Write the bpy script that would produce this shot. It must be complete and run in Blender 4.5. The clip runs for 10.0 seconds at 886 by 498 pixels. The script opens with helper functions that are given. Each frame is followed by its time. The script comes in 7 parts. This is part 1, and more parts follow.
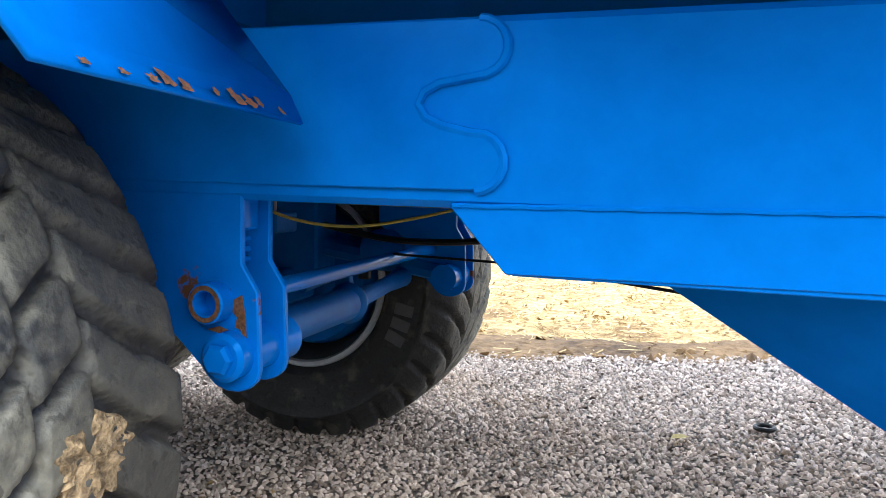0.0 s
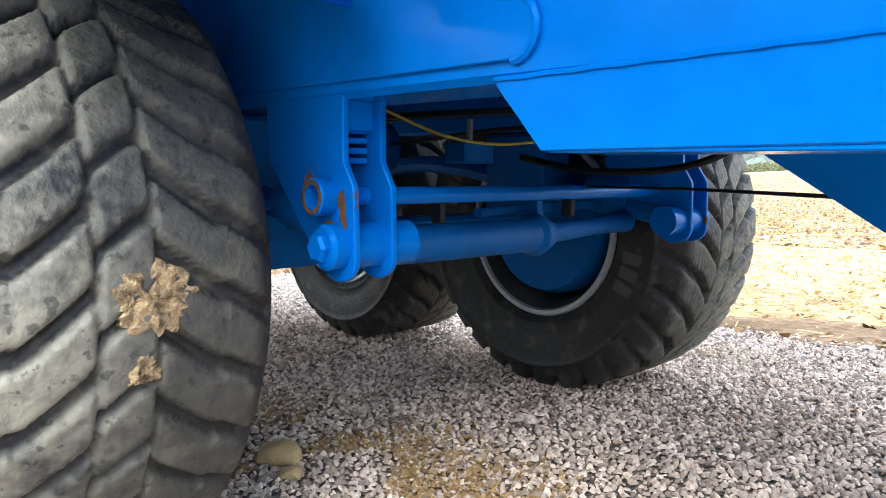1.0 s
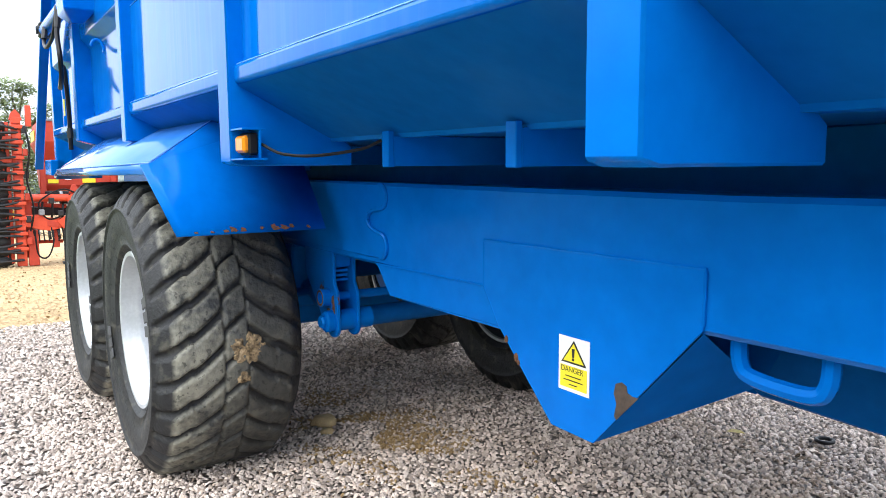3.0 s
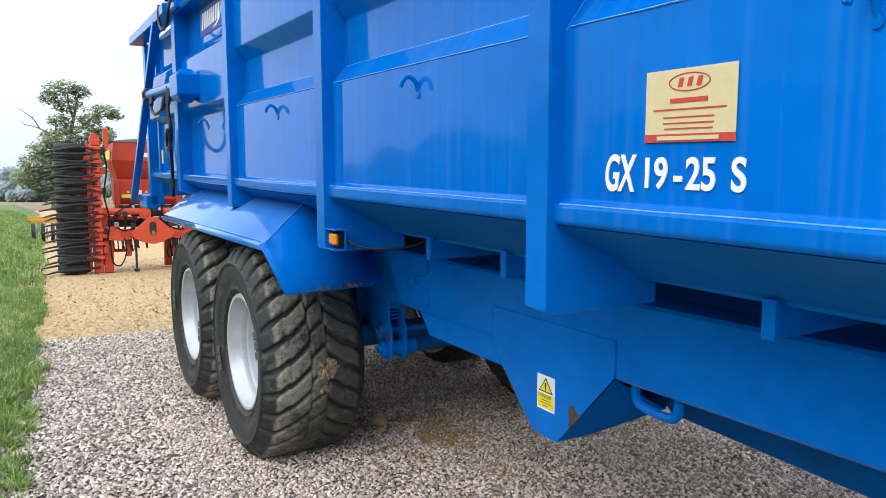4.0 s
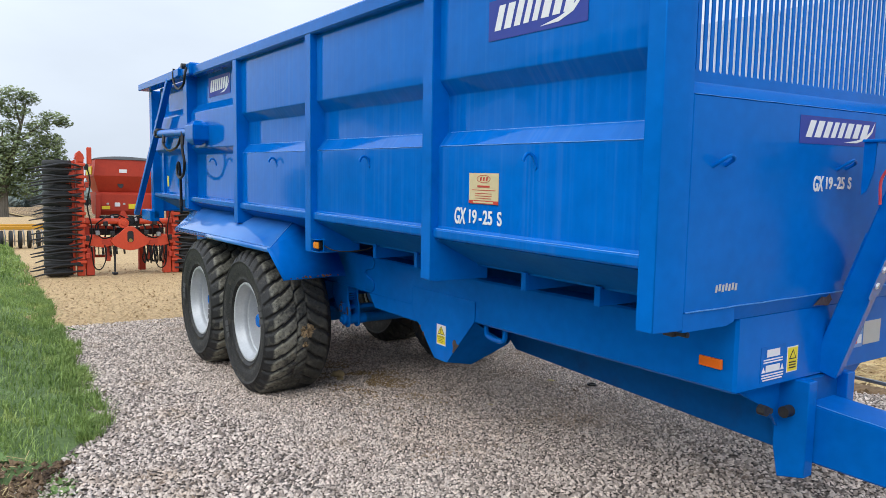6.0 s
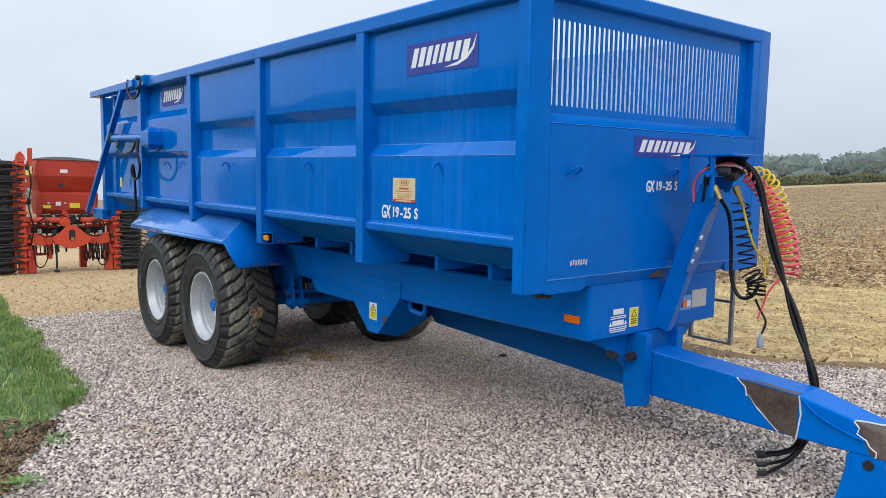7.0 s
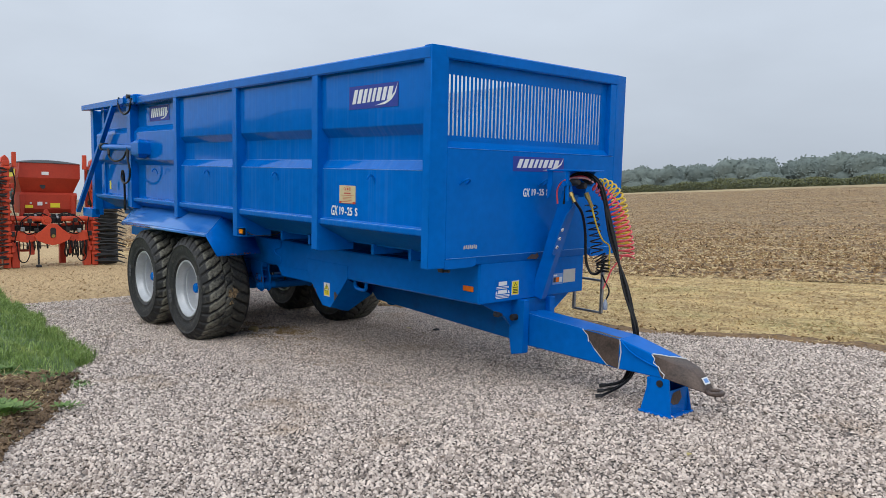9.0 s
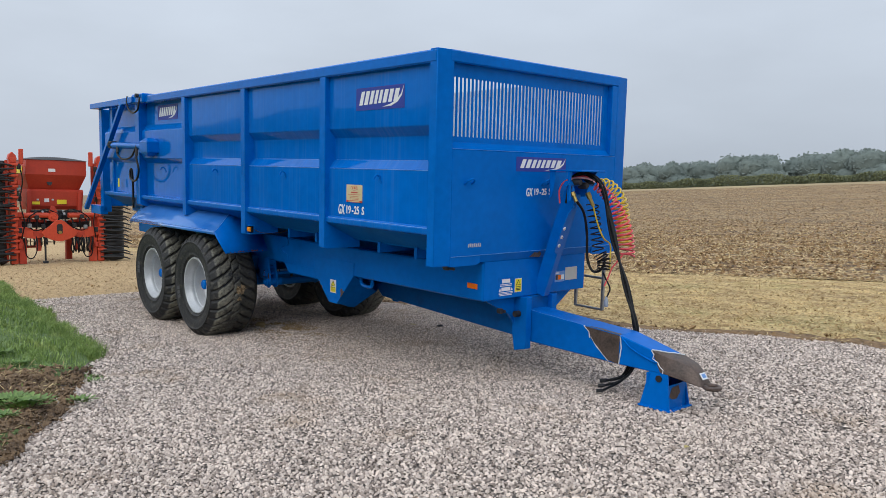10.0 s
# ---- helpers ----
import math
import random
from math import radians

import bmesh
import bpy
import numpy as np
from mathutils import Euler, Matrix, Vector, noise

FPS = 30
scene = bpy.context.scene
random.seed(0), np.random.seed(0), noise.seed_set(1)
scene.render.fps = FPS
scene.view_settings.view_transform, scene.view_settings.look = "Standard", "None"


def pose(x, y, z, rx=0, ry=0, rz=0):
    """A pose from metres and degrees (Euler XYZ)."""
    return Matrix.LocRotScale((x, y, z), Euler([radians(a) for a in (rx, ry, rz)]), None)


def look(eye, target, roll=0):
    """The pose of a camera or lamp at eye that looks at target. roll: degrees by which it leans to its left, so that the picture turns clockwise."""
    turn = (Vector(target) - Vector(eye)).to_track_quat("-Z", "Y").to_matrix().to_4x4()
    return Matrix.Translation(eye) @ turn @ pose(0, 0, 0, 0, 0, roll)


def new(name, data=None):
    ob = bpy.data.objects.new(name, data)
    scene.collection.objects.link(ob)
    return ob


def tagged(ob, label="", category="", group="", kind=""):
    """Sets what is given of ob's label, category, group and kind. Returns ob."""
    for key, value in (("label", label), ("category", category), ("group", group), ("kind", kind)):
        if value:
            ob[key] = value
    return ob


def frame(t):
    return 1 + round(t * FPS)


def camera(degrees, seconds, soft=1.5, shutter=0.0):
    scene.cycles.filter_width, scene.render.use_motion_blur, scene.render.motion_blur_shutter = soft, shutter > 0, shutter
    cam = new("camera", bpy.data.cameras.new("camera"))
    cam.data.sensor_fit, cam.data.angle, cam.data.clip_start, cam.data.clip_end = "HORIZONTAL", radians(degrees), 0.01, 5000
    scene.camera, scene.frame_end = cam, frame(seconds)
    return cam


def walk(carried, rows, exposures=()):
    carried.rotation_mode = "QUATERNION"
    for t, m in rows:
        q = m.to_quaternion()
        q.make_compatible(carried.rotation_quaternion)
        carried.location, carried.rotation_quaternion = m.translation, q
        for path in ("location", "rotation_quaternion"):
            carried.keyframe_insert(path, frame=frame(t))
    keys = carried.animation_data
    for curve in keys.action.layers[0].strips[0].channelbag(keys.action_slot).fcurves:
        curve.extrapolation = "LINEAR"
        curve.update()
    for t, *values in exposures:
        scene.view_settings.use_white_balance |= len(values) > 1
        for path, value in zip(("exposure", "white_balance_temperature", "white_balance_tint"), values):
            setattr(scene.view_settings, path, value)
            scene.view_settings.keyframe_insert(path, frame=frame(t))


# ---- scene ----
cam = camera(61.5, 10.0, soft=0.8)
PATH = [
    (0, (1.441, -0.609, 0.891), (0.79, 1.278, 0.765), -0.3),
    (0.5, (1.677, -0.368, 0.859), (0.643, 1.338, 0.72), -0.0),
    (1, (1.847, -0.289, 0.708), (0.38, 1.062, 0.57), -0.1),
    (1.5, (2.162, -0.316, 0.668), (0.573, 0.892, 0.537), -0.0),
    (2, (2.553, -0.323, 0.753), (0.93, 0.838, 0.619), -0.4),
    (2.5, (2.984, -0.475, 0.909), (1.331, 0.642, 0.764), -0.9),
    (3, (3.506, -0.754, 1.138), (1.833, 0.333, 0.993), -0.7),
    (4.3, (4.763, -1.464, 1.558), (3.032, -0.474, 1.408), -0.2),
    (4.5, (4.978, -1.582, 1.577), (3.252, -0.583, 1.433), 0.0),
    (5, (5.466, -1.83, 1.632), (3.743, -0.824, 1.496), 0.0),
    (6.3, (6.695, -2.498, 1.601), (5.066, -1.344, 1.48), 0.6),
    (6.5, (6.892, -2.606, 1.595), (5.279, -1.43, 1.471), 0.5),
    (7, (7.332, -2.908, 1.612), (5.777, -1.656, 1.489), 0.4),
    (7.5, (7.79, -3.128, 1.61), (6.273, -1.829, 1.492), 0.5),
    (8, (8.188, -3.387, 1.589), (6.684, -2.075, 1.468), 0.5),
    (8.5, (8.519, -3.603, 1.602), (7.022, -2.281, 1.483), 0.6),
    (9, (8.849, -3.748, 1.615), (7.351, -2.428, 1.496), 0.6),
    (9.5, (8.929, -3.838, 1.647), (7.43, -2.52, 1.523), 0.6),
    (10, (8.947, -3.868, 1.64), (7.446, -2.552, 1.511), 0.7),
]
walk(cam, [(t, look(eye, target, roll)) for t, eye, target, roll in PATH],
     [(0, 1.90), (1, 2.2), (1.5, 2.18), (2.5, 1.48), (3, 1.36), (4.5, 0.44), (6.5, 0.3), (9, -0.06), (10, -0.08)])
SKY_FLAT, SKY_GREY, SKY_STRENGTH, SUN_POWER, SKY_LOW, SKY_TOP = 0.85, (5.7, 6.45, 7.5), 0.140, 0.85, 0.76, 1.5

# ---- world, sun ----
world = bpy.data.worlds.new("overcast_sky")
scene.world = world
world.use_nodes = True
wn, wl = world.node_tree.nodes, world.node_tree.links
wn.clear()
w_out = wn.new("ShaderNodeOutputWorld")
w_bg = wn.new("ShaderNodeBackground")
w_sky = wn.new("ShaderNodeTexSky")
w_sky.sky_type = "NISHITA"
w_sky.sun_disc = False
w_sky.sun_elevation = radians(41)
w_sky.sun_rotation = radians(214)
w_sky.air_density, w_sky.dust_density, w_sky.ozone_density = 1.0, 4.0, 1.0
w_hs = wn.new("ShaderNodeHueSaturation")
w_hs.inputs["Saturation"].default_value = 0.22
w_mix = wn.new("ShaderNodeMixRGB")
w_mix.inputs[0].default_value = SKY_FLAT
w_mix.inputs[2].default_value = (*SKY_GREY, 1)
w_tc = wn.new("ShaderNodeTexCoord")
w_no = wn.new("ShaderNodeTexNoise")
w_no.inputs["Scale"].default_value = 1.6
w_no.inputs["Detail"].default_value = 6
w_map = wn.new("ShaderNodeMapping")
w_map.inputs["Scale"].default_value = (1, 1, 3.0)
w_ra = wn.new("ShaderNodeMapRange")
w_ra.inputs[1].default_value, w_ra.inputs[2].default_value = 0.3, 0.7
w_ra.inputs[3].default_value, w_ra.inputs[4].default_value = 0.88, 1.12
w_mu = wn.new("ShaderNodeMixRGB")
w_mu.blend_type = "MULTIPLY"
w_mu.inputs[0].default_value = 1.0
wl.new(w_sky.outputs[0], w_hs.inputs["Color"])
wl.new(w_hs.outputs[0], w_mix.inputs[1])
wl.new(w_tc.outputs["Generated"], w_map.inputs[0])
wl.new(w_map.outputs[0], w_no.inputs["Vector"])
wl.new(w_no.outputs["Fac"], w_ra.inputs[0])
wl.new(w_mix.outputs[0], w_mu.inputs[1])
wl.new(w_ra.outputs[0], w_mu.inputs[2])
w_sep = wn.new("ShaderNodeSeparateXYZ")
wl.new(w_tc.outputs["Generated"], w_sep.inputs[0])
w_up = wn.new("ShaderNodeMapRange")
w_up.inputs[1].default_value, w_up.inputs[2].default_value = 0.0, 0.55
w_up.inputs[3].default_value, w_up.inputs[4].default_value = SKY_LOW, 1.12
wl.new(w_sep.outputs[2], w_up.inputs[0])
w_zen = wn.new("ShaderNodeMapRange")
w_zen.inputs[1].default_value, w_zen.inputs[2].default_value = 0.40, 1.0
w_zen.inputs[3].default_value, w_zen.inputs[4].default_value = 1.0, SKY_TOP
wl.new(w_sep.outputs[2], w_zen.inputs[0])
w_far = wn.new("ShaderNodeMapRange")
w_far.inputs[1].default_value, w_far.inputs[2].default_value = -0.4, 1.0
w_far.inputs[3].default_value, w_far.inputs[4].default_value = 1.06, 0.86
wl.new(w_sep.outputs[1], w_far.inputs[0])
w_side = wn.new("ShaderNodeMath")
w_side.operation = "MULTIPLY"
wl.new(w_up.outputs[0], w_side.inputs[0])
wl.new(w_far.outputs[0], w_side.inputs[1])
w_over = wn.new("ShaderNodeMath")
w_over.operation = "MULTIPLY"
wl.new(w_side.outputs[0], w_over.inputs[0])
wl.new(w_zen.outputs[0], w_over.inputs[1])
w_m2 = wn.new("ShaderNodeMixRGB")
w_m2.blend_type = "MULTIPLY"
w_m2.inputs[0].default_value = 1.0
wl.new(w_mu.outputs[0], w_m2.inputs[1])
wl.new(w_over.outputs[0], w_m2.inputs[2])
wl.new(w_m2.outputs[0], w_bg.inputs[0])
w_bg.inputs[1].default_value = SKY_STRENGTH
wl.new(w_bg.outputs[0], w_out.inputs[0])

sun_data = bpy.data.lights.new("sun", "SUN")
sun_data.energy, sun_data.angle, sun_data.color = SUN_POWER, radians(40), (1.0, 0.97, 0.92)
sun = new("sun", sun_data)
sun.matrix_world = look((8.0, -11.8, 12.3), (0, 0, 0))


# ---- materials ----
def nodes_of(m):
    m.use_nodes = True
    nt = m.node_tree
    return nt, nt.nodes, nt.links, nt.nodes["Principled BSDF"]


def surface(name, dark, light, rough=(0.5, 0.7), scale=8.0, fine=60.0, bump=0.2, metal=0.0, coat=0.0, per_object=0.0,
            island=0.0, stretch=(1, 1, 1), spread=(0.35, 0.65), bump_fine=True, distance=0.01, gloss=0.5, tint=None):
    """A two-scale noise surface: colour from dark to light, roughness between the two given, fine relief."""
    m = bpy.data.materials.new(name)
    nt, n, l, b = nodes_of(m)
    tc = n.new("ShaderNodeTexCoord")
    mp = n.new("ShaderNodeMapping")
    mp.inputs["Scale"].default_value = stretch
    l.new(tc.outputs["Object"], mp.inputs[0])
    big, small = n.new("ShaderNodeTexNoise"), n.new("ShaderNodeTexNoise")
    big.inputs["Scale"].default_value, small.inputs["Scale"].default_value = scale, fine
    big.inputs["Detail"].default_value = 5
    small.inputs["Detail"].default_value = 3
    for t in (big, small):
        l.new(mp.outputs[0], t.inputs["Vector"])
    mixf = n.new("ShaderNodeMixRGB")
    mixf.inputs[0].default_value = 0.4
    l.new(big.outputs["Fac"], mixf.inputs[1])
    l.new(small.outputs["Fac"], mixf.inputs[2])
    rg = n.new("ShaderNodeMapRange")
    rg.inputs[1].default_value, rg.inputs[2].default_value = spread
    l.new(mixf.outputs[0], rg.inputs[0])
    fac = rg.outputs[0]
    if per_object or island:
        src = n.new("ShaderNodeObjectInfo").outputs["Random"] if per_object else n.new("ShaderNodeNewGeometry").outputs["Random Per Island"]
        mm = n.new("ShaderNodeMixRGB")
        mm.inputs[0].default_value = per_object or island
        l.new(fac, mm.inputs[1])
        l.new(src, mm.inputs[2])
        fac = mm.outputs[0]
    ramp = n.new("ShaderNodeMixRGB")
    ramp.inputs[1].default_value, ramp.inputs[2].default_value = (*dark, 1), (*light, 1)
    l.new(fac, ramp.inputs[0])
    l.new(ramp.outputs[0], b.inputs["Base Color"])
    rr = n.new("ShaderNodeMapRange")
    rr.inputs[3].default_value, rr.inputs[4].default_value = rough
    l.new(big.outputs["Fac"], rr.inputs[0])
    l.new(rr.outputs[0], b.inputs["Roughness"])
    b.inputs["Metallic"].default_value = metal
    b.inputs["Coat Weight"].default_value = coat
    b.inputs["Specular IOR Level"].default_value = gloss
    if tint:
        b.inputs["Specular Tint"].default_value = (*tint, 1)
    b.inputs["Coat Roughness"].default_value = 0.06
    if bump:
        bp = n.new("ShaderNodeBump")
        bp.inputs["Strength"].default_value = bump
        bp.inputs["Distance"].default_value = distance
        l.new((small if bump_fine else big).outputs["Fac"], bp.inputs["Height"])
        l.new(bp.outputs[0], b.inputs["Normal"])
    return m


def add_layer(m, colour, scale, low, high, rough=0.8, stretch=(1, 1, 1), seed=0.0, amount=1.0, second=None):
    """A patchy layer (rust, dust, mud) laid over a surface by a noise mask."""
    nt, n, l, b = nodes_of(m)
    tc = n.new("ShaderNodeTexCoord")
    mp = n.new("ShaderNodeMapping")
    mp.inputs["Scale"].default_value = stretch
    mp.inputs["Location"].default_value = (seed, seed * 1.7, seed * 0.6)
    l.new(tc.outputs["Object"], mp.inputs[0])
    t = n.new("ShaderNodeTexNoise")
    t.inputs["Scale"].default_value, t.inputs["Detail"].default_value = scale, 6
    l.new(mp.outputs[0], t.inputs["Vector"])
    r = n.new("ShaderNodeMapRange")
    r.inputs[1].default_value, r.inputs[2].default_value, r.inputs[4].default_value = low, high, amount
    l.new(t.outputs["Fac"], r.inputs[0])
    for sock, value in (("Base Color", (*colour, 1)), ("Roughness", (rough, rough, rough, 1))):
        old = b.inputs[sock].links[0].from_socket
        mx = n.new("ShaderNodeMixRGB")
        l.new(r.outputs[0], mx.inputs[0])
        l.new(old, mx.inputs[1])
        mx.inputs[2].default_value = value
        l.new(mx.outputs[0], b.inputs[sock])
    return m


def plain(name, colour, rough=0.5, metal=0.0, vary=0.12, scale=20.0, bump=0.05):
    d = tuple(c * (1 - vary) for c in colour)
    u = tuple(min(1, c * (1 + vary)) for c in colour)
    return surface(name, d, u, (max(0.03, rough - 0.08), min(1, rough + 0.08)), scale, scale * 7, bump, metal)


BLUE_D, BLUE_L, SHEEN = (0.0003, 0.117, 0.460), (0.0006, 0.147, 0.570), (0.05, 0.40, 1.0)
M_BLUE = surface("blue_paint", BLUE_D, BLUE_L, (0.12, 0.26), 1.6, 14, 0.06, distance=0.003, gloss=0.24, tint=SHEEN)
add_layer(M_BLUE, (0.006, 0.15, 0.48), 5.0, 0.62, 0.9, 0.6, seed=3.0, amount=0.3)
M_BLUE_BAR = surface("blue_drawbar_paint", BLUE_D, BLUE_L, (0.35, 0.5), 1.6, 14, 0.08, distance=0.003, gloss=0.16, tint=SHEEN)
M_BLUE_UNDER = surface("blue_underside_paint", BLUE_D, BLUE_L, (0.6, 0.8), 1.6, 14, 0.08, distance=0.003, gloss=0.02, tint=SHEEN)
M_BLUE_PANEL = surface("blue_panel_paint", BLUE_D, BLUE_L, (0.035, 0.075), 0.9, 9, 0.02, distance=0.004, bump_fine=False, gloss=0.42, tint=SHEEN)
M_BLUE_PANEL.node_tree.nodes["Principled BSDF"].inputs["IOR"].default_value = 1.28
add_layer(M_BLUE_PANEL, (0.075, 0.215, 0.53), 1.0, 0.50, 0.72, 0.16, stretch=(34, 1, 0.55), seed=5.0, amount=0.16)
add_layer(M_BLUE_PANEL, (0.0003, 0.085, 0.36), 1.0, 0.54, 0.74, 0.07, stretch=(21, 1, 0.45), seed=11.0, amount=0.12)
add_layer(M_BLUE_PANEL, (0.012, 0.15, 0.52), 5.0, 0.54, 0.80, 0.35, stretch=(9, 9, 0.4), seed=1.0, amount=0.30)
M_BLUE_GUARD = surface("blue_mudguard_paint", BLUE_D, BLUE_L, (0.10, 0.20), 1.6, 14, 0.04, coat=1.0, distance=0.003, gloss=0.5, tint=SHEEN)
# Two pale layers stand in for the sky reflected in the mudguard's top.
add_layer(M_BLUE_GUARD, (0.115, 0.285, 0.60), 1.1, 0.30, 0.60, 0.30, seed=8.0, amount=0.55)
add_layer(M_BLUE_GUARD, (0.05, 0.22, 0.58), 1.6, 0.40, 0.70, 0.30, stretch=(1, 2.5, 1), seed=8.0, amount=0.35)
M_BLUE_WORN = surface("blue_worn_paint", BLUE_D, BLUE_L, (0.25, 0.45), 2.0, 18, 0.1, distance=0.004, gloss=0.4, tint=SHEEN)
add_layer(M_BLUE_WORN, (0.13, 0.055, 0.022), 9.0, 0.67, 0.69, 0.9, seed=5.0)
# Darker blue with the under-trailer shade mixed in, plus patchy grime.
M_BLUE_SHADE = surface("blue_dusty_paint", (0.0006, 0.082, 0.30), (0.001, 0.112, 0.40), (0.45, 0.65), 2.5, 25, 0.12, tint=SHEEN)
add_layer(M_BLUE_SHADE, (0.030, 0.040, 0.055), 7.0, 0.56, 0.85, 0.9, seed=2.0, amount=0.4)
M_BLUE_MATTE = surface("matt_dusty_blue", (0.001, 0.110, 0.38), (0.002, 0.138, 0.47), (0.5, 0.7), 1.5, 20, 0.1, gloss=0.04, tint=SHEEN)
add_layer(M_BLUE_MATTE, (0.05, 0.21, 0.44), 3.0, 0.48, 0.75, 0.8, seed=5.0, amount=0.22)
# Pale blue for edge highlights drawn as tubes, and for the drawbar's chipped edge.
M_GLINT_CHIP = surface("chipped_pale_edge", (0.02, 0.19, 0.58), (0.12, 0.36, 0.74), (0.3, 0.5), 40, 200, 0.2)
M_LINING = surface("scoured_inner_sheet", (0.50, 0.56, 0.63), (0.68, 0.73, 0.78), (0.22, 0.42), 2, 30, 0.12, metal=0.75)
M_FLAKE = surface("flaking_rust", (0.06, 0.025, 0.012), (0.17, 0.070, 0.028), (0.8, 0.95), 30, 160, 0.5)
M_MARK = plain("grey_sidewall_marking", (0.075, 0.075, 0.078), 0.7)
M_RUST = surface("bare_rusty_steel", (0.055, 0.040, 0.034), (0.135, 0.095, 0.075), (0.36, 0.62), 9, 60, 0.25, metal=0.3)
M_BARE = surface("pale_primer_edge", (0.50, 0.52, 0.52), (0.80, 0.80, 0.78), (0.35, 0.55), 30, 160, 0.25)
M_STEEL = surface("galvanised_steel", (0.22, 0.23, 0.24), (0.36, 0.37, 0.38), (0.35, 0.55), 12, 80, 0.1, metal=0.6)
M_RIM = surface("silver_rim_paint", (0.42, 0.435, 0.45), (0.55, 0.565, 0.58), (0.28, 0.45), 6, 60, 0.06, metal=0.15)
M_RIM_SHADE = surface("grimy_dark_steel", (0.03, 0.03, 0.032), (0.09, 0.088, 0.085), (0.5, 0.75), 6, 60, 0.2, metal=0.2)
M_TYRE = surface("tyre_rubber", (0.009, 0.009, 0.010), (0.022, 0.022, 0.023), (0.5, 0.72), 9, 90, 0.35)
add_layer(M_TYRE, (0.062, 0.062, 0.060), 6.0, 0.50, 0.80, 0.92, seed=4.0, amount=0.32)


def dusty_crown(m, inner, outer):
    """Pale dust and wear on what stands furthest from the axle: the lugs' faces."""
    nt, n, l, b = nodes_of(m)
    tc, sp, cb, ln = n.new("ShaderNodeTexCoord"), n.new("ShaderNodeSeparateXYZ"), n.new("ShaderNodeCombineXYZ"), n.new("ShaderNodeVectorMath")
    ln.operation = "LENGTH"
    l.new(tc.outputs["Object"], sp.inputs[0])
    l.new(sp.outputs[0], cb.inputs[0])
    l.new(sp.outputs[2], cb.inputs[2])
    l.new(cb.outputs[0], ln.inputs[0])
    r = n.new("ShaderNodeMapRange")
    r.inputs[1].default_value, r.inputs[2].default_value = inner, outer
    l.new(ln.outputs["Value"], r.inputs[0])
    big, small = n.new("ShaderNodeTexNoise"), n.new("ShaderNodeTexNoise")
    big.inputs["Scale"].default_value, small.inputs["Scale"].default_value = 4.5, 38.0
    big.inputs["Detail"].default_value = small.inputs["Detail"].default_value = 6
    for t in (big, small):
        l.new(tc.outputs["Object"], t.inputs["Vector"])
    mix = n.new("ShaderNodeMixRGB")
    mix.inputs[0].default_value = 0.42
    l.new(big.outputs["Fac"], mix.inputs[1])
    l.new(small.outputs["Fac"], mix.inputs[2])
    rg = n.new("ShaderNodeMapRange")
    rg.inputs[1].default_value, rg.inputs[2].default_value = 0.36, 0.60
    l.new(mix.outputs[0], rg.inputs[0])
    across = n.new("ShaderNodeMapRange")
    across.inputs[1].default_value, across.inputs[2].default_value = -0.22, 0.10
    across.inputs[3].default_value, across.inputs[4].default_value = 1.2, 0.14
    l.new(sp.outputs[1], across.inputs[0])
    part_dust = n.new("ShaderNodeMath")
    part_dust.operation = "MULTIPLY"
    l.new(rg.outputs[0], part_dust.inputs[0])
    l.new(across.outputs[0], part_dust.inputs[1])
    tone = n.new("ShaderNodeMixRGB")
    tone.inputs[1].default_value, tone.inputs[2].default_value = (0.025, 0.026, 0.026, 1), (0.262, 0.250, 0.195, 1)
    l.new(part_dust.outputs[0], tone.inputs[0])
    out = n.new("ShaderNodeMixRGB")
    old = b.inputs["Base Color"].links[0].from_socket
    l.new(r.outputs[0], out.inputs[0])
    l.new(old, out.inputs[1])
    l.new(tone.outputs[0], out.inputs[2])
    l.new(out.outputs[0], b.inputs["Base Color"])


M_TREAD = M_TYRE.copy()
M_TREAD.name = "dusty_tread_rubber"
dusty_crown(M_TREAD, 0.616, 0.630)
add_layer(M_TREAD, (0.30, 0.275, 0.20), 15.0, 0.55, 0.68, 0.95, seed=21.0, amount=0.20)
add_layer(M_TREAD, (0.018, 0.018, 0.018), 42.0, 0.60, 0.66, 0.9, seed=23.0, amount=0.6)
M_OLIVE = plain("olive_cable", (0.30, 0.24, 0.04), 0.5)
M_MUD = surface("dry_mud", (0.10, 0.068, 0.036), (0.40, 0.285, 0.16), (0.9, 1.0), 24, 110, 0.9, spread=(0.40, 0.60))
M_BLACK = surface("black_rubber_hose", (0.005, 0.005, 0.006), (0.011, 0.011, 0.012), (0.35, 0.5), 20, 140, 0.05, gloss=0.22)
M_IRON = plain("dark_iron", (0.03, 0.03, 0.032), 0.55, 0.4, 0.3)
M_RED_COIL = plain("red_nylon_coil", (0.80, 0.085, 0.105), 0.35)
M_PINK = plain("faded_pink_nylon", (0.72, 0.40, 0.42), 0.4)
M_YEL_COIL = plain("yellow_nylon_coil", (0.75, 0.52, 0.03), 0.35)
M_BRASS = plain("brass", (0.45, 0.32, 0.10), 0.35, 0.8)
M_GREY_PLUG = plain("grey_plastic_plug", (0.32, 0.36, 0.42), 0.5)
M_WHITE = plain("white_vinyl", (0.78, 0.78, 0.78), 0.4, vary=0.04)
M_PURPLE = plain("royal_blue_vinyl", (0.014, 0.038, 0.30), 0.5, vary=0.08)
M_CREAM = plain("cream_vinyl", (0.62, 0.52, 0.30), 0.45, vary=0.05)
M_REDINK = plain("red_ink", (0.50, 0.045, 0.03), 0.45, vary=0.05)
M_YELLOW = plain("yellow_vinyl", (0.80, 0.66, 0.03), 0.4, vary=0.04)
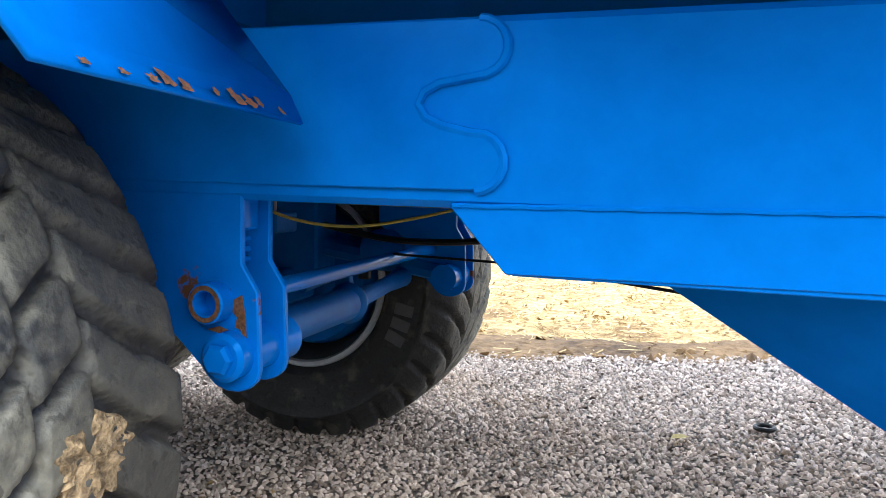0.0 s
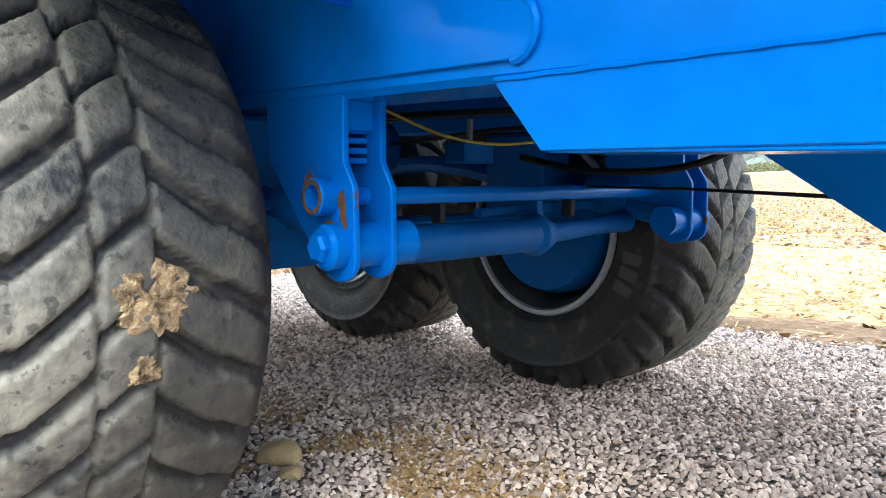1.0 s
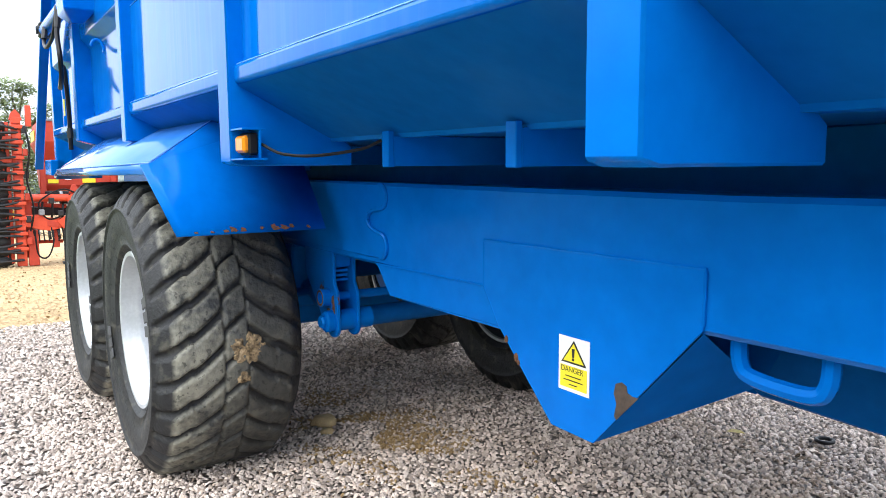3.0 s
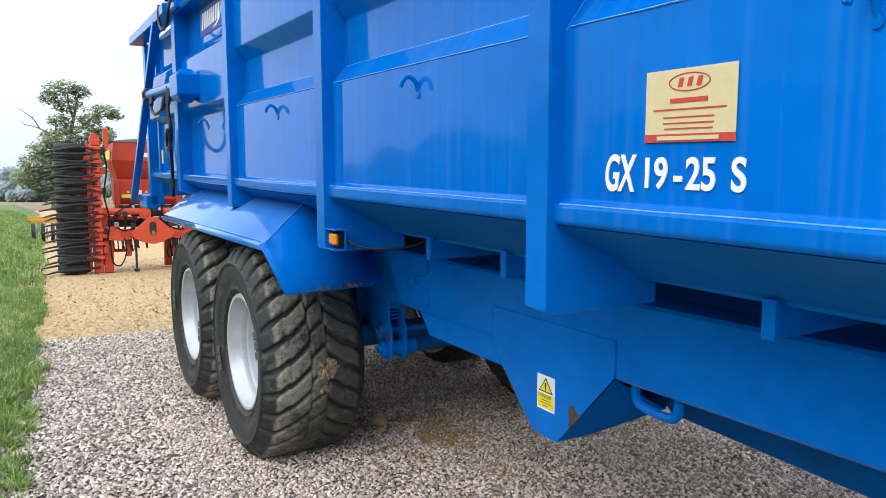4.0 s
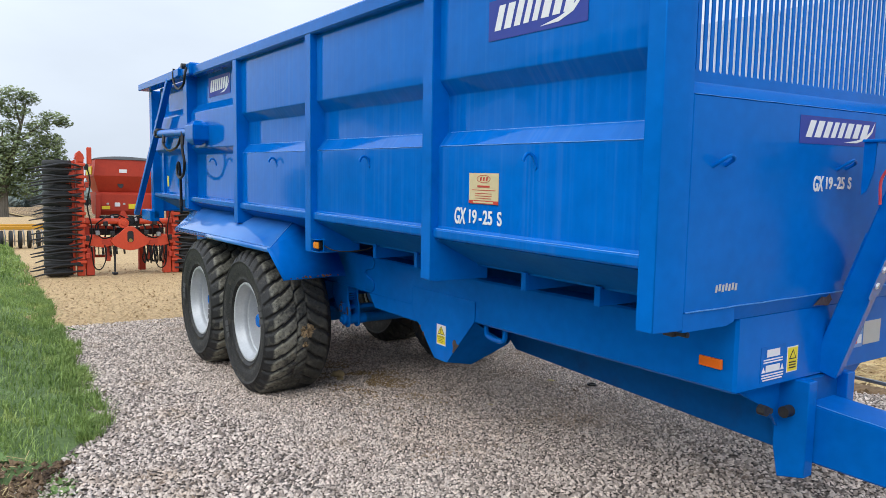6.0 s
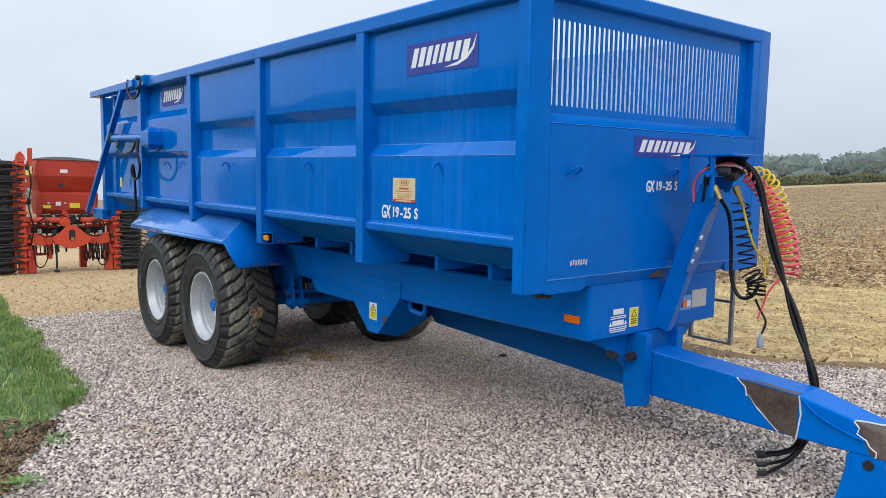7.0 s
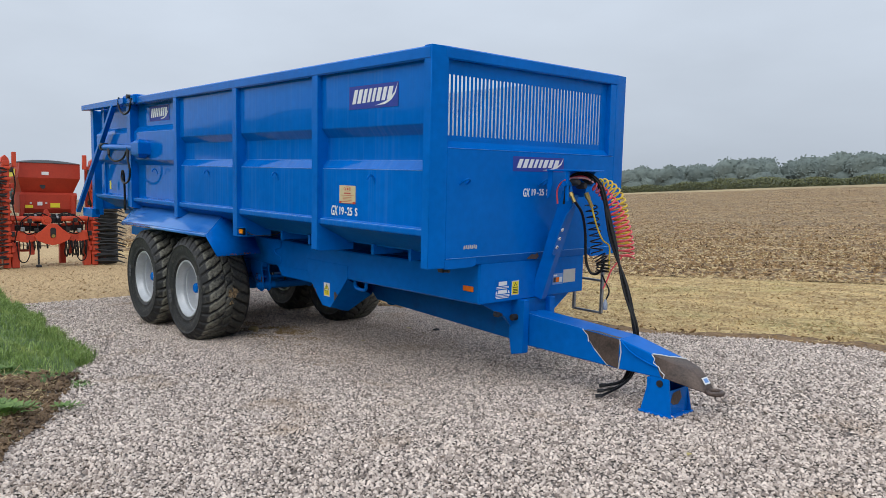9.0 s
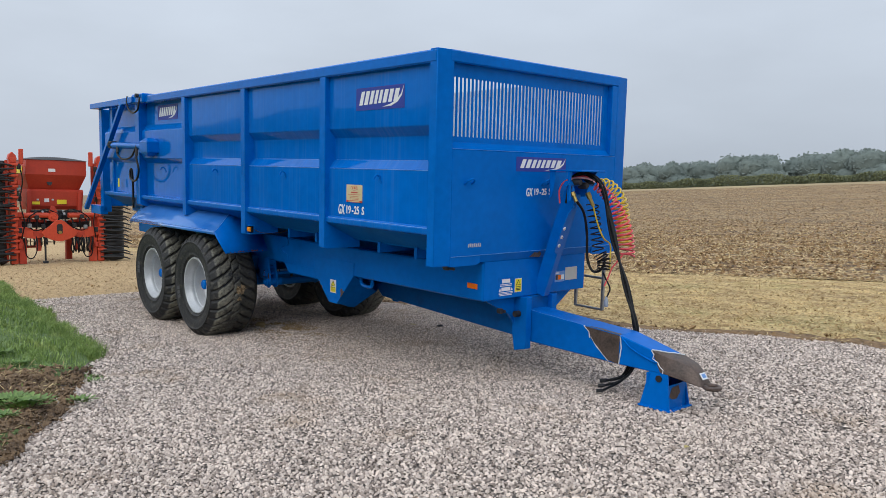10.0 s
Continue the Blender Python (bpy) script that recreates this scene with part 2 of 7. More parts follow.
M_BLACKINK = plain("black_ink", (0.015, 0.015, 0.015), 0.5, vary=0.1)
M_LABELBLUE = plain("pale_blue_vinyl", (0.14, 0.30, 0.62), 0.4, vary=0.05)
M_PLATE = plain("grey_plate", (0.50, 0.50, 0.47), 0.4, vary=0.05)
M_ORANGE = plain("orange_reflector", (0.85, 0.16, 0.01), 0.15, vary=0.05)
M_AMBER = plain("amber_lamp_lens", (0.75, 0.24, 0.01), 0.12, vary=0.1)
M_RED = surface("red_machine_paint", (0.54, 0.052, 0.019), (0.66, 0.072, 0.024), (0.4, 0.6), 3, 25, 0.04, coat=0.1)
add_layer(M_RED, (0.20, 0.07, 0.04), 3.0, 0.60, 0.85, 0.85, seed=6.0, amount=0.5)
M_REDARK = surface("dull_red_paint", (0.40, 0.034, 0.015), (0.50, 0.048, 0.020), (0.45, 0.65), 3, 25, 0.08)
M_YELPAINT = plain("yellow_machine_paint", (0.62, 0.30, 0.02), 0.5)


# ---- geometry helpers ----
def finish(bm):
    bmesh.ops.recalc_face_normals(bm, faces=bm.faces[:])
    return bm


def mesh_of(name, bm, material, smooth=None):
    me = bpy.data.meshes.new(name)
    finish(bm)
    bm.to_mesh(me)
    bm.free()
    for m in (material if isinstance(material, (list, tuple)) else [material]):
        me.materials.append(m)
    if smooth is not None:
        me.polygons.foreach_set("use_smooth", [True] * len(me.polygons))
        me.set_sharp_from_angle(angle=radians(smooth))
    return me


def thing(name, label, category, group="", kind="", m=None):
    ob = new(name)
    if m is not None:
        ob.matrix_world = m
    ob.empty_display_size = 0.2
    return tagged(ob, label, category, group, kind)


def part(name, bm, material, parent, label="", smooth=35, m=None):
    """Links a bmesh as one mesh object under a thing or a part."""
    ob = new(name, mesh_of(name, bm, material, smooth))
    ob.parent = parent
    if m is not None:
        ob.matrix_basis = m
    if label:
        ob["label"] = label
    return ob


def again(ob, m, parent=None):
    """One more part that shares the mesh of ob."""
    o = new(ob.name.split(".")[0], ob.data)
    o.parent = parent or ob.parent
    o.matrix_basis = m
    if "label" in ob:
        o["label"] = ob["label"]
    return o


def solo(name, bm, material, label, category, group="", kind="", smooth=35, m=None):
    """A thing that is one mesh."""
    ob = new(name, mesh_of(name, bm, material, smooth))
    if m is not None:
        ob.matrix_world = m
    return tagged(ob, label, category, group, kind)


def merge(bm, other):
    me = bpy.data.meshes.new("tmp")
    other.to_mesh(me)
    other.free()
    bm.from_mesh(me)
    bpy.data.meshes.remove(me)
    return bm


def box(x0, x1, y0, y1, z0, z1, bevel=0.004, bm=None, m=None):
    t = bmesh.new()
    bmesh.ops.create_cube(t, size=1)
    bmesh.ops.transform(t, matrix=Matrix.LocRotScale(((x0 + x1) / 2, (y0 + y1) / 2, (z0 + z1) / 2), None, (abs(x1 - x0), abs(y1 - y0), abs(z1 - z0))), verts=t.verts)
    if bevel:
        bmesh.ops.bevel(t, geom=t.edges[:], offset=bevel, segments=1, affect="EDGES", profile=0.5)
    if m is not None:
        bmesh.ops.transform(t, matrix=m, verts=t.verts)
    return merge(bm, t) if bm is not None else t


def prism(pts, axis, a0, a1, bevel=0.0, bm=None, m=None):
    """Extrudes a polygon given in the two other axes (in xyz order) from a0 to a1 along axis."""
    t = bmesh.new()
    k = "xyz".index(axis)
    rings = []
    for a in (a0, a1):
        ring = []
        for p in pts:
            c = list(p)
            c.insert(k, a)
            ring.append(t.verts.new(c))
        rings.append(ring)
    t.faces.new(rings[0])
    t.faces.new(rings[1][::-1])
    for i in range(len(pts)):
        j = (i + 1) % len(pts)
        t.faces.new((rings[0][i], rings[0][j], rings[1][j], rings[1][i]))
    finish(t)
    if bevel:
        bmesh.ops.bevel(t, geom=t.edges[:], offset=bevel, segments=1, affect="EDGES", profile=0.5)
    if m is not None:
        bmesh.ops.transform(t, matrix=m, verts=t.verts)
    return merge(bm, t) if bm is not None else t


def tube(pts, r, n=10, bm=None, closed=False, caps=True):
    """A round tube along a line of points; r is a number or one per point."""
    t = bmesh.new()
    P = [Vector(p) for p in pts]
    R = [float(q) for q in r] if isinstance(r, (list, tuple)) else [float(r)] * len(P)
    up, rings = None, []
    for i, p in enumerate(P):
        a, b = P[i - 1] if i or closed else P[i], P[(i + 1) % len(P)] if i < len(P) - 1 or closed else P[i]
        d = (b - a).normalized()
        if up is None:
            up = d.orthogonal().normalized()
        up = (up - d * up.dot(d))
        up = up.normalized() if up.length > 1e-6 else d.orthogonal().normalized()
        side = d.cross(up)
        rings.append([t.verts.new(p + R[i] * (math.cos(2 * math.pi * k / n) * up + math.sin(2 * math.pi * k / n) * side)) for k in range(n)])
    for i in range(len(rings) if closed else len(rings) - 1):
        A, B = rings[i], rings[(i + 1) % len(rings)]
        for k in range(n):
            t.faces.new((A[k], A[(k + 1) % n], B[(k + 1) % n], B[k]))
    if caps and not closed:
        t.faces.new(rings[0][::-1])
        t.faces.new(rings[-1])
    return merge(bm, t) if bm is not None else t


def rod(a, b, r, n=14, bm=None):
    return tube([a, b], r, n, bm)


def lathe(profile, n=48, axis="y", bm=None, m=None, closed=False):
    """Turns a profile of (radius, along) about an axis."""
    t = bmesh.new()
    rings = []
    for k in range(n):
        c, s = math.cos(2 * math.pi * k / n), math.sin(2 * math.pi * k / n)
        ring = []
        for r, a in profile:
            p = {"x": (a, r * c, r * s), "y": (r * c, a, r * s), "z": (r * c, r * s, a)}[axis]
            ring.append(t.verts.new(p))
        rings.append(ring)
    q = len(profile)
    for k in range(n):
        A, B = rings[k], rings[(k + 1) % n]
        for i in range(q if closed else q - 1):
            t.faces.new((A[i], A[(i + 1) % q], B[(i + 1) % q], B[i]))
    bmesh.ops.remove_doubles(t, verts=t.verts[:], dist=1e-5)
    if m is not None:
        bmesh.ops.transform(t, matrix=m, verts=t.verts)
    return merge(bm, t) if bm is not None else t


def smooth_line(pts, steps=8):
    """A Catmull-Rom line through the points."""
    P = [Vector(p) for p in pts]
    P = [2 * P[0] - P[1]] + P + [2 * P[-1] - P[-2]]
    out = []
    for i in range(1, len(P) - 2):
        for s in range(steps):
            t = s / steps
            a, b, c, d = P[i - 1:i + 3]
            out.append(0.5 * (2 * b + (c - a) * t + (2 * a - 5 * b + 4 * c - d) * t * t + (3 * b - a - 3 * c + d) * t ** 3))
    out.append(P[-2])
    return out


def coil(pts, r, turns, wire, steps=14, n=6):
    """A helix of radius r round a line of points."""
    line = smooth_line(pts, 10)
    seg = [0.0]
    for a, b in zip(line, line[1:]):
        seg.append(seg[-1] + (b - a).length)
    total = int(turns * steps)
    out, up = [], None
    for i in range(total + 1):
        s = seg[-1] * i / total
        k = max(j for j in range(len(seg)) if seg[j] <= s + 1e-9)
        k = min(k, len(line) - 2)
        f = (s - seg[k]) / max(1e-6, seg[k + 1] - seg[k])
        c = line[k].lerp(line[k + 1], f)
        d = (line[k + 1] - line[k]).normalized()
        up = d.orthogonal() if up is None else up - d * up.dot(d)
        up.normalize()
        side = d.cross(up)
        w = 2 * math.pi * i / steps
        rr = r(i / total) if callable(r) else r
        out.append(c + rr * (math.cos(w) * up + math.sin(w) * side))
    return tube(out, wire, n)


def words(text, size, depth=0.0015, bold=0.0):
    """A bmesh of lettering in Blender's built-in font, lying in the xy plane from the origin to the right."""
    cu = bpy.data.curves.new("words", "FONT")
    cu.body, cu.size, cu.extrude, cu.offset = text, size, depth, bold
    ob = new("words", cu)
    bpy.context.view_layer.update()
    me = bpy.data.meshes.new_from_object(ob.evaluated_get(bpy.context.evaluated_depsgraph_get()))
    bpy.data.objects.remove(ob)
    bpy.data.curves.remove(cu)
    bm = bmesh.new()
    bm.from_mesh(me)
    bpy.data.meshes.remove(me)
    return bm


def moved(bm, m):
    bmesh.ops.transform(bm, matrix=m, verts=bm.verts[:])
    return bm


def raw(name, verts, faces, material, label, category, kind="", group="", smooth=False):
    """A thing from arrays: (n, 3) places and (m, 3) or (m, 4) corners."""
    me = bpy.data.meshes.new(name)
    k = faces.shape[1]
    me.vertices.add(len(verts))
    me.vertices.foreach_set("co", np.ascontiguousarray(verts, dtype=np.float32).ravel())
    me.loops.add(faces.size)
    me.loops.foreach_set("vertex_index", np.ascontiguousarray(faces, dtype=np.int32).ravel())
    me.polygons.add(len(faces))
    me.polygons.foreach_set("loop_start", np.arange(0, faces.size, k, dtype=np.int32))
    me.polygons.foreach_set("use_smooth", np.full(len(faces), smooth))
    me.update(calc_edges=True)
    me.materials.append(material)
    return tagged(new(name, me), label, category, group, kind)


def ring_box(bm, levels):
    """Walls through rectangular rings (z, x0, x1, y0, y1)."""
    rings = [[bm.verts.new(p) for p in ((x0, y0, z), (x1, y0, z), (x1, y1, z), (x0, y1, z))] for z, x0, x1, y0, y1 in levels]
    for A, B in zip(rings, rings[1:]):
        for k in range(4):
            bm.faces.new((A[k], A[(k + 1) % 4], B[(k + 1) % 4], B[k]))
    bm.faces.new(rings[0][::-1])
    bm.faces.new(rings[-1])
    return bm


# ---- the tipping trailer ----
# Built in its own axes: x forwards to the drawbar, y across, z up; the nose rests low on its skid.
W = 2.42
trailer = thing("tipping_trailer", "large blue steel tipping trailer parked on gravel, drawbar on a skid", "trailer",
                m=pose(0, 0.038, -0.006, 1.1, 2.27, 0))


def side(bm, near, w=W):
    """Keeps a near-side bmesh or mirrors it to the far side."""
    return bm if near else moved(bm, Matrix.Translation((0, w, 0)) @ Matrix.Diagonal((1, -1, 1, 1)))


BODY = 2.365
POSTS = [(-2.294, -2.146), (-0.594, -0.491), (1.061, 1.165), (2.710, 2.812)]
BAYS = [(-3.80, -2.294), (-2.146, -0.594), (-0.491, 1.061), (1.165, 2.710), (2.812, 4.335)]


def rounded(pts, r=0.007, n=4):
    """A profile whose convex and hollow bends are rolled to a small radius."""
    out = []
    for i, p in enumerate(pts):
        a, b, c = Vector(pts[i - 1]), Vector(p), Vector(pts[(i + 1) % len(pts)])
        u, v = (a - b), (c - b)
        if u.length < 2.2 * r or v.length < 2.2 * r or i in (0, len(pts) - 1):
            out.append(tuple(p))
            continue
        p0, p1 = b + u.normalized() * r, b + v.normalized() * r
        for k in range(n + 1):
            t = k / n
            out.append(tuple(p0 * (1 - t) ** 2 + b * 2 * t * (1 - t) + p1 * t * t))
    return out


LIP = [(-0.005, 1.606), (-0.031, 1.594), (-0.035, 1.586), (-0.035, 1.549), (-0.024, 1.537), (0.165, 1.537)]
SWAGE = rounded([(0.165, 2.916), (-0.005, 2.916), (-0.005, 2.420), (0.062, 2.340), (0.062, 2.138), (-0.005, 2.056)] + LIP)
SWAGE_REAR = rounded([(0.165, 2.916), (0.06, 2.916), (0.06, 2.60), (-0.010, 2.512), (-0.010, 2.128), (0.05, 2.06), (0.05, 1.606)] + LIP[1:])
CHUTE = [(-0.0270, 1.5362), (0.28, 1.378), (0.283, 1.366), (0.34, 1.366), (0.165, 1.536)]
for near in (True, False):
    for k, (a, b) in enumerate(BAYS):
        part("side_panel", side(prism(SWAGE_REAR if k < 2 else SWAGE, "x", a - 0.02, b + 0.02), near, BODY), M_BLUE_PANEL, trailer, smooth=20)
        part("chute_sheet", side(prism(CHUTE, "x", a - 0.02, b + 0.02), near, BODY), M_BLUE_MATTE, trailer, "matt dusty blue sloping sheet")
    for k, (a, b) in enumerate(POSTS):
        web = [(-0.055, 2.916), (-0.055, 1.298), (-0.02, 1.288), (0.36, 1.288), (0.36, 1.352), (0.135, 1.50), (0.135, 2.916)]
        if k < 2:
            web = [(-0.055, 2.916), (-0.055, 1.408 if k else 1.458), (0.135, 1.408), (0.135, 2.916)]
        part("post", side(prism(web, "x", a, b, 0.005), near, BODY), M_BLUE, trailer)
    part("top_rail", side(box(-2.2, 4.416, -0.060, 0.075, 2.898, 2.998, 0.012), near, BODY), M_BLUE, trailer)
    corner = [(4.328, -0.055), (4.416, -0.055), (4.43, 0.085), (4.43, 0.112), (4.352, 0.112), (4.352, 0.18), (4.328, 0.18)]
    part("corner_post", side(prism(corner, "z", 1.294, 3.006, 0.004), near, BODY), M_BLUE, trailer)
    # tie hooks on the lower panels
    for x in (-1.29, 0.36, 1.985, 3.635):
        part("tie_hook", side(tube(smooth_line([(x + 0.004, 0.0, 1.945), (x + 0.002, -0.007, 1.97), (x, -0.021, 1.998), (x - 0.004, -0.041, 2.008), (x - 0.008, -0.059, 1.998), (x - 0.012, -0.069, 1.972)], 5), 0.0085, 8), near, BODY), M_BLUE, trailer)
        part("weld_bead", side(rod((x + 0.005, -0.004, 1.946), (x + 0.005, -0.010, 1.946), 0.013, 10), near, BODY), M_BLUE, trailer)
    # short bars hanging from the chute's edge
    for x in (0.42, 1.585, 2.150, 3.255, 3.80):
        part("chute_tab", side(box(x + 0.004, x + 0.042, 0.244, 0.262, 1.284, 1.384, 0.002), near, BODY), M_BLUE, trailer)
    # bright highlights along the pressings' bends, drawn as pale tubes, and end welds
    for a, b in BAYS[2:]:
        part("edge_wear", side(tube([(a + 0.02 + (b - a - 0.04) * i / 12, -0.0060 + 0.0006 * math.sin(i * 1.9), 2.0585 + 0.0008 * math.sin(i * 2.7)) for i in range(13)], 0.0022, 5), near, BODY), M_GLINT_CHIP, trailer)
        part("edge_wear", side(tube([(a + 0.02 + (b - a - 0.04) * i / 12, -0.0300 + 0.0006 * math.sin(i * 2.3), 1.5955 + 0.0008 * math.sin(i * 1.7)) for i in range(13)], 0.0026, 5), near, BODY), M_GLINT_CHIP, trailer)
        part("edge_wear", side(tube([(a + 0.02 + (b - a - 0.04) * i / 12, 0.0610 + 0.0004 * math.sin(i * 2.1), 2.1370 + 0.0008 * math.sin(i * 3.1)) for i in range(13)], 0.0016, 5), near, BODY), M_GLINT_CHIP, trailer)
        part("weld_bead", side(tube([(a + 0.003, -0.005, 2.05), (a + 0.003, 0.028, 2.095), (a + 0.003, 0.061, 2.138), (a + 0.003, 0.061, 2.24), (a + 0.003, 0.061, 2.33)], 0.004, 5), near, BODY), M_BLUE, trailer)

for near in (True, False):
    part("inner_lining", side(box(-4.05, 4.34, 0.167, 0.173, 1.50, 2.985, 0), near, BODY), M_LINING, trailer, "scoured grey inner face of the body")
part("body_floor", box(-4.0, 4.36, 0.29, BODY - 0.29, 1.372, 1.39, 0.004), M_BLUE_SHADE, trailer)
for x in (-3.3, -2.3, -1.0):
    part("cross_member", box(x - 0.024, x + 0.024, 0.60, W - 0.60, 1.25, 1.371, 0.006), M_BLUE_SHADE, trailer)
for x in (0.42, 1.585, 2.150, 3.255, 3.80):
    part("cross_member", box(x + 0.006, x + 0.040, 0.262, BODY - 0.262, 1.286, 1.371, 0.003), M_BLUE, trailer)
# Rails added to stop daylight showing through between floor and chassis.
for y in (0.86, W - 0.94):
    part("subframe_rail", box(-3.9, 4.34, y, y + 0.08, 1.16, 1.371, 0.004), M_BLUE_SHADE, trailer)
# underside sill, a long channel between body and chassis
part("sill", box(-3.9, 0.35, 0.42, 0.56, 1.262, 1.33, 0.008), M_BLUE_WORN, trailer)
part("sill", box(-3.9, 0.35, W - 0.56, W - 0.42, 1.262, 1.33, 0.008), M_BLUE_WORN, trailer)

# front wall: lower sheet, slotted vent panel set back in its frame
part("front_sheet", box(4.395, 4.43, 0.112, 2.253, 1.365, 2.235, 0.004), M_BLUE, trailer)
part("front_ledge", prism([(4.43, 2.235), (4.372, 2.295), (4.352, 2.295), (4.396, 2.235)], "y", 0.112, 2.253), M_BLUE_PANEL, trailer)
# Highlights on the front sheet's creases, drawn as pale tubes.
part("edge_wear", tube([(4.4315, 0.12 + 2.12 * i / 24, 1.366 + 0.001 * math.sin(i * 1.9)) for i in range(25)], 0.003, 5), M_GLINT_CHIP, trailer)
part("edge_wear", tube([(4.431, 0.115 + 2.13 * i / 24, 2.2365 + 0.001 * math.sin(i * 2.3)) for i in range(25)], 0.0016, 5), M_GLINT_CHIP, trailer)
part("front_rail", box(4.34, 4.432, 0.07, 2.295, 2.912, 3.008, 0.01), M_BLUE, trailer)
part("vent_surround", box(4.352, 4.43, 2.17, 2.254, 2.24, 2.911, 0.004), M_BLUE, trailer)
part("front_skirt", prism([(4.43, 1.364), (4.405, 1.30), (4.38, 1.30), (4.40, 1.364)], "y", 0.45, 1.95), M_BLUE_WORN, trailer)
part("front_skirt_end", prism([(0.112, 1.364), (0.45, 1.364), (0.45, 1.30), (0.40, 1.285), (0.112, 1.285)], "x", 4.40, 4.428), M_BLUE, trailer)
part("front_skirt_end", prism([(1.95, 1.364), (2.253, 1.364), (2.253, 1.285), (1.98, 1.285), (1.95, 1.30)], "x", 4.40, 4.428), M_BLUE, trailer)


def vent_panel(x, y0, y1, z0, z1, s0, s1, count, gap=0.52):
    bm = bmesh.new()
    pitch = (y1 - y0) / count
    r = pitch * gap / 2
    for k in range(count):
        a, b = y0 + k * pitch, y0 + (k + 1) * pitch
        c = (a + b) / 2
        arc_t = [(c - r * math.cos(w), s1 - r + r * math.sin(w)) for w in np.linspace(0, math.pi, 9)]
        arc_b = [(c + r * math.cos(w), s0 + r - r * math.sin(w)) for w in np.linspace(0, math.pi, 9)]
        left = [(a, z0), (c, z0)] + arc_b[4:] + arc_t[:5] + [(c, z1), (a, z1)]
        right = [(c, z0), (b, z0), (b, z1), (c, z1)] + arc_t[4:] + arc_b[:5]
        for poly in (left, right):
            bm.faces.new([bm.verts.new((x, p[0], p[1])) for p in poly])
    bmesh.ops.remove_doubles(bm, verts=bm.verts[:], dist=1e-5)
    g = bmesh.ops.extrude_face_region(bm, geom=bm.faces[:])
    bmesh.ops.translate(bm, vec=(-0.006, 0, 0), verts=[v for v in g["geom"] if isinstance(v, bmesh.types.BMVert)])
    return bm


part("vent_panel", vent_panel(4.375, 0.150, 2.095, 2.285, 2.925, 2.335, 2.81, 45), M_BLUE, trailer, "blue sheet with a row of upright slots", smooth=20)
part("vent_edge", box(4.365, 4.377, 0.10, 0.150, 2.285, 2.925, 0), M_BLUE, trailer)
part("vent_edge", box(4.365, 4.377, 2.095, 2.20, 2.285, 2.925, 0), M_BLUE, trailer)
for y in (0.29, 1.225):
    part("tie_hook", tube(smooth_line([(4.43, y - 0.04, 1.955), (4.475, y - 0.032, 1.985), (4.485, y, 2.0), (4.475, y + 0.032, 1.985), (4.43, y + 0.04, 1.96)], 5), 0.008, 8), M_BLUE, trailer)

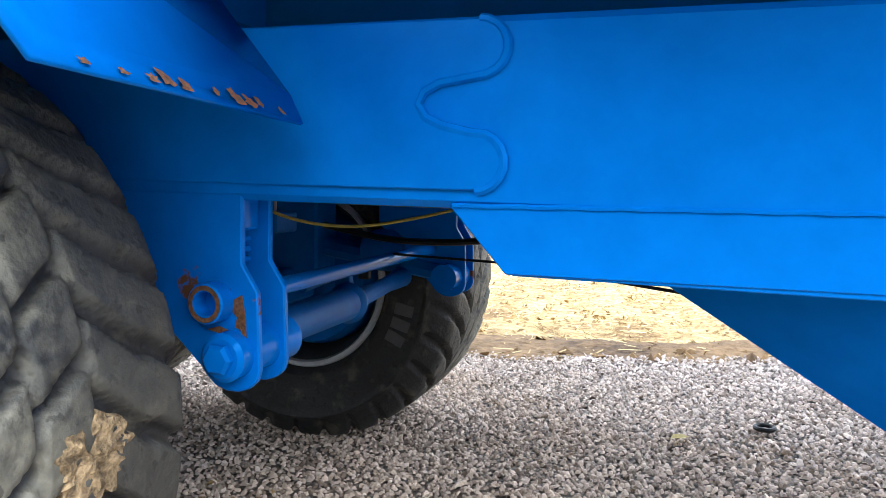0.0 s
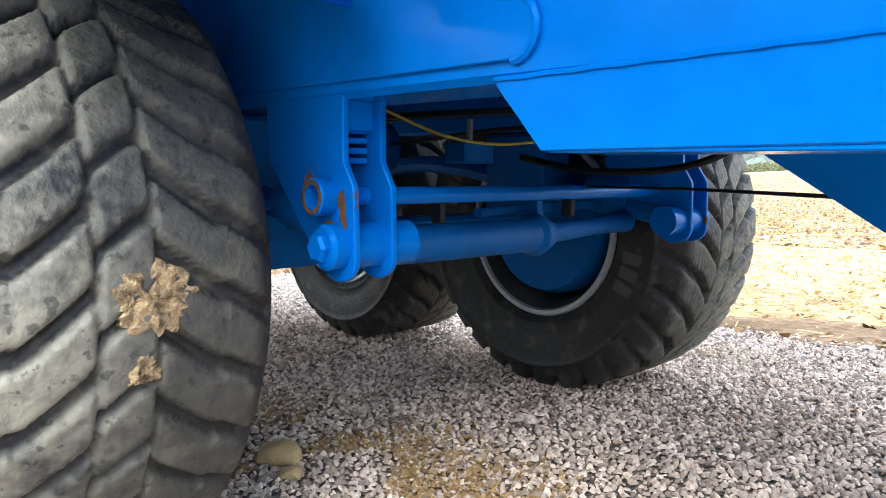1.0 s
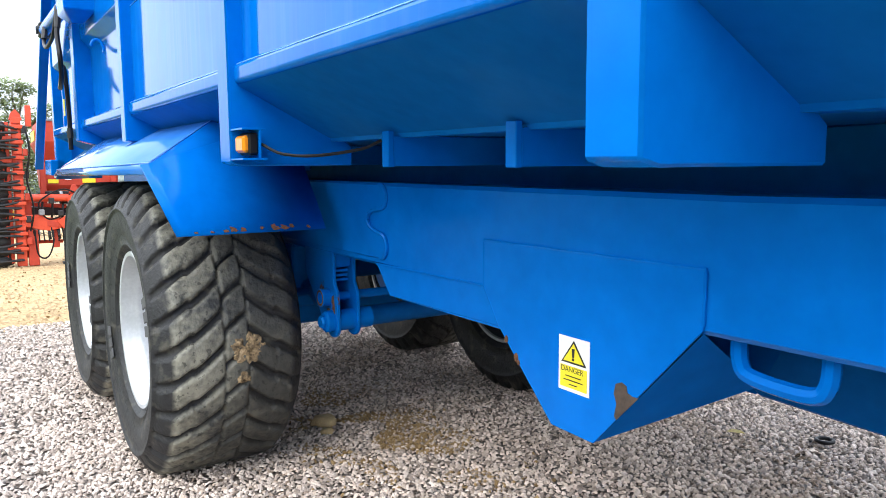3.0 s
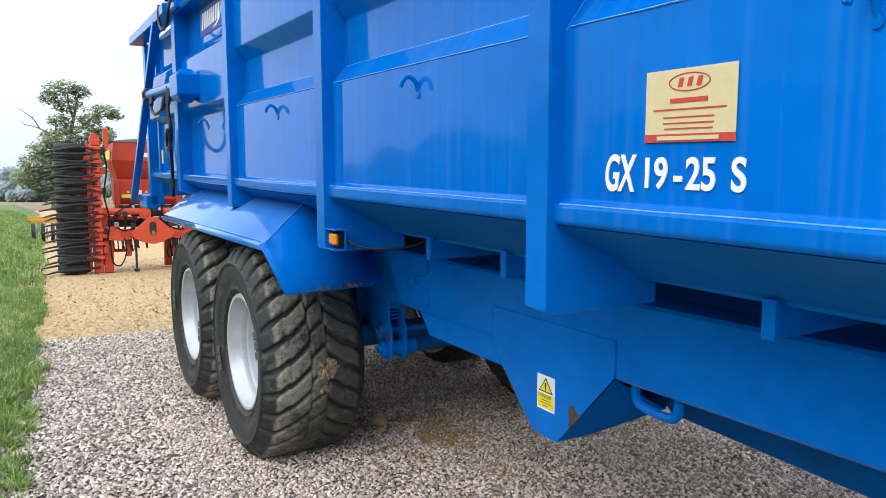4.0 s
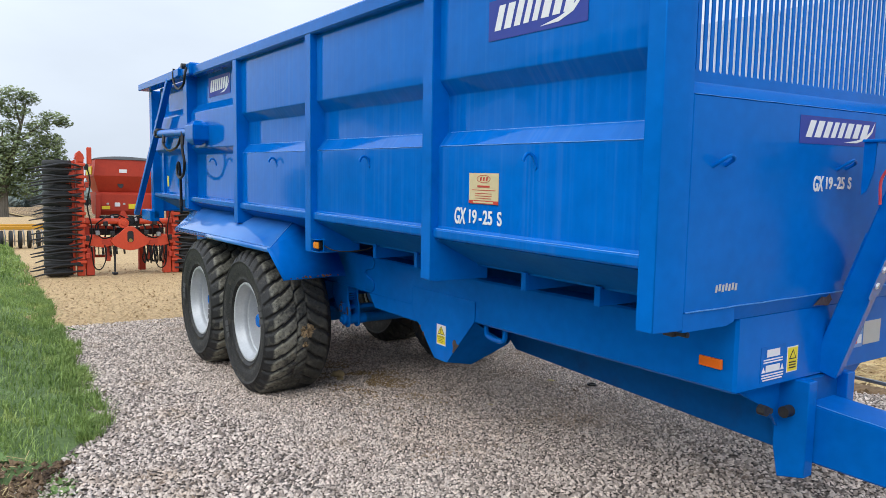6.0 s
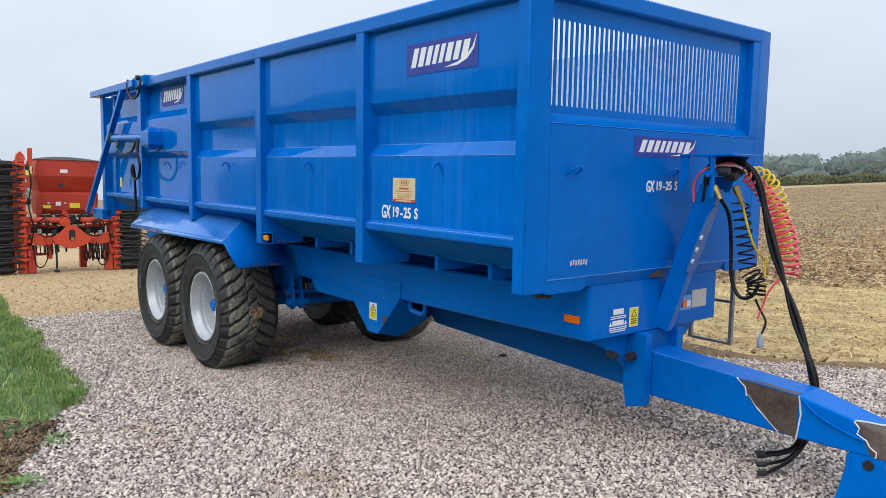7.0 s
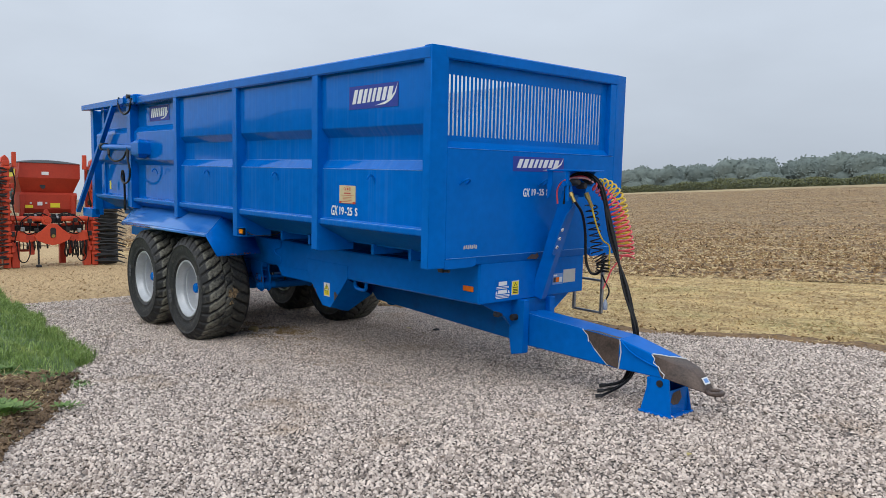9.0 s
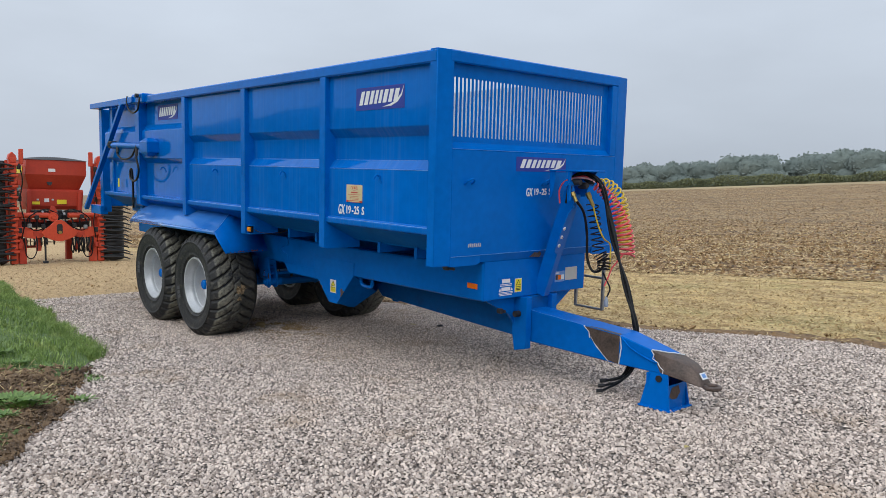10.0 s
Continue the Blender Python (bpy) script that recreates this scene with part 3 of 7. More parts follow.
# tailgate end: hinge beam, rear posts, sheet, diagonal arms and rams
part("tailgate", box(-4.14, -4.06, 0.05, W - 0.05, 1.33, 2.90, 0.01), M_BLUE_PANEL, trailer)
for near in (True, False):
    part("tailgate_beam", side(prism([(-4.17, 2.905), (-4.17, 2.985), (-2.20, 2.995), (-2.20, 2.915), (-2.4, 2.90)], "y", -0.13, 0.02, 0.006), near), M_BLUE, trailer)
    part("hinge_block", side(box(-2.30, -1.86, -0.10, 0.10, 2.90, 3.03, 0.015), near), M_BLUE, trailer)
    part("hinge_pin", side(rod((-2.02, -0.14, 3.0), (-2.02, 0.12, 3.0), 0.03), near), M_IRON, trailer)
    part("rear_post", side(box(-4.12, -3.98, -0.01, 0.12, 1.24, 2.905, 0.008), near), M_BLUE, trailer)
    part("rear_post", side(box(-3.60, -3.54, 0.02, 0.12, 1.50, 2.905, 0.006), near), M_BLUE, trailer)
    a, b = Vector((-4.60, -0.10, 1.27)), Vector((-2.69, -0.10, 2.91))
    d = (b - a)
    arm = box(-0.035, 0.035, -0.03, 0.03, 0, d.length, 0.006)
    part("tailgate_arm", side(moved(arm, Matrix.Translation(a) @ d.to_track_quat("Z", "Y").to_matrix().to_4x4()), near), M_BLUE, trailer)
    part("tailgate_foot", side(box(-4.48, -3.98, -0.06, 0.06, 1.20, 1.34, 0.008), near), M_BLUE, trailer)
    ram = part("tailgate_ram", side(rod((-3.10, -0.12, 2.315), (-1.80, -0.12, 2.290), 0.046), near), M_BLUE, trailer)
    part("ram_clevis", side(merge(box(-3.19, -3.06, -0.165, -0.065, 2.265, 2.375, 0.012), rod((-3.13, -0.18, 2.32), (-3.13, -0.05, 2.32), 0.03, 12)), near), M_IRON, ram)
    bracket = ring_box(bmesh.new(), [(2.150, -1.69, -1.61, -0.13, -0.05), (2.205, -1.80, -1.50, -0.175, 0.0), (2.355, -1.80, -1.50, -0.175, 0.0), (2.405, -1.69, -1.61, -0.12, -0.04)])
    bmesh.ops.bevel(bracket, geom=bracket.edges[:], offset=0.006, segments=1, affect="EDGES")
    part("ram_bracket", side(bracket, near), M_BLUE, trailer, smooth=20)
    for pts, r in (([(-2.79, -0.15, 2.27), (-2.72, -0.17, 2.17), (-2.45, -0.18, 2.105), (-2.15, -0.17, 2.14), (-2.0, -0.16, 2.25)], 0.014),
                   ([(-1.97, -0.15, 2.26), (-1.93, -0.17, 2.12), (-1.85, -0.17, 1.97), (-1.93, -0.16, 1.85), (-2.10, -0.15, 1.80), (-2.30, -0.13, 1.83), (-2.385, -0.11, 1.90), (-2.37, -0.10, 1.97), (-2.35, -0.09, 1.90), (-2.355, -0.08, 1.65), (-2.36, -0.08, 1.40)], 0.015),
                   ([(-1.90, -0.12, 2.97), (-1.86, -0.15, 2.88), (-1.90, -0.15, 2.80), (-2.08, -0.15, 2.76), (-2.28, -0.14, 2.81), (-2.40, -0.13, 2.91), (-2.40, -0.12, 3.01)], 0.013)):
        part("hydraulic_hose", side(tube(smooth_line(pts, 7), r, 8), near), M_BLACK, trailer)
    for p, q in (((-2.79, -0.15, 2.29), (-2.75, -0.165, 2.20)), ((-1.975, -0.15, 2.30), (-1.945, -0.165, 2.16)), ((-2.355, -0.08, 1.55), (-2.357, -0.08, 1.48))):
        part("hose_fitting", side(rod(p, q, 0.020, 8), near), M_IRON, trailer)
    part("warning_label", side(box(-3.23, -3.165, -0.0135, -0.0095, 1.68, 1.81, 0), near), M_YELLOW, trailer)

# chassis beams, doubler plates, gussets
for near in (True, False):
    beam = prism([(-3.9, 0.914), (1.72, 0.919), (2.5, 0.932), (4.40, 0.955), (4.40, 1.30), (4.18, 1.255), (2.55, 1.226), (-3.9, 1.216)], "y", 0.522, 0.70, 0.012)
    beam_ob = part("chassis_beam", side(beam, near), M_BLUE, trailer)
    strip = prism([(1.018, 0.922), (1.116, 0.815), (1.80, 0.823), (1.72, 0.934)], "y", 0.523, 0.538, 0.002)
    merge(strip, box(1.125, 1.86, 0.527, 0.70, 0.813, 0.825, 0.002))
    part("lower_plate", side(strip, near), M_BLUE, beam_ob)
    part("weld_bead", side(tube([(1.024 + 0.676 * i / 30, 0.5215 + 0.0008 * math.sin(i * 2.3), 0.9225 + 0.0115 * i / 30 + 0.0007 * math.sin(i * 1.7)) for i in range(31)], 0.0042, 6), near), M_BLUE, beam_ob)
    DBL = [(1.780, 0.820), (1.703, 0.932), (1.703, 1.070), (2.477, 1.073), (2.475, 0.941), (2.162, 0.598), (2.006, 0.601)]
    part("gusset_plate", side(prism(DBL, "y", 0.516, 0.5215, 0.001), near), M_BLUE, beam_ob)
    bead = []
    for (xa, za), (xb, zb) in zip(DBL[:4], DBL[1:5]):
        bead += [(xa + (xb - xa) * i / 12, 0.5185, za + (zb - za) * i / 12 + 0.0006 * math.sin(i * 2.1)) for i in range(12)]
    part("weld_bead", side(tube(bead, 0.0042, 6), near), M_BLUE, beam_ob)
    for x, z, r in ((1.813, 0.795, 0.011), (1.857, 0.750, 0.014), (1.868, 0.738, 0.008)):
        part("rust_flake", side(lathe([(0.0, -0.004), (r * 0.7, -0.003), (r, 0.003), (r * 0.8, 0.006)], 9, "y", m=Matrix.Translation((x, 0.516, z)) @ Matrix.Diagonal((0.8, 1, 1.2, 1))), near), M_FLAKE, beam_ob, "flaking brown rust on the plate's edge")
    # skewed folded sides that close the gusset towards the centre beam
    gb = bmesh.new()
    q = lambda pts: gb.faces.new([gb.verts.new(p) for p in pts])  # noqa: E731
    q([(1.706, 0.524, 0.912), (1.780, 0.524, 0.823), (1.52, 0.73, 0.806), (1.18, 0.91, 0.87), (1.18, 0.91, 0.93)])
    q([(1.780, 0.524, 0.823), (2.006, 0.524, 0.603), (1.93, 0.73, 0.538), (1.52, 0.73, 0.806)])
    q([(1.52, 0.73, 0.806), (1.93, 0.73, 0.538), (1.83, 0.88, 0.478), (1.18, 0.91, 0.87)])
    q([(2.006, 0.524, 0.603), (2.162, 0.524, 0.600), (1.935, 0.90, 0.485), (1.83, 0.88, 0.478), (1.93, 0.73, 0.538)])
    q([(2.162, 0.524, 0.600), (2.473, 0.524, 0.935), (2.36, 0.90, 0.728), (1.935, 0.90, 0.485)])
    q([(1.83, 0.88, 0.478), (1.935, 0.90, 0.485), (2.36, 0.90, 0.728), (2.40, 1.06, 0.95), (1.18, 0.91, 0.93), (1.18, 0.91, 0.87)])
    bmesh.ops.remove_doubles(gb, verts=gb.verts[:], dist=1e-4)
    part("gusset_box", side(gb, near), M_BLUE_UNDER, beam_ob, smooth=25)
    # overlapping plate with wavy welded end
    wave = [(-1.5, 0.948), (1.06, 0.948)]
    wave += [(1.06 + 0.045 * math.sin(w), 0.9935 - 0.0455 * math.cos(w)) for w in np.linspace(0.3, math.pi - 0.3, 8)]
    wave += [(1.05, 1.039), (1.00, 1.050), (0.972, 1.063), (0.958, 1.085), (0.968, 1.106), (0.995, 1.120), (1.045, 1.128)]
    wave += [(1.06 + 0.045 * math.sin(w), 1.174 - 0.043 * math.cos(w)) for w in np.linspace(0.3, math.pi - 0.3, 8)]
    wave += [(1.06, 1.217), (-1.5, 1.217)]
    part("wavy_plate", side(prism(wave, "y", 0.512, 0.5215, 0.002), near), M_BLUE, beam_ob)
    part("weld_bead", side(tube([(x + 0.004, 0.5175, z) for x, z in wave[1:-1]], 0.0085, 7), near), M_BLUE, beam_ob)
    loop = tube(smooth_line([(2.515, 0.585, 0.95), (2.52, 0.585, 0.875), (2.555, 0.585, 0.848), (2.675, 0.585, 0.843), (2.71, 0.585, 0.872), (2.715, 0.585, 0.95)], 5), 0.018, 8)
    part("lashing_loop", side(loop, near), M_BLUE, beam_ob)
    part("chipped_patch", side(prism([(2.233, 0.690), (2.240, 0.722), (2.231, 0.745), (2.236, 0.770), (2.255, 0.778), (2.270, 0.772), (2.273, 0.757), (2.288, 0.752), (2.307, 0.752), (2.268, 0.712), (2.240, 0.682)], "y", 0.5138, 0.5158), near), M_RUST, beam_ob, "brown bare patch where paint has chipped off")
part("chassis_front", box(4.372, 4.402, 0.532, 1.888, 0.958, 1.299, 0.004), M_BLUE, trailer)
part("centre_beam", prism([(1.9, 0.93), (2.25, 0.645), (4.28, 0.575), (4.42, 0.575), (4.42, 0.955)], "y", 1.06, 1.36, 0.006), M_BLUE_SHADE, trailer)
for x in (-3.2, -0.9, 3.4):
    part("chassis_cross_beam", box(x - 0.05, x + 0.05, 0.70, W - 0.70, 0.96, 1.20, 0.006), M_BLUE_SHADE, trailer)
part("nose_plate", prism([(0.60, 0.957), (1.82, 0.957), (1.47, 0.72), (1.38, 0.66), (1.04, 0.66), (0.93, 0.80)], "x", 4.29, 4.32, 0.002), M_BLUE, trailer)
for y0 in (1.005, 1.345):
    part("nose_leg", prism([(4.30, 0.957), (4.47, 0.957), (4.47, 0.49), (4.33, 0.455), (4.31, 0.56), (4.30, 0.60)], "y", y0, y0 + 0.07, 0.004), M_BLUE, trailer)
part("nose_pin", rod((4.38, 0.95, 0.80), (4.38, 1.47, 0.80), 0.028), M_IRON, trailer)
part("drain_valve", merge(rod((4.40, 0.72, 0.86), (4.44, 0.72, 0.86), 0.024, 10), rod((4.40, 0.77, 0.85), (4.43, 0.77, 0.85), 0.014, 8)), M_IRON, trailer)

# drawbar: box section, tapered bare-steel nose, towing eye
def loft(loops, round_off=0.008):
    """A closed skin over four-cornered sections."""
    bm = bmesh.new()
    rows = [[bm.verts.new(p) for p in loop] for loop in loops]
    for r, q in zip(rows, rows[1:]):
        for i in range(4):
            bm.faces.new((r[i], r[(i + 1) % 4], q[(i + 1) % 4], q[i]))
    bm.faces.new(rows[0][::-1])
    bm.faces.new(rows[-1])
    bmesh.ops.recalc_face_normals(bm, faces=bm.faces[:])
    if round_off:
        bmesh.ops.bevel(bm, geom=bm.edges[:], offset=round_off, segments=1, affect="EDGES")
    return bm


drawbar = part("drawbar", prism([(4.40, 0.545), (4.40, 0.838), (5.42, 0.782), (5.42, 0.542)], "y", 1.085, 1.335, 0.010), M_BLUE_BAR, trailer)
PAINT_END = [(5.82, 1.085, 0.553), (5.70, 1.102, 0.715), (5.88, 1.292, 0.683), (5.82, 1.335, 0.553)]
part("drawbar_neck", loft([[(5.405, 1.085, 0.5425), (5.405, 1.085, 0.7825), (5.405, 1.335, 0.7825), (5.405, 1.335, 0.5425)], PAINT_END], 0.007), M_BLUE_BAR, drawbar)
part("drawbar_nose", loft([[(5.74, 1.090, 0.555), (5.66, 1.107, 0.718), (5.80, 1.288, 0.687), (5.74, 1.330, 0.555)], [(x, y + (0.002 if y > 1.2 else -0.002), z + (0.0015 if z > 0.6 else 0)) for x, y, z in PAINT_END],
                           [(6.0, 1.105, 0.528), (6.0, 1.142, 0.650), (6.0, 1.275, 0.650), (6.0, 1.315, 0.528)],
                           [(6.09, 1.130, 0.510), (6.062, 1.160, 0.605), (6.062, 1.258, 0.605), (6.09, 1.290, 0.510)],
                           [(6.118, 1.140, 0.505), (6.104, 1.165, 0.548), (6.104, 1.255, 0.548), (6.118, 1.280, 0.505)]], 0.007), M_RUST, drawbar, "bare brown steel nose")
part("drawbar_patch", prism([(5.06, 0.795), (5.41, 0.776), (5.41, 0.546), (5.30, 0.560), (5.19, 0.655), (5.13, 0.70), (5.11, 0.76)], "y", 1.079, 1.0845), M_RUST, drawbar, "bare brown steel patch with ragged paint edge")
part("drawbar_patch", prism([(5.09, 1.086), (5.405, 1.086), (5.405, 1.125), (5.30, 1.118), (5.20, 1.128)], "z", 0.0, 0.003, m=Matrix.Translation((0, 0, 0.8005)) @ Matrix.Translation((5.09, 0, 0)) @ Matrix.Rotation(radians(3.14), 4, "Y") @ Matrix.Translation((-5.09, 0, 0))), M_RUST, drawbar)
edge = [(5.05, 0.80), (5.105, 0.757), (5.115, 0.705), (5.128, 0.718), (5.18, 0.655), (5.25, 0.60), (5.31, 0.552)]
part("paint_edge", tube([(x, 1.083, z) for x, z in edge], 0.005, 6), M_BARE, drawbar)
part("paint_edge", tube([(5.415, 1.083, 0.778), (5.43, 1.083, 0.68), (5.412, 1.083, 0.545)], 0.005, 6), M_BARE, drawbar)
part("paint_edge", tube([(5.815, 1.083, 0.556), (5.818, 1.0835, 0.585), (5.782, 1.0865, 0.605), (5.765, 1.089, 0.632), (5.715, 1.094, 0.652), (5.725, 1.0960, 0.685), (5.695, 1.100, 0.712)], 0.004, 6), M_BARE, drawbar)
part("paint_edge", tube([(5.70, 1.104, 0.7175), (5.735, 1.15, 0.710), (5.80, 1.19, 0.702), (5.81, 1.24, 0.696), (5.875, 1.289, 0.687)], 0.005, 6), M_BARE, drawbar)
part("weld_bead", tube(smooth_line([(5.42, 1.082, 0.775), (5.52, 1.082, 0.70), (5.66, 1.082, 0.65), (5.76, 1.082, 0.63)], 5), 0.006, 6), M_BLUE, drawbar)
part("edge_wear", tube([(4.42 + 1.0 * i / 20, 1.0850 + 0.001 * math.sin(i * 2.2), 0.8365 - 0.0545 * i / 20 + 0.001 * math.sin(i * 1.3)) for i in range(21)], 0.002, 5), M_GLINT_CHIP, drawbar)
eye = tube([(6.155 + 0.055 * math.cos(w), 1.21 + 0.055 * math.sin(w), 0.508) for w in np.linspace(0, 2 * math.pi, 25)[:-1]], 0.017, 10, closed=True)
part("towing_eye", eye, M_RUST, drawbar, "worn steel towing eye")
part("nose_label", loft([[(6.068, 1.172, 0.600), (6.068, 1.244, 0.600), (6.0705, 1.244, 0.602), (6.0705, 1.172, 0.602)], [(6.1, 1.172, 0.5575), (6.1, 1.244, 0.5575), (6.1025, 1.244, 0.5595), (6.1025, 1.172, 0.5595)]], 0), M_WHITE, drawbar, "white sticker with a blue square")
part("nose_label", loft([[(6.0765, 1.185, 0.593), (6.0765, 1.230, 0.593), (6.079, 1.230, 0.595), (6.079, 1.185, 0.595)], [(6.095, 1.185, 0.568), (6.095, 1.230, 0.568), (6.0975, 1.230, 0.570), (6.0975, 1.185, 0.570)]], 0), M_LABELBLUE, drawbar)

# skid foot under the drawbar
def skid():
    bm = bmesh.new()
    z0, z1 = 0.285, 0.56
    for y0, y1, inset in ((1.065, 1.077, 0.025), (1.343, 1.355, -0.025)):
        p = [Vector((5.64, y0, z0)), Vector((5.90, y0, z0)), Vector((5.855, y0 + inset, z1)), Vector((5.695, y0 + inset, z1))]
        a = [bm.verts.new(v) for v in p]
        b = [bm.verts.new(v + Vector((0, 0.012, 0))) for v in p]
        bm.faces.new(a)
        bm.faces.new(b[::-1])
        for i in range(4):
            bm.faces.new((a[i], a[(i + 1) % 4], b[(i + 1) % 4], b[i]))
    box(5.675, 5.70, 1.078, 1.342, z0, z1 - 0.02, 0.003, bm)
    box(5.860, 5.872, 1.085, 1.335, z0, z0 + 0.185, 0.003, bm)
    return bm


foot = part("skid_foot", skid(), M_BLUE, trailer)
part("skid_base", box(5.628, 5.912, 1.050, 1.370, 0.270, 0.286, 0.003), M_BLUE, foot)
part("chipped_patch", prism([(1.10, 0.385), (1.13, 0.452), (1.22, 0.458), (1.25, 0.40), (1.20, 0.355), (1.14, 0.36)], "x", 5.873, 5.8755), M_RUST, foot, "bare dark patch")
part("skid_bolt", rod((5.785, 1.075, 0.51), (5.785, 1.09, 0.51), 0.026), M_IRON, foot)

# mudguards
for near in (True, False):
    g = bmesh.new()
    q = lambda pts: g.faces.new([g.verts.new(p) for p in pts])  # noqa: E731
    q([(-2.42, 0.12, 1.475), (0.41, 0.12, 1.478), (0.72, -0.20, 1.300), (-2.12, -0.20, 1.262)])
    q([(-2.12, -0.20, 1.262), (0.72, -0.20, 1.300), (0.735, -0.235, 1.295), (0.725, -0.225, 1.262), (-2.12, -0.225, 1.225)])
    q([(-2.42, 0.12, 1.475), (-2.12, -0.20, 1.262), (-2.12, -0.21, 1.20), (-2.46, 0.12, 1.20)])
    q([(-2.42, 0.12, 1.475), (0.41, 0.12, 1.478), (0.46, 0.41, 1.478), (-2.42, 0.41, 1.475)])
    bmesh.ops.remove_doubles(g, verts=g.verts[:], dist=1e-4)
    top = part("mudguard", side(g, near), M_BLUE_GUARD, trailer, "blue steel mudguard, sky reflection painted pale on its top", smooth=12)
    g = bmesh.new()
    q([(0.41, 0.12, 1.478), (0.72, -0.20, 1.300), (0.86, -0.125, 1.085), (0.79, 0.41, 1.090), (0.46, 0.41, 1.478)])
    q([(0.72, -0.20, 1.300), (0.86, -0.125, 1.085), (0.89, -0.16, 1.055), (0.735, -0.235, 1.295)])
    q([(0.86, -0.125, 1.085), (0.79, 0.41, 1.090), (0.81, 0.415, 1.046), (0.89, -0.16, 1.055)])
    bmesh.ops.remove_doubles(g, verts=g.verts[:], dist=1e-4)
    ob = part("mudguard_flap", side(g, near), M_BLUE, top, "blue folded flap, rusty along its lower edge", smooth=12)
    for o in (top, ob):
        sol = o.modifiers.new("thickness", "SOLIDIFY")
        sol.thickness = 0.006
    # Sky glints on the mudguard's edges, drawn as pale tubes.
    for pts in (((-2.12, -0.203, 1.264), (-0.7, -0.203, 1.283), (0.72, -0.203, 1.302)), ((0.41, 0.12, 1.481), (0.56, -0.035, 1.395), (0.72, -0.20, 1.304))):
        part("edge_wear", side(tube(list(pts), 0.0022, 5), near), M_GLINT_CHIP, top)
    # rust along the flap's lower lip and face
    if near:
        o = Vector((0.886, -0.155, 1.057))
        ex = (Vector((0.81, 0.415, 1.046)) - o).normalized()
        up = Vector((0.86, -0.125, 1.085)) - Vector((0.89, -0.16, 1.055))
        up = (up - ex * up.dot(ex)).normalized()
        nrm = ex.cross(up).normalized()
        nrm = nrm if nrm.x > 0 else -nrm
        rr = random.Random(8)
        for u, v, r in ((0.17, 0.006, 0.010), (0.20, 0.012, 0.016), (0.235, 0.008, 0.012), (0.31, 0.014, 0.008), (0.36, 0.012, 0.018), (0.40, 0.010, 0.016), (0.43, 0.018, 0.012), (0.12, 0.004, 0.008), (0.06, 0.003, 0.007), (0.50, 0.01, 0.009)):
            bmr = bmesh.new()
            ring = []
            for k in range(14):
                a = 2 * math.pi * k / 14
                q = r * rr.uniform(0.45, 1.15)
                ring.append(bmr.verts.new(o + ex * (u + 1.2 * q * math.cos(a)) + up * max(0.001, v + q * math.sin(a)) + nrm * 0.0045))
            bmr.faces.new(ring)
            part("rust_spot", bmr, M_FLAKE, ob, smooth=None)

HUBS = {(0, True): (0.035, 0.131, 0.564), (1, True): (-1.346, 0.115, 0.602), (0, False): (-0.02, 2.187, 0.604), (1, False): (-1.33, 2.187, 0.625)}
INTO = trailer.matrix_world.inverted()
AXLES = tuple((INTO @ ((Vector(HUBS[k, True]) + Vector(HUBS[k, False])) / 2)).x for k in (0, 1))
AXLE_Z = {AXLES[k]: (INTO @ ((Vector(HUBS[k, True]) + Vector(HUBS[k, False])) / 2)).z for k in (0, 1)}

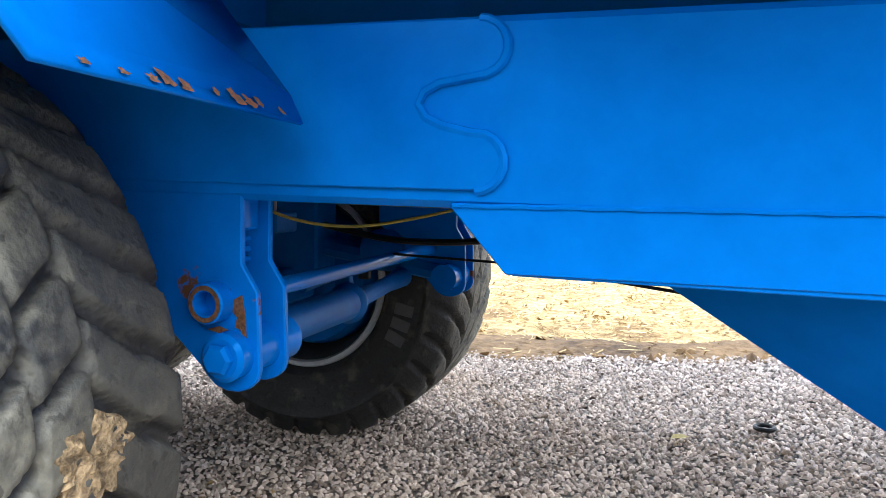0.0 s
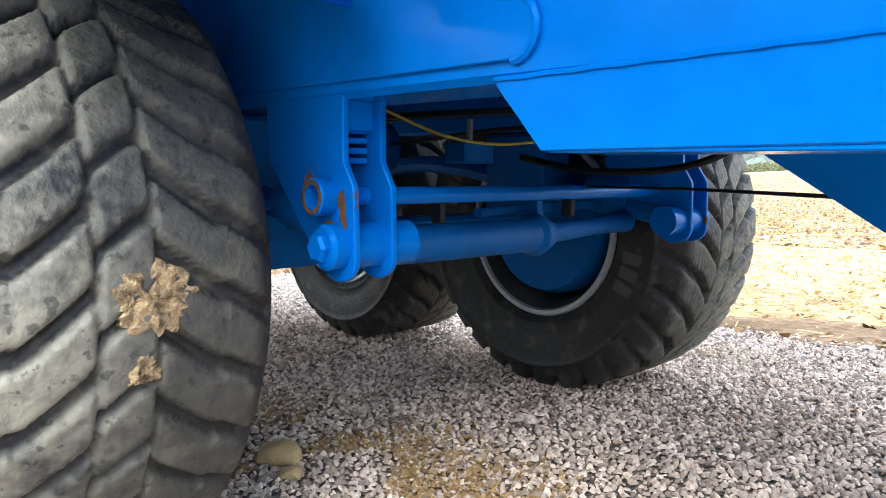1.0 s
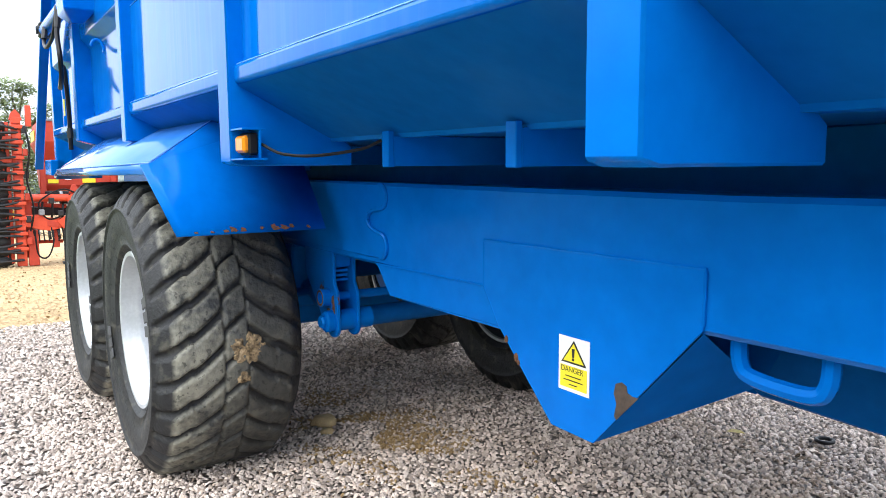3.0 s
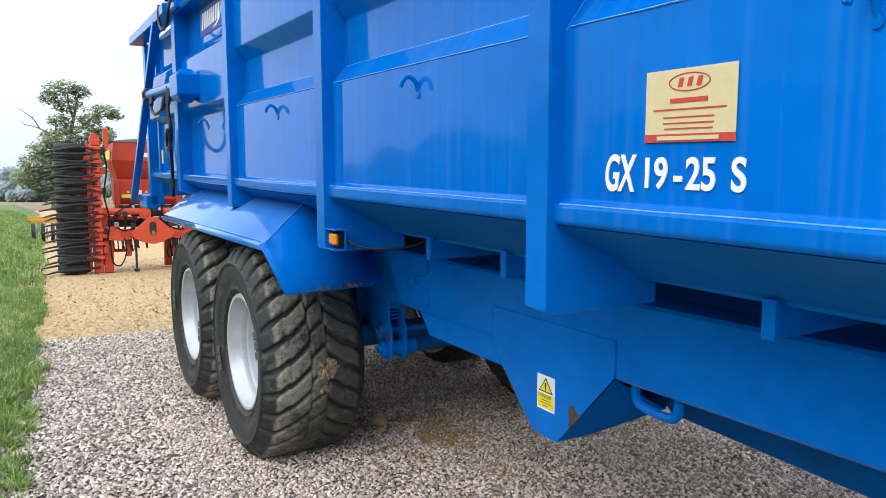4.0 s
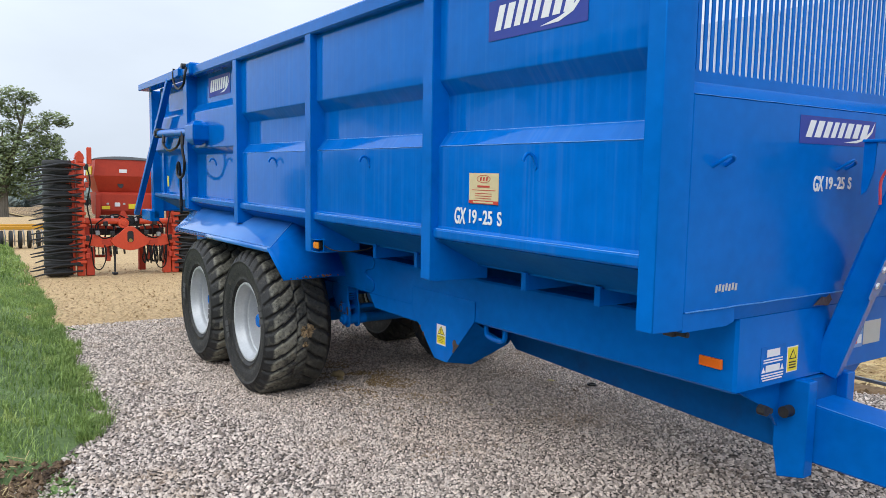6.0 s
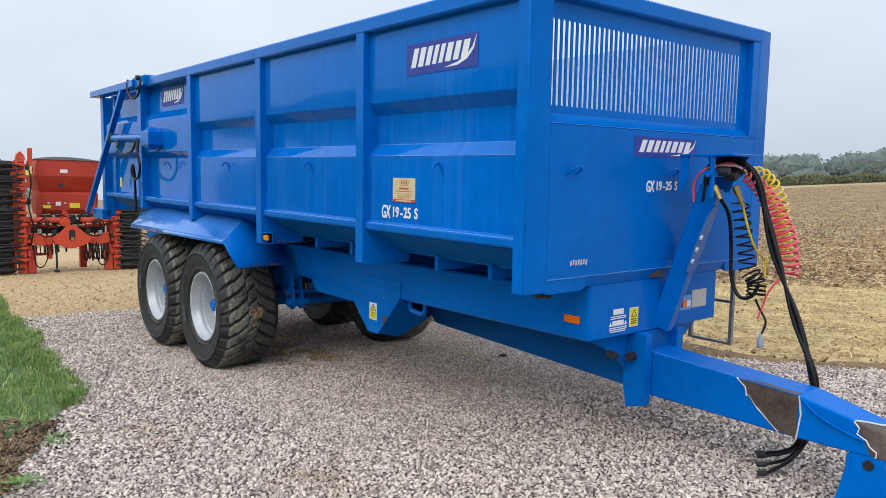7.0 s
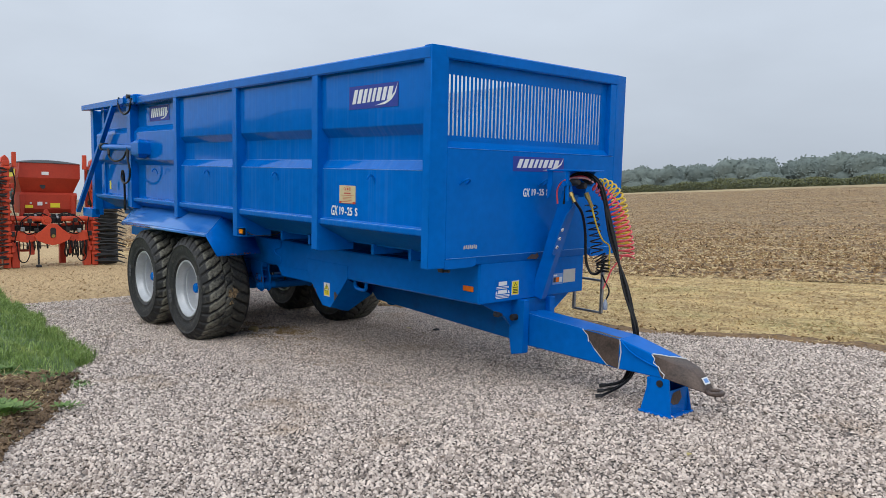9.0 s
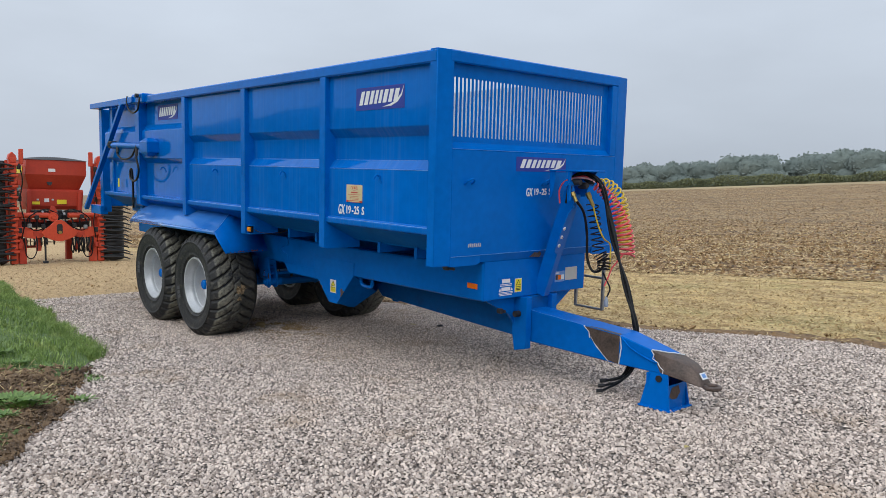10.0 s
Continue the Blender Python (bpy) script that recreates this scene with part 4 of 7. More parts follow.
# suspension hangers, tie tubes, axles, drums
for near in (True, False):
    hp = [(0.33, 0.931), (0.335, 0.803), (0.475, 0.654), (0.535, 0.60)]
    hp += [(0.60 - 0.06 * math.cos(w), 0.605 - 0.045 * math.sin(w)) for w in np.linspace(0.5, math.pi, 7)]
    hp += [(0.655, 0.75), (0.622, 0.80), (0.622, 0.937)]
    hanger = part("hanger", side(prism(hp, "y", 0.526, 0.541, 0.003), near), M_BLUE_WORN, trailer)
    part("hanger_plate", side(prism(hp, "y", 0.618, 0.633, 0.003), near), M_BLUE, hanger)
    part("hanger_back", side(box(0.37, 0.60, 0.541, 0.618, 0.86, 0.931, 0.004), near), M_BLUE, hanger)
    part("pivot_bolt", side(merge(lathe([(0.0, 0.487), (0.037, 0.487), (0.046, 0.495), (0.046, 0.70), (0.0, 0.70)], 24, "y", m=Matrix.Translation((0.603, 0, 0.632))), lathe([(0.0, 0.470), (0.024, 0.470), (0.030, 0.477), (0.030, 0.489)], 6, "y", m=Matrix.Translation((0.603, 0, 0.632)))), near), M_BLUE, hanger)
    part("pivot_sleeve", side(lathe([(0.024, 0.488), (0.035, 0.488), (0.038, 0.491), (0.038, 0.530), (0.024, 0.530)], 24, "y", m=Matrix.Translation((0.569, 0, 0.729)), closed=True), near), M_BLUE_WORN, hanger)
    bare = [(0.598, 0.755), (0.605, 0.734), (0.624, 0.745), (0.632, 0.70), (0.634, 0.654), (0.629, 0.652), (0.621, 0.680), (0.609, 0.684), (0.614, 0.702), (0.604, 0.712), (0.607, 0.728)]
    part("bare_patch", side(prism(bare, "y", 0.5240, 0.5256), near), M_FLAKE, hanger, "brown rusty patch where paint is gone")
    part("rust_stain", side(lathe([(0.0255, 0.4868), (0.034, 0.4868), (0.034, 0.4878), (0.0255, 0.4878)], 24, "y", m=Matrix.Translation((0.569, 0, 0.729)), closed=True), near), M_FLAKE, hanger)
    part("dirt_patch", side(prism([(0.548, 0.675), (0.585, 0.668), (0.598, 0.676), (0.575, 0.683)], "y", 0.5240, 0.5256), near), M_FLAKE, hanger)
    for i in range(4):
        part("spring_leaf", side(box(0.40, 0.585, 0.545, 0.614, 0.795 + 0.02 * i, 0.807 + 0.02 * i, 0.003), near), M_BLUE, hanger)
    for ax in AXLES:
        zc = AXLE_Z[ax]
        part("axle_bracket", side(box(ax - 0.14, ax + 0.14, 0.545, 0.70, zc + 0.04, zc + 0.34, 0.01), near), M_BLUE_SHADE, trailer)
    part("leaf_spring", side(tube(smooth_line([(0.60, 0.62, 0.64), (0.17, 0.62, 0.70), (-0.60, 0.62, 0.80), (-1.38, 0.62, 0.68), (-2.0, 0.62, 0.66)], 6), 0.035, 8), near), M_BLUE_SHADE, trailer)
part("tie_tube", rod((0.572, 0.541, 0.729), (0.530, 1.86, 0.722), 0.0195, 18), M_BLUE, trailer)
part("torsion_tube", tube([(0.50, 0.633, 0.612), (0.47, 1.26, 0.604)], 0.046, 20), M_BLUE_SHADE, trailer)
part("torsion_tube_collar", tube([(0.468, 1.255, 0.604), (0.466, 1.275, 0.604), (0.465, 1.285, 0.604), (0.462, 1.34, 0.604)], [0.046, 0.060, 0.060, 0.040], 18), M_BLUE_SHADE, trailer)
part("torsion_tube_end", tube([(0.462, 1.34, 0.604), (0.44, 1.62, 0.612), (0.43, 1.78, 0.620)], [0.030, 0.026, 0.036], 14), M_BLUE_SHADE, trailer)
part("cam_shaft", tube([(0.42, 1.10, 0.668), (0.36, 1.55, 0.672), (0.34, 1.86, 0.672)], 0.014, 10), M_BLUE_SHADE, trailer)
part("slack_lever", merge(prism([(0.40, 0.69), (0.455, 0.70), (0.475, 0.60), (0.43, 0.585)], "y", 1.30, 1.325, 0.003), rod((0.45, 1.28, 0.605), (0.45, 1.345, 0.605), 0.02, 10)), M_BLUE_SHADE, trailer)
for y in (0.95, 1.48):
    part("pipe_clip", box(0.40, 0.44, y, y + 0.018, 0.645, 0.70, 0.004), M_IRON, trailer)
part("junction_block", merge(box(0.20, 0.29, 1.18, 1.30, 0.80, 0.86, 0.006), rod((0.245, 1.16, 0.83), (0.245, 1.32, 0.83), 0.014, 8)), M_BLUE_SHADE, trailer)
part("grease_nipple", rod((0.245, 1.24, 0.86), (0.245, 1.24, 0.93), 0.010, 8), M_STEEL, trailer)
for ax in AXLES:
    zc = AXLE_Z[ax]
    axle = part("axle", box(ax - 0.06, ax + 0.06, 0.56, W - 0.56, zc - 0.06, zc + 0.06, 0.012), M_BLUE_SHADE, trailer)
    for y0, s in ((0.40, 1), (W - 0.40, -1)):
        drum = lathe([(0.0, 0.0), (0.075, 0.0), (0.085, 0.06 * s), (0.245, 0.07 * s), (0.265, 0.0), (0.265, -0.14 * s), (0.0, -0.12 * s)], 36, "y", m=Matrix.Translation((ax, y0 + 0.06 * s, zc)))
        part("brake_drum", drum, M_BLUE_SHADE, axle)
        part("brake_lever", rod((ax + 0.05, y0 + 0.14 * s, zc + 0.10), (ax + 0.30, y0 + 0.20 * s, zc + 0.14), 0.018, 10), M_BLUE_SHADE, axle)
        part("brake_chamber", lathe([(0.0, 0), (0.06, 0.0), (0.075, 0.05), (0.075, 0.11), (0.05, 0.15), (0.0, 0.15)], 20, "x", m=Matrix.Translation((ax + 0.30, y0 + 0.22 * s, zc + 0.14))), M_BLUE_SHADE, axle)

# wheels
TYRE_R = 0.641


def tyre_mesh():
    """One closed skin: sidewalls turned about the axle, chevron lugs raised out of the tread."""
    side_pts = [(0.345, 0.225), (0.358, 0.252), (0.372, 0.262), (0.377, 0.271), (0.385, 0.273), (0.389, 0.269), (0.43, 0.286), (0.47, 0.293), (0.51, 0.296),
                (0.528, 0.295), (0.533, 0.302), (0.541, 0.302), (0.546, 0.292)]
    V = np.concatenate([np.linspace(-0.284, -0.2, 15), np.linspace(-0.194, 0.194, 62), np.linspace(0.2, 0.284, 15)])
    NU, N = 420, 30
    U = np.arange(NU) * 2 * math.pi / NU
    drop = np.array([4.6 * max(0.0, abs(v) - 0.215) ** 1.6 for v in V])
    base = np.array([0.615 - 0.010 * (abs(v) / 0.284) ** 2 for v in V]) - drop * 0.95
    crown = np.array([TYRE_R - 0.008 * (abs(v) / 0.284) ** 2 for v in V]) - drop
    uu, vv = np.meshgrid(U, V, indexing="ij")
    av = np.abs(vv)
    sgn = np.where(vv < 0, 0.0, 0.5)
    arc = 2 * math.pi * TYRE_R / N

    def lug(centre, width, v0, v1, at=av, soft=0.011, corner=0.016):
        """How far a block stands out: distance in metres to its sides, made into short slopes."""
        d = (uu * TYRE_R - centre + 50 * arc + arc / 2) % arc - arc / 2
        a, b = width / 2 - np.abs(d), np.minimum(at - v0, v1 - at)
        near_corner = np.hypot(np.clip(corner - a, 0, None), np.clip(corner - b, 0, None))
        e = np.where((a < corner) & (b < corner), corner - near_corner, np.minimum(a, b))
        return np.clip(e / soft + 0.5, 0, 1)

    # bars from each shoulder, bent and stepped once, their inner ends blunt
    bend = 0.007 * np.tanh((av - 0.165) / 0.006)
    line = -0.98 * av + 0.75 * av ** 2 + bend + sgn * arc
    H = lug(line, 0.74 * arc + 0.05 * np.clip(0.12 - av, 0, 1), 0.046, 0.42)
    # leaning blocks down the middle, set close between the bars' ends
    H = np.maximum(H, lug(0.75 * vv - 3.0 * vv ** 2 + 0.30 * arc, 0.84 * arc, -0.044, 0.047, at=vv))
    # step where a bar's two blocks meet, and worn chips
    cut = np.clip(1 - np.abs(av - 0.165) / 0.004, 0, 1) * 0.15
    H = H * (1 - cut)
    chip = np.array([[noise.noise((math.cos(a) * 16, v * 26, math.sin(a) * 16)) for v in V] for a in U])
    fine = np.array([[noise.noise((math.cos(a) * 60, v * 90, math.sin(a) * 60)) for v in V] for a in U])
    R = base + (crown - base) * H * (1 - 0.16 * np.clip(chip - 0.05, 0, 1)) + 0.0010 * chip + 0.0009 * fine
    rows = []
    for k in range(NU):
        c, s_ = math.cos(U[k]), math.sin(U[k])
        ring = [(r, -y) for r, y in side_pts] + [(R[k, i], V[i]) for i in range(len(V))] + [(r, y) for r, y in side_pts[::-1]]
        rows.append([(r * c, y, r * s_) for r, y in ring])
    P = np.array(rows)
    n = P.shape[1]
    idx = np.arange(NU)[:, None] * n + np.arange(n - 1)[None, :]
    nxt = ((np.arange(NU) + 1) % NU)[:, None] * n + np.arange(n - 1)[None, :]
    F = np.stack([idx, idx + 1, nxt + 1, nxt], -1).reshape(-1, 4)
    me = bpy.data.meshes.new("tyre")
    me.from_pydata(P.reshape(-1, 3).tolist(), [], F.tolist())
    me.polygons.foreach_set("use_smooth", np.ones(len(F), dtype=bool))
    me.materials.append(M_TREAD)
    me.update()
    return me


def wheel(k, near, first=None):
    c = INTO @ Vector(HUBS[k, near])
    m = pose(*c, 0, 23 * k + 11, 0 if near else 180)
    if first:
        rim = again(first, m)
        for c in first.children:
            again(c, c.matrix_basis.copy(), rim)
        return rim
    rim = part("wheel", lathe([(0.352, -0.246), (0.345, -0.258), (0.330, -0.256), (0.322, -0.240), (0.312, -0.205), (0.298, -0.192), (0.292, -0.175), (0.292, -0.150), (0.280, -0.142), (0.276, -0.120), (0.272, -0.075), (0.268, -0.045),
                               (0.255, -0.025), (0.20, -0.01), (0.165, -0.01), (0.15, -0.025), (0.0, -0.025), (0.0, -0.01), (0.15, -0.01), (0.20, 0.005), (0.27, -0.01), (0.295, 0.01), (0.312, 0.20), (0.330, 0.256), (0.345, 0.258), (0.352, 0.246)], 64, "y"), M_RIM, trailer, "silver steel rim", m=m)
    tyre = new("tyre", tyre_mesh())
    tyre.parent = rim
    tyre["label"] = "wide black tyre with worn dusty chevron tread"
    for side_y in (-0.292, 0.292):
        for base in (0.5, 0.5 + math.pi):
            for k in range(3):
                part("sidewall_mark", box(0.42, 0.495, side_y - 0.003, side_y + 0.003, -0.022, 0.022, 0.002, m=Matrix.Rotation(-base - 0.125 * (k - 1), 4, "Y")), M_MARK, rim, "raised grey block on the sidewall")
    part("hub", lathe([(0.0, -0.162), (0.048, -0.162), (0.059, -0.152), (0.062, -0.08), (0.085, -0.075), (0.10, -0.035), (0.10, -0.03)], 28, "y"), M_BLUE, rim, "blue hub cap")
    for k in range(10):
        w = 2 * math.pi * k / 10
        part("wheel_nut", lathe([(0.0, -0.075), (0.013, -0.075), (0.016, -0.068), (0.016, -0.034)], 6, "y", m=Matrix.Translation((0.132 * math.cos(w), 0, 0.132 * math.sin(w)))), M_STEEL, rim)
    # Dark liner: the shade inside the rim is put into its colour.
    part("rim_barrel", lathe([(0.3235, 0.245), (0.312, 0.225), (0.302, 0.19), (0.286, 0.03), (0.20, 0.012)], 48, "y"), M_RIM_SHADE, rim, "inside of the rim, its shade painted dark")
    hole = Matrix.Translation((0.175 * math.sin(0.4), 0, 0.175 * math.cos(0.4)))
    # No opening: a flat dark disc gives the hole's shade.
    part("hand_hole", lathe([(0.0, -0.034), (0.024, -0.034)], 20, "y", m=hole), M_IRON, rim, "dark disc drawn for the shade inside a round hole")
    part("hole_lip", lathe([(0.023, -0.028), (0.024, -0.042), (0.029, -0.044), (0.034, -0.030), (0.034, -0.015)], 20, "y", m=hole), M_RIM, rim)
    part("valve_stem", rod((0.25, -0.04, 0.0), (0.235, -0.12, 0.0), 0.007, 6), M_BLACK, rim)
    return rim


w1 = wheel(0, True)
wheel(1, True, w1)
wheel(0, False, w1)
wheel(1, False, w1)


# ---- ground ----
def land(x, y=1.2):
    """Height of the yard: it falls a little towards the axles and rises towards the drawbar."""
    tilt = 0.012 * (np.clip(y, -1.5, 3.5) - 1.2) * np.interp(x, [-5, -2.5, 1.5, 4], [0, 1, 1, 0])
    return np.interp(x, [-14, -4, -1.35, 0.1, 1.5, 3.0, 5.7, 9], [0.0, -0.025, -0.045, -0.045, -0.025, 0.0, 0.05, 0.06]) + tilt


GRASS_X = [-60, -13, -4.1, -0.8, 0.6, 0.95, 1.4, 2.2, 2.9, 3.5, 4.6, 6, 8, 14, 60]
GRASS_Y = [0.6, -0.72, -1.16, -1.26, -1.42, -1.58, -1.94, -2.12, -2.42, -2.75, -3.5, -5, -7, -10, -12]
FIELD_X = [-80, -3, 0.25, 1.8, 3.9, 4.7, 6.05, 10, 20, 80]
FIELD_Y = [4.5, 3.3, 3.5, 3.7, 4.6, 5.05, 5.2, 6.3, 9, 26]


def wobble(x, k, a):
    return a * (np.sin(x * k) + 0.6 * np.sin(x * k * 2.7 + 1.3) + 0.4 * np.sin(x * k * 6.1 + 0.5))


def grass_edge(x):
    return np.interp(x, GRASS_X, GRASS_Y) + wobble(x, 1.7, 0.05)


def field_edge(x):
    return np.interp(x, FIELD_X, FIELD_Y) + wobble(x, 1.3, 0.05)


def plough_edge(x):
    return 12.1 + 0.48 * x + wobble(x, 0.7, 0.15)


def smoothstep(t):
    t = np.clip(t, 0, 1)
    return t * t * (3 - 2 * t)


def field_z(x, y):
    """The fields rise gently to the hedge."""
    return np.maximum(0, (0.0247 * x + 0.036 * y + 1.6)) * smoothstep((y - 8) / 140)


def bank_z(x, y):
    d = np.maximum(0, grass_edge(x) - y)
    return 0.50 * smoothstep(d / 1.7) * smoothstep((3.0 - x) / 5.0) + 0.05 * smoothstep(d / 0.25) + 0.015 * d * smoothstep((3.0 - x) / 5.0)


def height(x, y):
    z = land(x, y)
    return z + np.where(y > 6, field_z(x, y), 0) + np.where(y < grass_edge(x), np.minimum(bank_z(x, y), 1.1), 0)


def grid(x, y, lift=0.0, relief=None):
    """Places and corners of a sheet over rows x and columns y (2D arrays)."""
    z = height(x, y) + lift
    if relief is not None:
        z = z + relief
    v = np.stack([x, y, z], -1).reshape(-1, 3)
    a, b = x.shape
    i = (np.arange(a - 1)[:, None] * b + np.arange(b - 1)[None, :]).ravel()
    return v, np.stack([i, i + b, i + b + 1, i + 1], 1)


def between(x, lo, hi, n, power=1.0):
    t = np.linspace(0, 1, n) ** power
    X = np.repeat(x[:, None], n, 1)
    return X, lo[:, None] + (hi - lo)[:, None] * t[None, :]


def pebbled(name, dark, light, scale, bump=0.8, distance=0.012):
    """A bed of small stones seen from afar: one shade to each cell, joints sunk between them."""
    m = bpy.data.materials.new(name)
    nt, n, l, b = nodes_of(m)
    tc, vo = n.new("ShaderNodeTexCoord"), n.new("ShaderNodeTexVoronoi")
    vo.inputs["Scale"].default_value, vo.inputs["Randomness"].default_value = scale, 0.95
    l.new(tc.outputs["Object"], vo.inputs["Vector"])
    sx = n.new("ShaderNodeSeparateColor")
    l.new(vo.outputs["Color"], sx.inputs[0])
    no = n.new("ShaderNodeTexNoise")
    no.inputs["Scale"].default_value, no.inputs["Detail"].default_value = 1.1, 5
    l.new(tc.outputs["Object"], no.inputs["Vector"])
    ad = n.new("ShaderNodeMixRGB")
    ad.inputs[0].default_value = 0.35
    l.new(sx.outputs[0], ad.inputs[1])
    l.new(no.outputs["Fac"], ad.inputs[2])
    mx = n.new("ShaderNodeMixRGB")
    mx.inputs[1].default_value, mx.inputs[2].default_value = (*dark, 1), (*light, 1)
    l.new(ad.outputs[0], mx.inputs[0])
    l.new(mx.outputs[0], b.inputs["Base Color"])
    b.inputs["Roughness"].default_value = 0.9
    b.inputs["Specular IOR Level"].default_value = 0.3
    bp = n.new("ShaderNodeBump")
    bp.invert = True
    bp.inputs["Strength"].default_value, bp.inputs["Distance"].default_value = bump, distance
    l.new(vo.outputs["Distance"], bp.inputs["Height"])
    l.new(bp.outputs[0], b.inputs["Normal"])
    return m


rng = np.random.default_rng(7)
M_EARTH = surface("dry_earth", (0.16, 0.11, 0.06), (0.30, 0.22, 0.13), (0.85, 1.0), 0.5, 12, 0.5)
# Bed kept dark: shadow of the gaps between stones is in its colour.
M_GRAVEL = pebbled("gravel_bed", (0.030, 0.024, 0.020), (0.34, 0.29, 0.255), 56.0, 1.0, 0.02)
M_GRAVEL_FLAT = pebbled("trodden_gravel", (0.105, 0.086, 0.073), (0.54, 0.455, 0.395), 42.0, 1.0, 0.015)
M_STONE = surface("gravel_stone", (0.16, 0.120, 0.097), (0.93, 0.785, 0.675), (0.75, 0.95), 9, 90, 0.3, island=0.75)
add_layer(M_STONE, (0.34, 0.215, 0.105), 1.3, 0.58, 0.75, 0.9, seed=3.3, amount=0.4)
M_STONE_BROWN = surface("brownish_gravel_stone", (0.155, 0.112, 0.085), (0.90, 0.735, 0.61), (0.75, 0.95), 9, 90, 0.3, island=0.75)
add_layer(M_STONE_BROWN, (0.30, 0.185, 0.09), 1.6, 0.50, 0.68, 0.9, seed=3.3, amount=0.38)
M_SAND = pebbled("sandy_track", (0.31, 0.20, 0.095), (0.62, 0.44, 0.235), 30.0, 0.6, 0.012)
M_PEBBLE = surface("sandy_pebble", (0.30, 0.20, 0.105), (0.62, 0.46, 0.265), (0.85, 0.97), 9, 90, 0.3, island=0.8)
M_STUBBLE = surface("cut_straw_ground", (0.25, 0.150, 0.062), (0.70, 0.495, 0.225), (0.9, 1.0), 1.6, 26, 1.0, distance=0.05, spread=(0.40, 0.60))
add_layer(M_STUBBLE, (0.22, 0.29, 0.08), 0.45, 0.56, 0.74, 0.95, seed=9.0, amount=0.5)
add_layer(M_STUBBLE, (0.16, 0.10, 0.055), 0.8, 0.56, 0.70, 0.95, seed=2.0, amount=0.5, stretch=(0.6, 1.3, 1))
add_layer(M_STUBBLE, (0.74, 0.57, 0.29), 7.0, 0.52, 0.62, 0.95, seed=12.0, amount=0.6, stretch=(0.6, 1.4, 1))
M_STRAW = surface("straw", (0.32, 0.225, 0.095), (0.72, 0.56, 0.28), (0.75, 0.95), 3, 60, 0.0, island=0.75)
M_PLOUGH = surface("tilled_soil", (0.066, 0.034, 0.016), (0.33, 0.190, 0.080), (0.9, 1.0), 1.3, 9.0, 1.0, distance=0.10, spread=(0.40, 0.60))
add_layer(M_PLOUGH, (0.090, 0.052, 0.030), 0.30, 0.48, 0.62, 0.95, stretch=(0.25, 1.0, 1), seed=4.0, amount=0.5)
add_layer(M_PLOUGH, (0.50, 0.37, 0.205), 0.55, 0.50, 0.68, 0.95, stretch=(0.3, 1.0, 1), seed=14.0, amount=0.4)
add_layer(M_PLOUGH, (0.62, 0.455, 0.235), 8.0, 0.52, 0.58, 0.95, seed=6.0, amount=0.8)
add_layer(M_PLOUGH, (0.050, 0.028, 0.015), 5.0, 0.54, 0.61, 0.95, seed=16.0, amount=0.75)
M_CLOD = surface("soil_clod", (0.070, 0.037, 0.018), (0.40, 0.245, 0.108), (0.9, 1.0), 5, 50, 0.4, island=0.8)
M_CRUMB = surface("straw_crumb", (0.19, 0.115, 0.052), (0.60, 0.43, 0.205), (0.9, 1.0), 5, 50, 0.4, island=0.8)
M_DROP = surface("dropped_soil", (0.16, 0.095, 0.04), (0.42, 0.28, 0.13), (0.9, 1.0), 5, 50, 0.4, island=0.8)
M_DAMP = surface("damp_soil", (0.060, 0.037, 0.022), (0.30, 0.195, 0.108), (0.9, 1.0), 2.5, 30, 1.0, distance=0.03)
M_TURF = surface("turf_soil", (0.07, 0.115, 0.032), (0.17, 0.24, 0.080), (0.9, 1.0), 2.5, 40, 0.5)
M_MARGIN = surface("dry_grass_margin", (0.26, 0.19, 0.095), (0.42, 0.32, 0.17), (0.9, 1.0), 0.1, 2, 0.3)
M_VERGE = surface("bare_soil", (0.062, 0.034, 0.017), (0.29, 0.178, 0.086), (0.9, 1.0), 1.6, 16, 1.0, distance=0.04)
M_GRASS = surface("grass_blade", (0.070, 0.140, 0.022), (0.40, 0.52, 0.145), (0.55, 0.75), 0.8, 30, 0.0, island=0.6)
add_layer(M_GRASS, (0.075, 0.150, 0.030), 1.5, 0.50, 0.66, 0.7, seed=31.0, amount=0.55)
add_layer(M_GRASS, (0.46, 0.50, 0.16), 2.7, 0.56, 0.70, 0.7, seed=37.0, amount=0.5)
M_LEAF = surface("weed_leaf", (0.07, 0.14, 0.03), (0.20, 0.30, 0.07), (0.5, 0.7), 2, 30, 0.0, island=0.6)

far_x, far_y = np.meshgrid(np.linspace(-900, 900, 91), np.linspace(-900, 900, 91), indexing="ij")
v, f = grid(far_x, far_y, -0.35)
v[:, 2] = np.where(v[:, 1] > 215, v[:, 2] * 0 + 0.0247 * np.clip(v[:, 0], -250, 250) + 0.036 * 215 + 1.2, v[:, 2])
raw("ground", v, f, M_EARTH, "dry earth and fields stretching to the horizon", "ground", "structure", smooth=True)

gx = np.linspace(-4.35, 16, 150)
X, Y = between(gx, grass_edge(gx) - 0.08, field_edge(gx) + 0.05, 90)
relief = np.array([0.006 * noise.noise((a * 3, b * 3, 0)) for a, b in zip(X.ravel(), Y.ravel())]).reshape(X.shape)
v, f = grid(X, Y, 0.0, relief)
yard = raw("gravel_yard", v, f, M_GRAVEL, "yard of pale pinkish grey crushed gravel", "gravel", "structure", smooth=True)
yard.data.materials.append(M_GRAVEL_FLAT)
mid = v[f].mean(1)
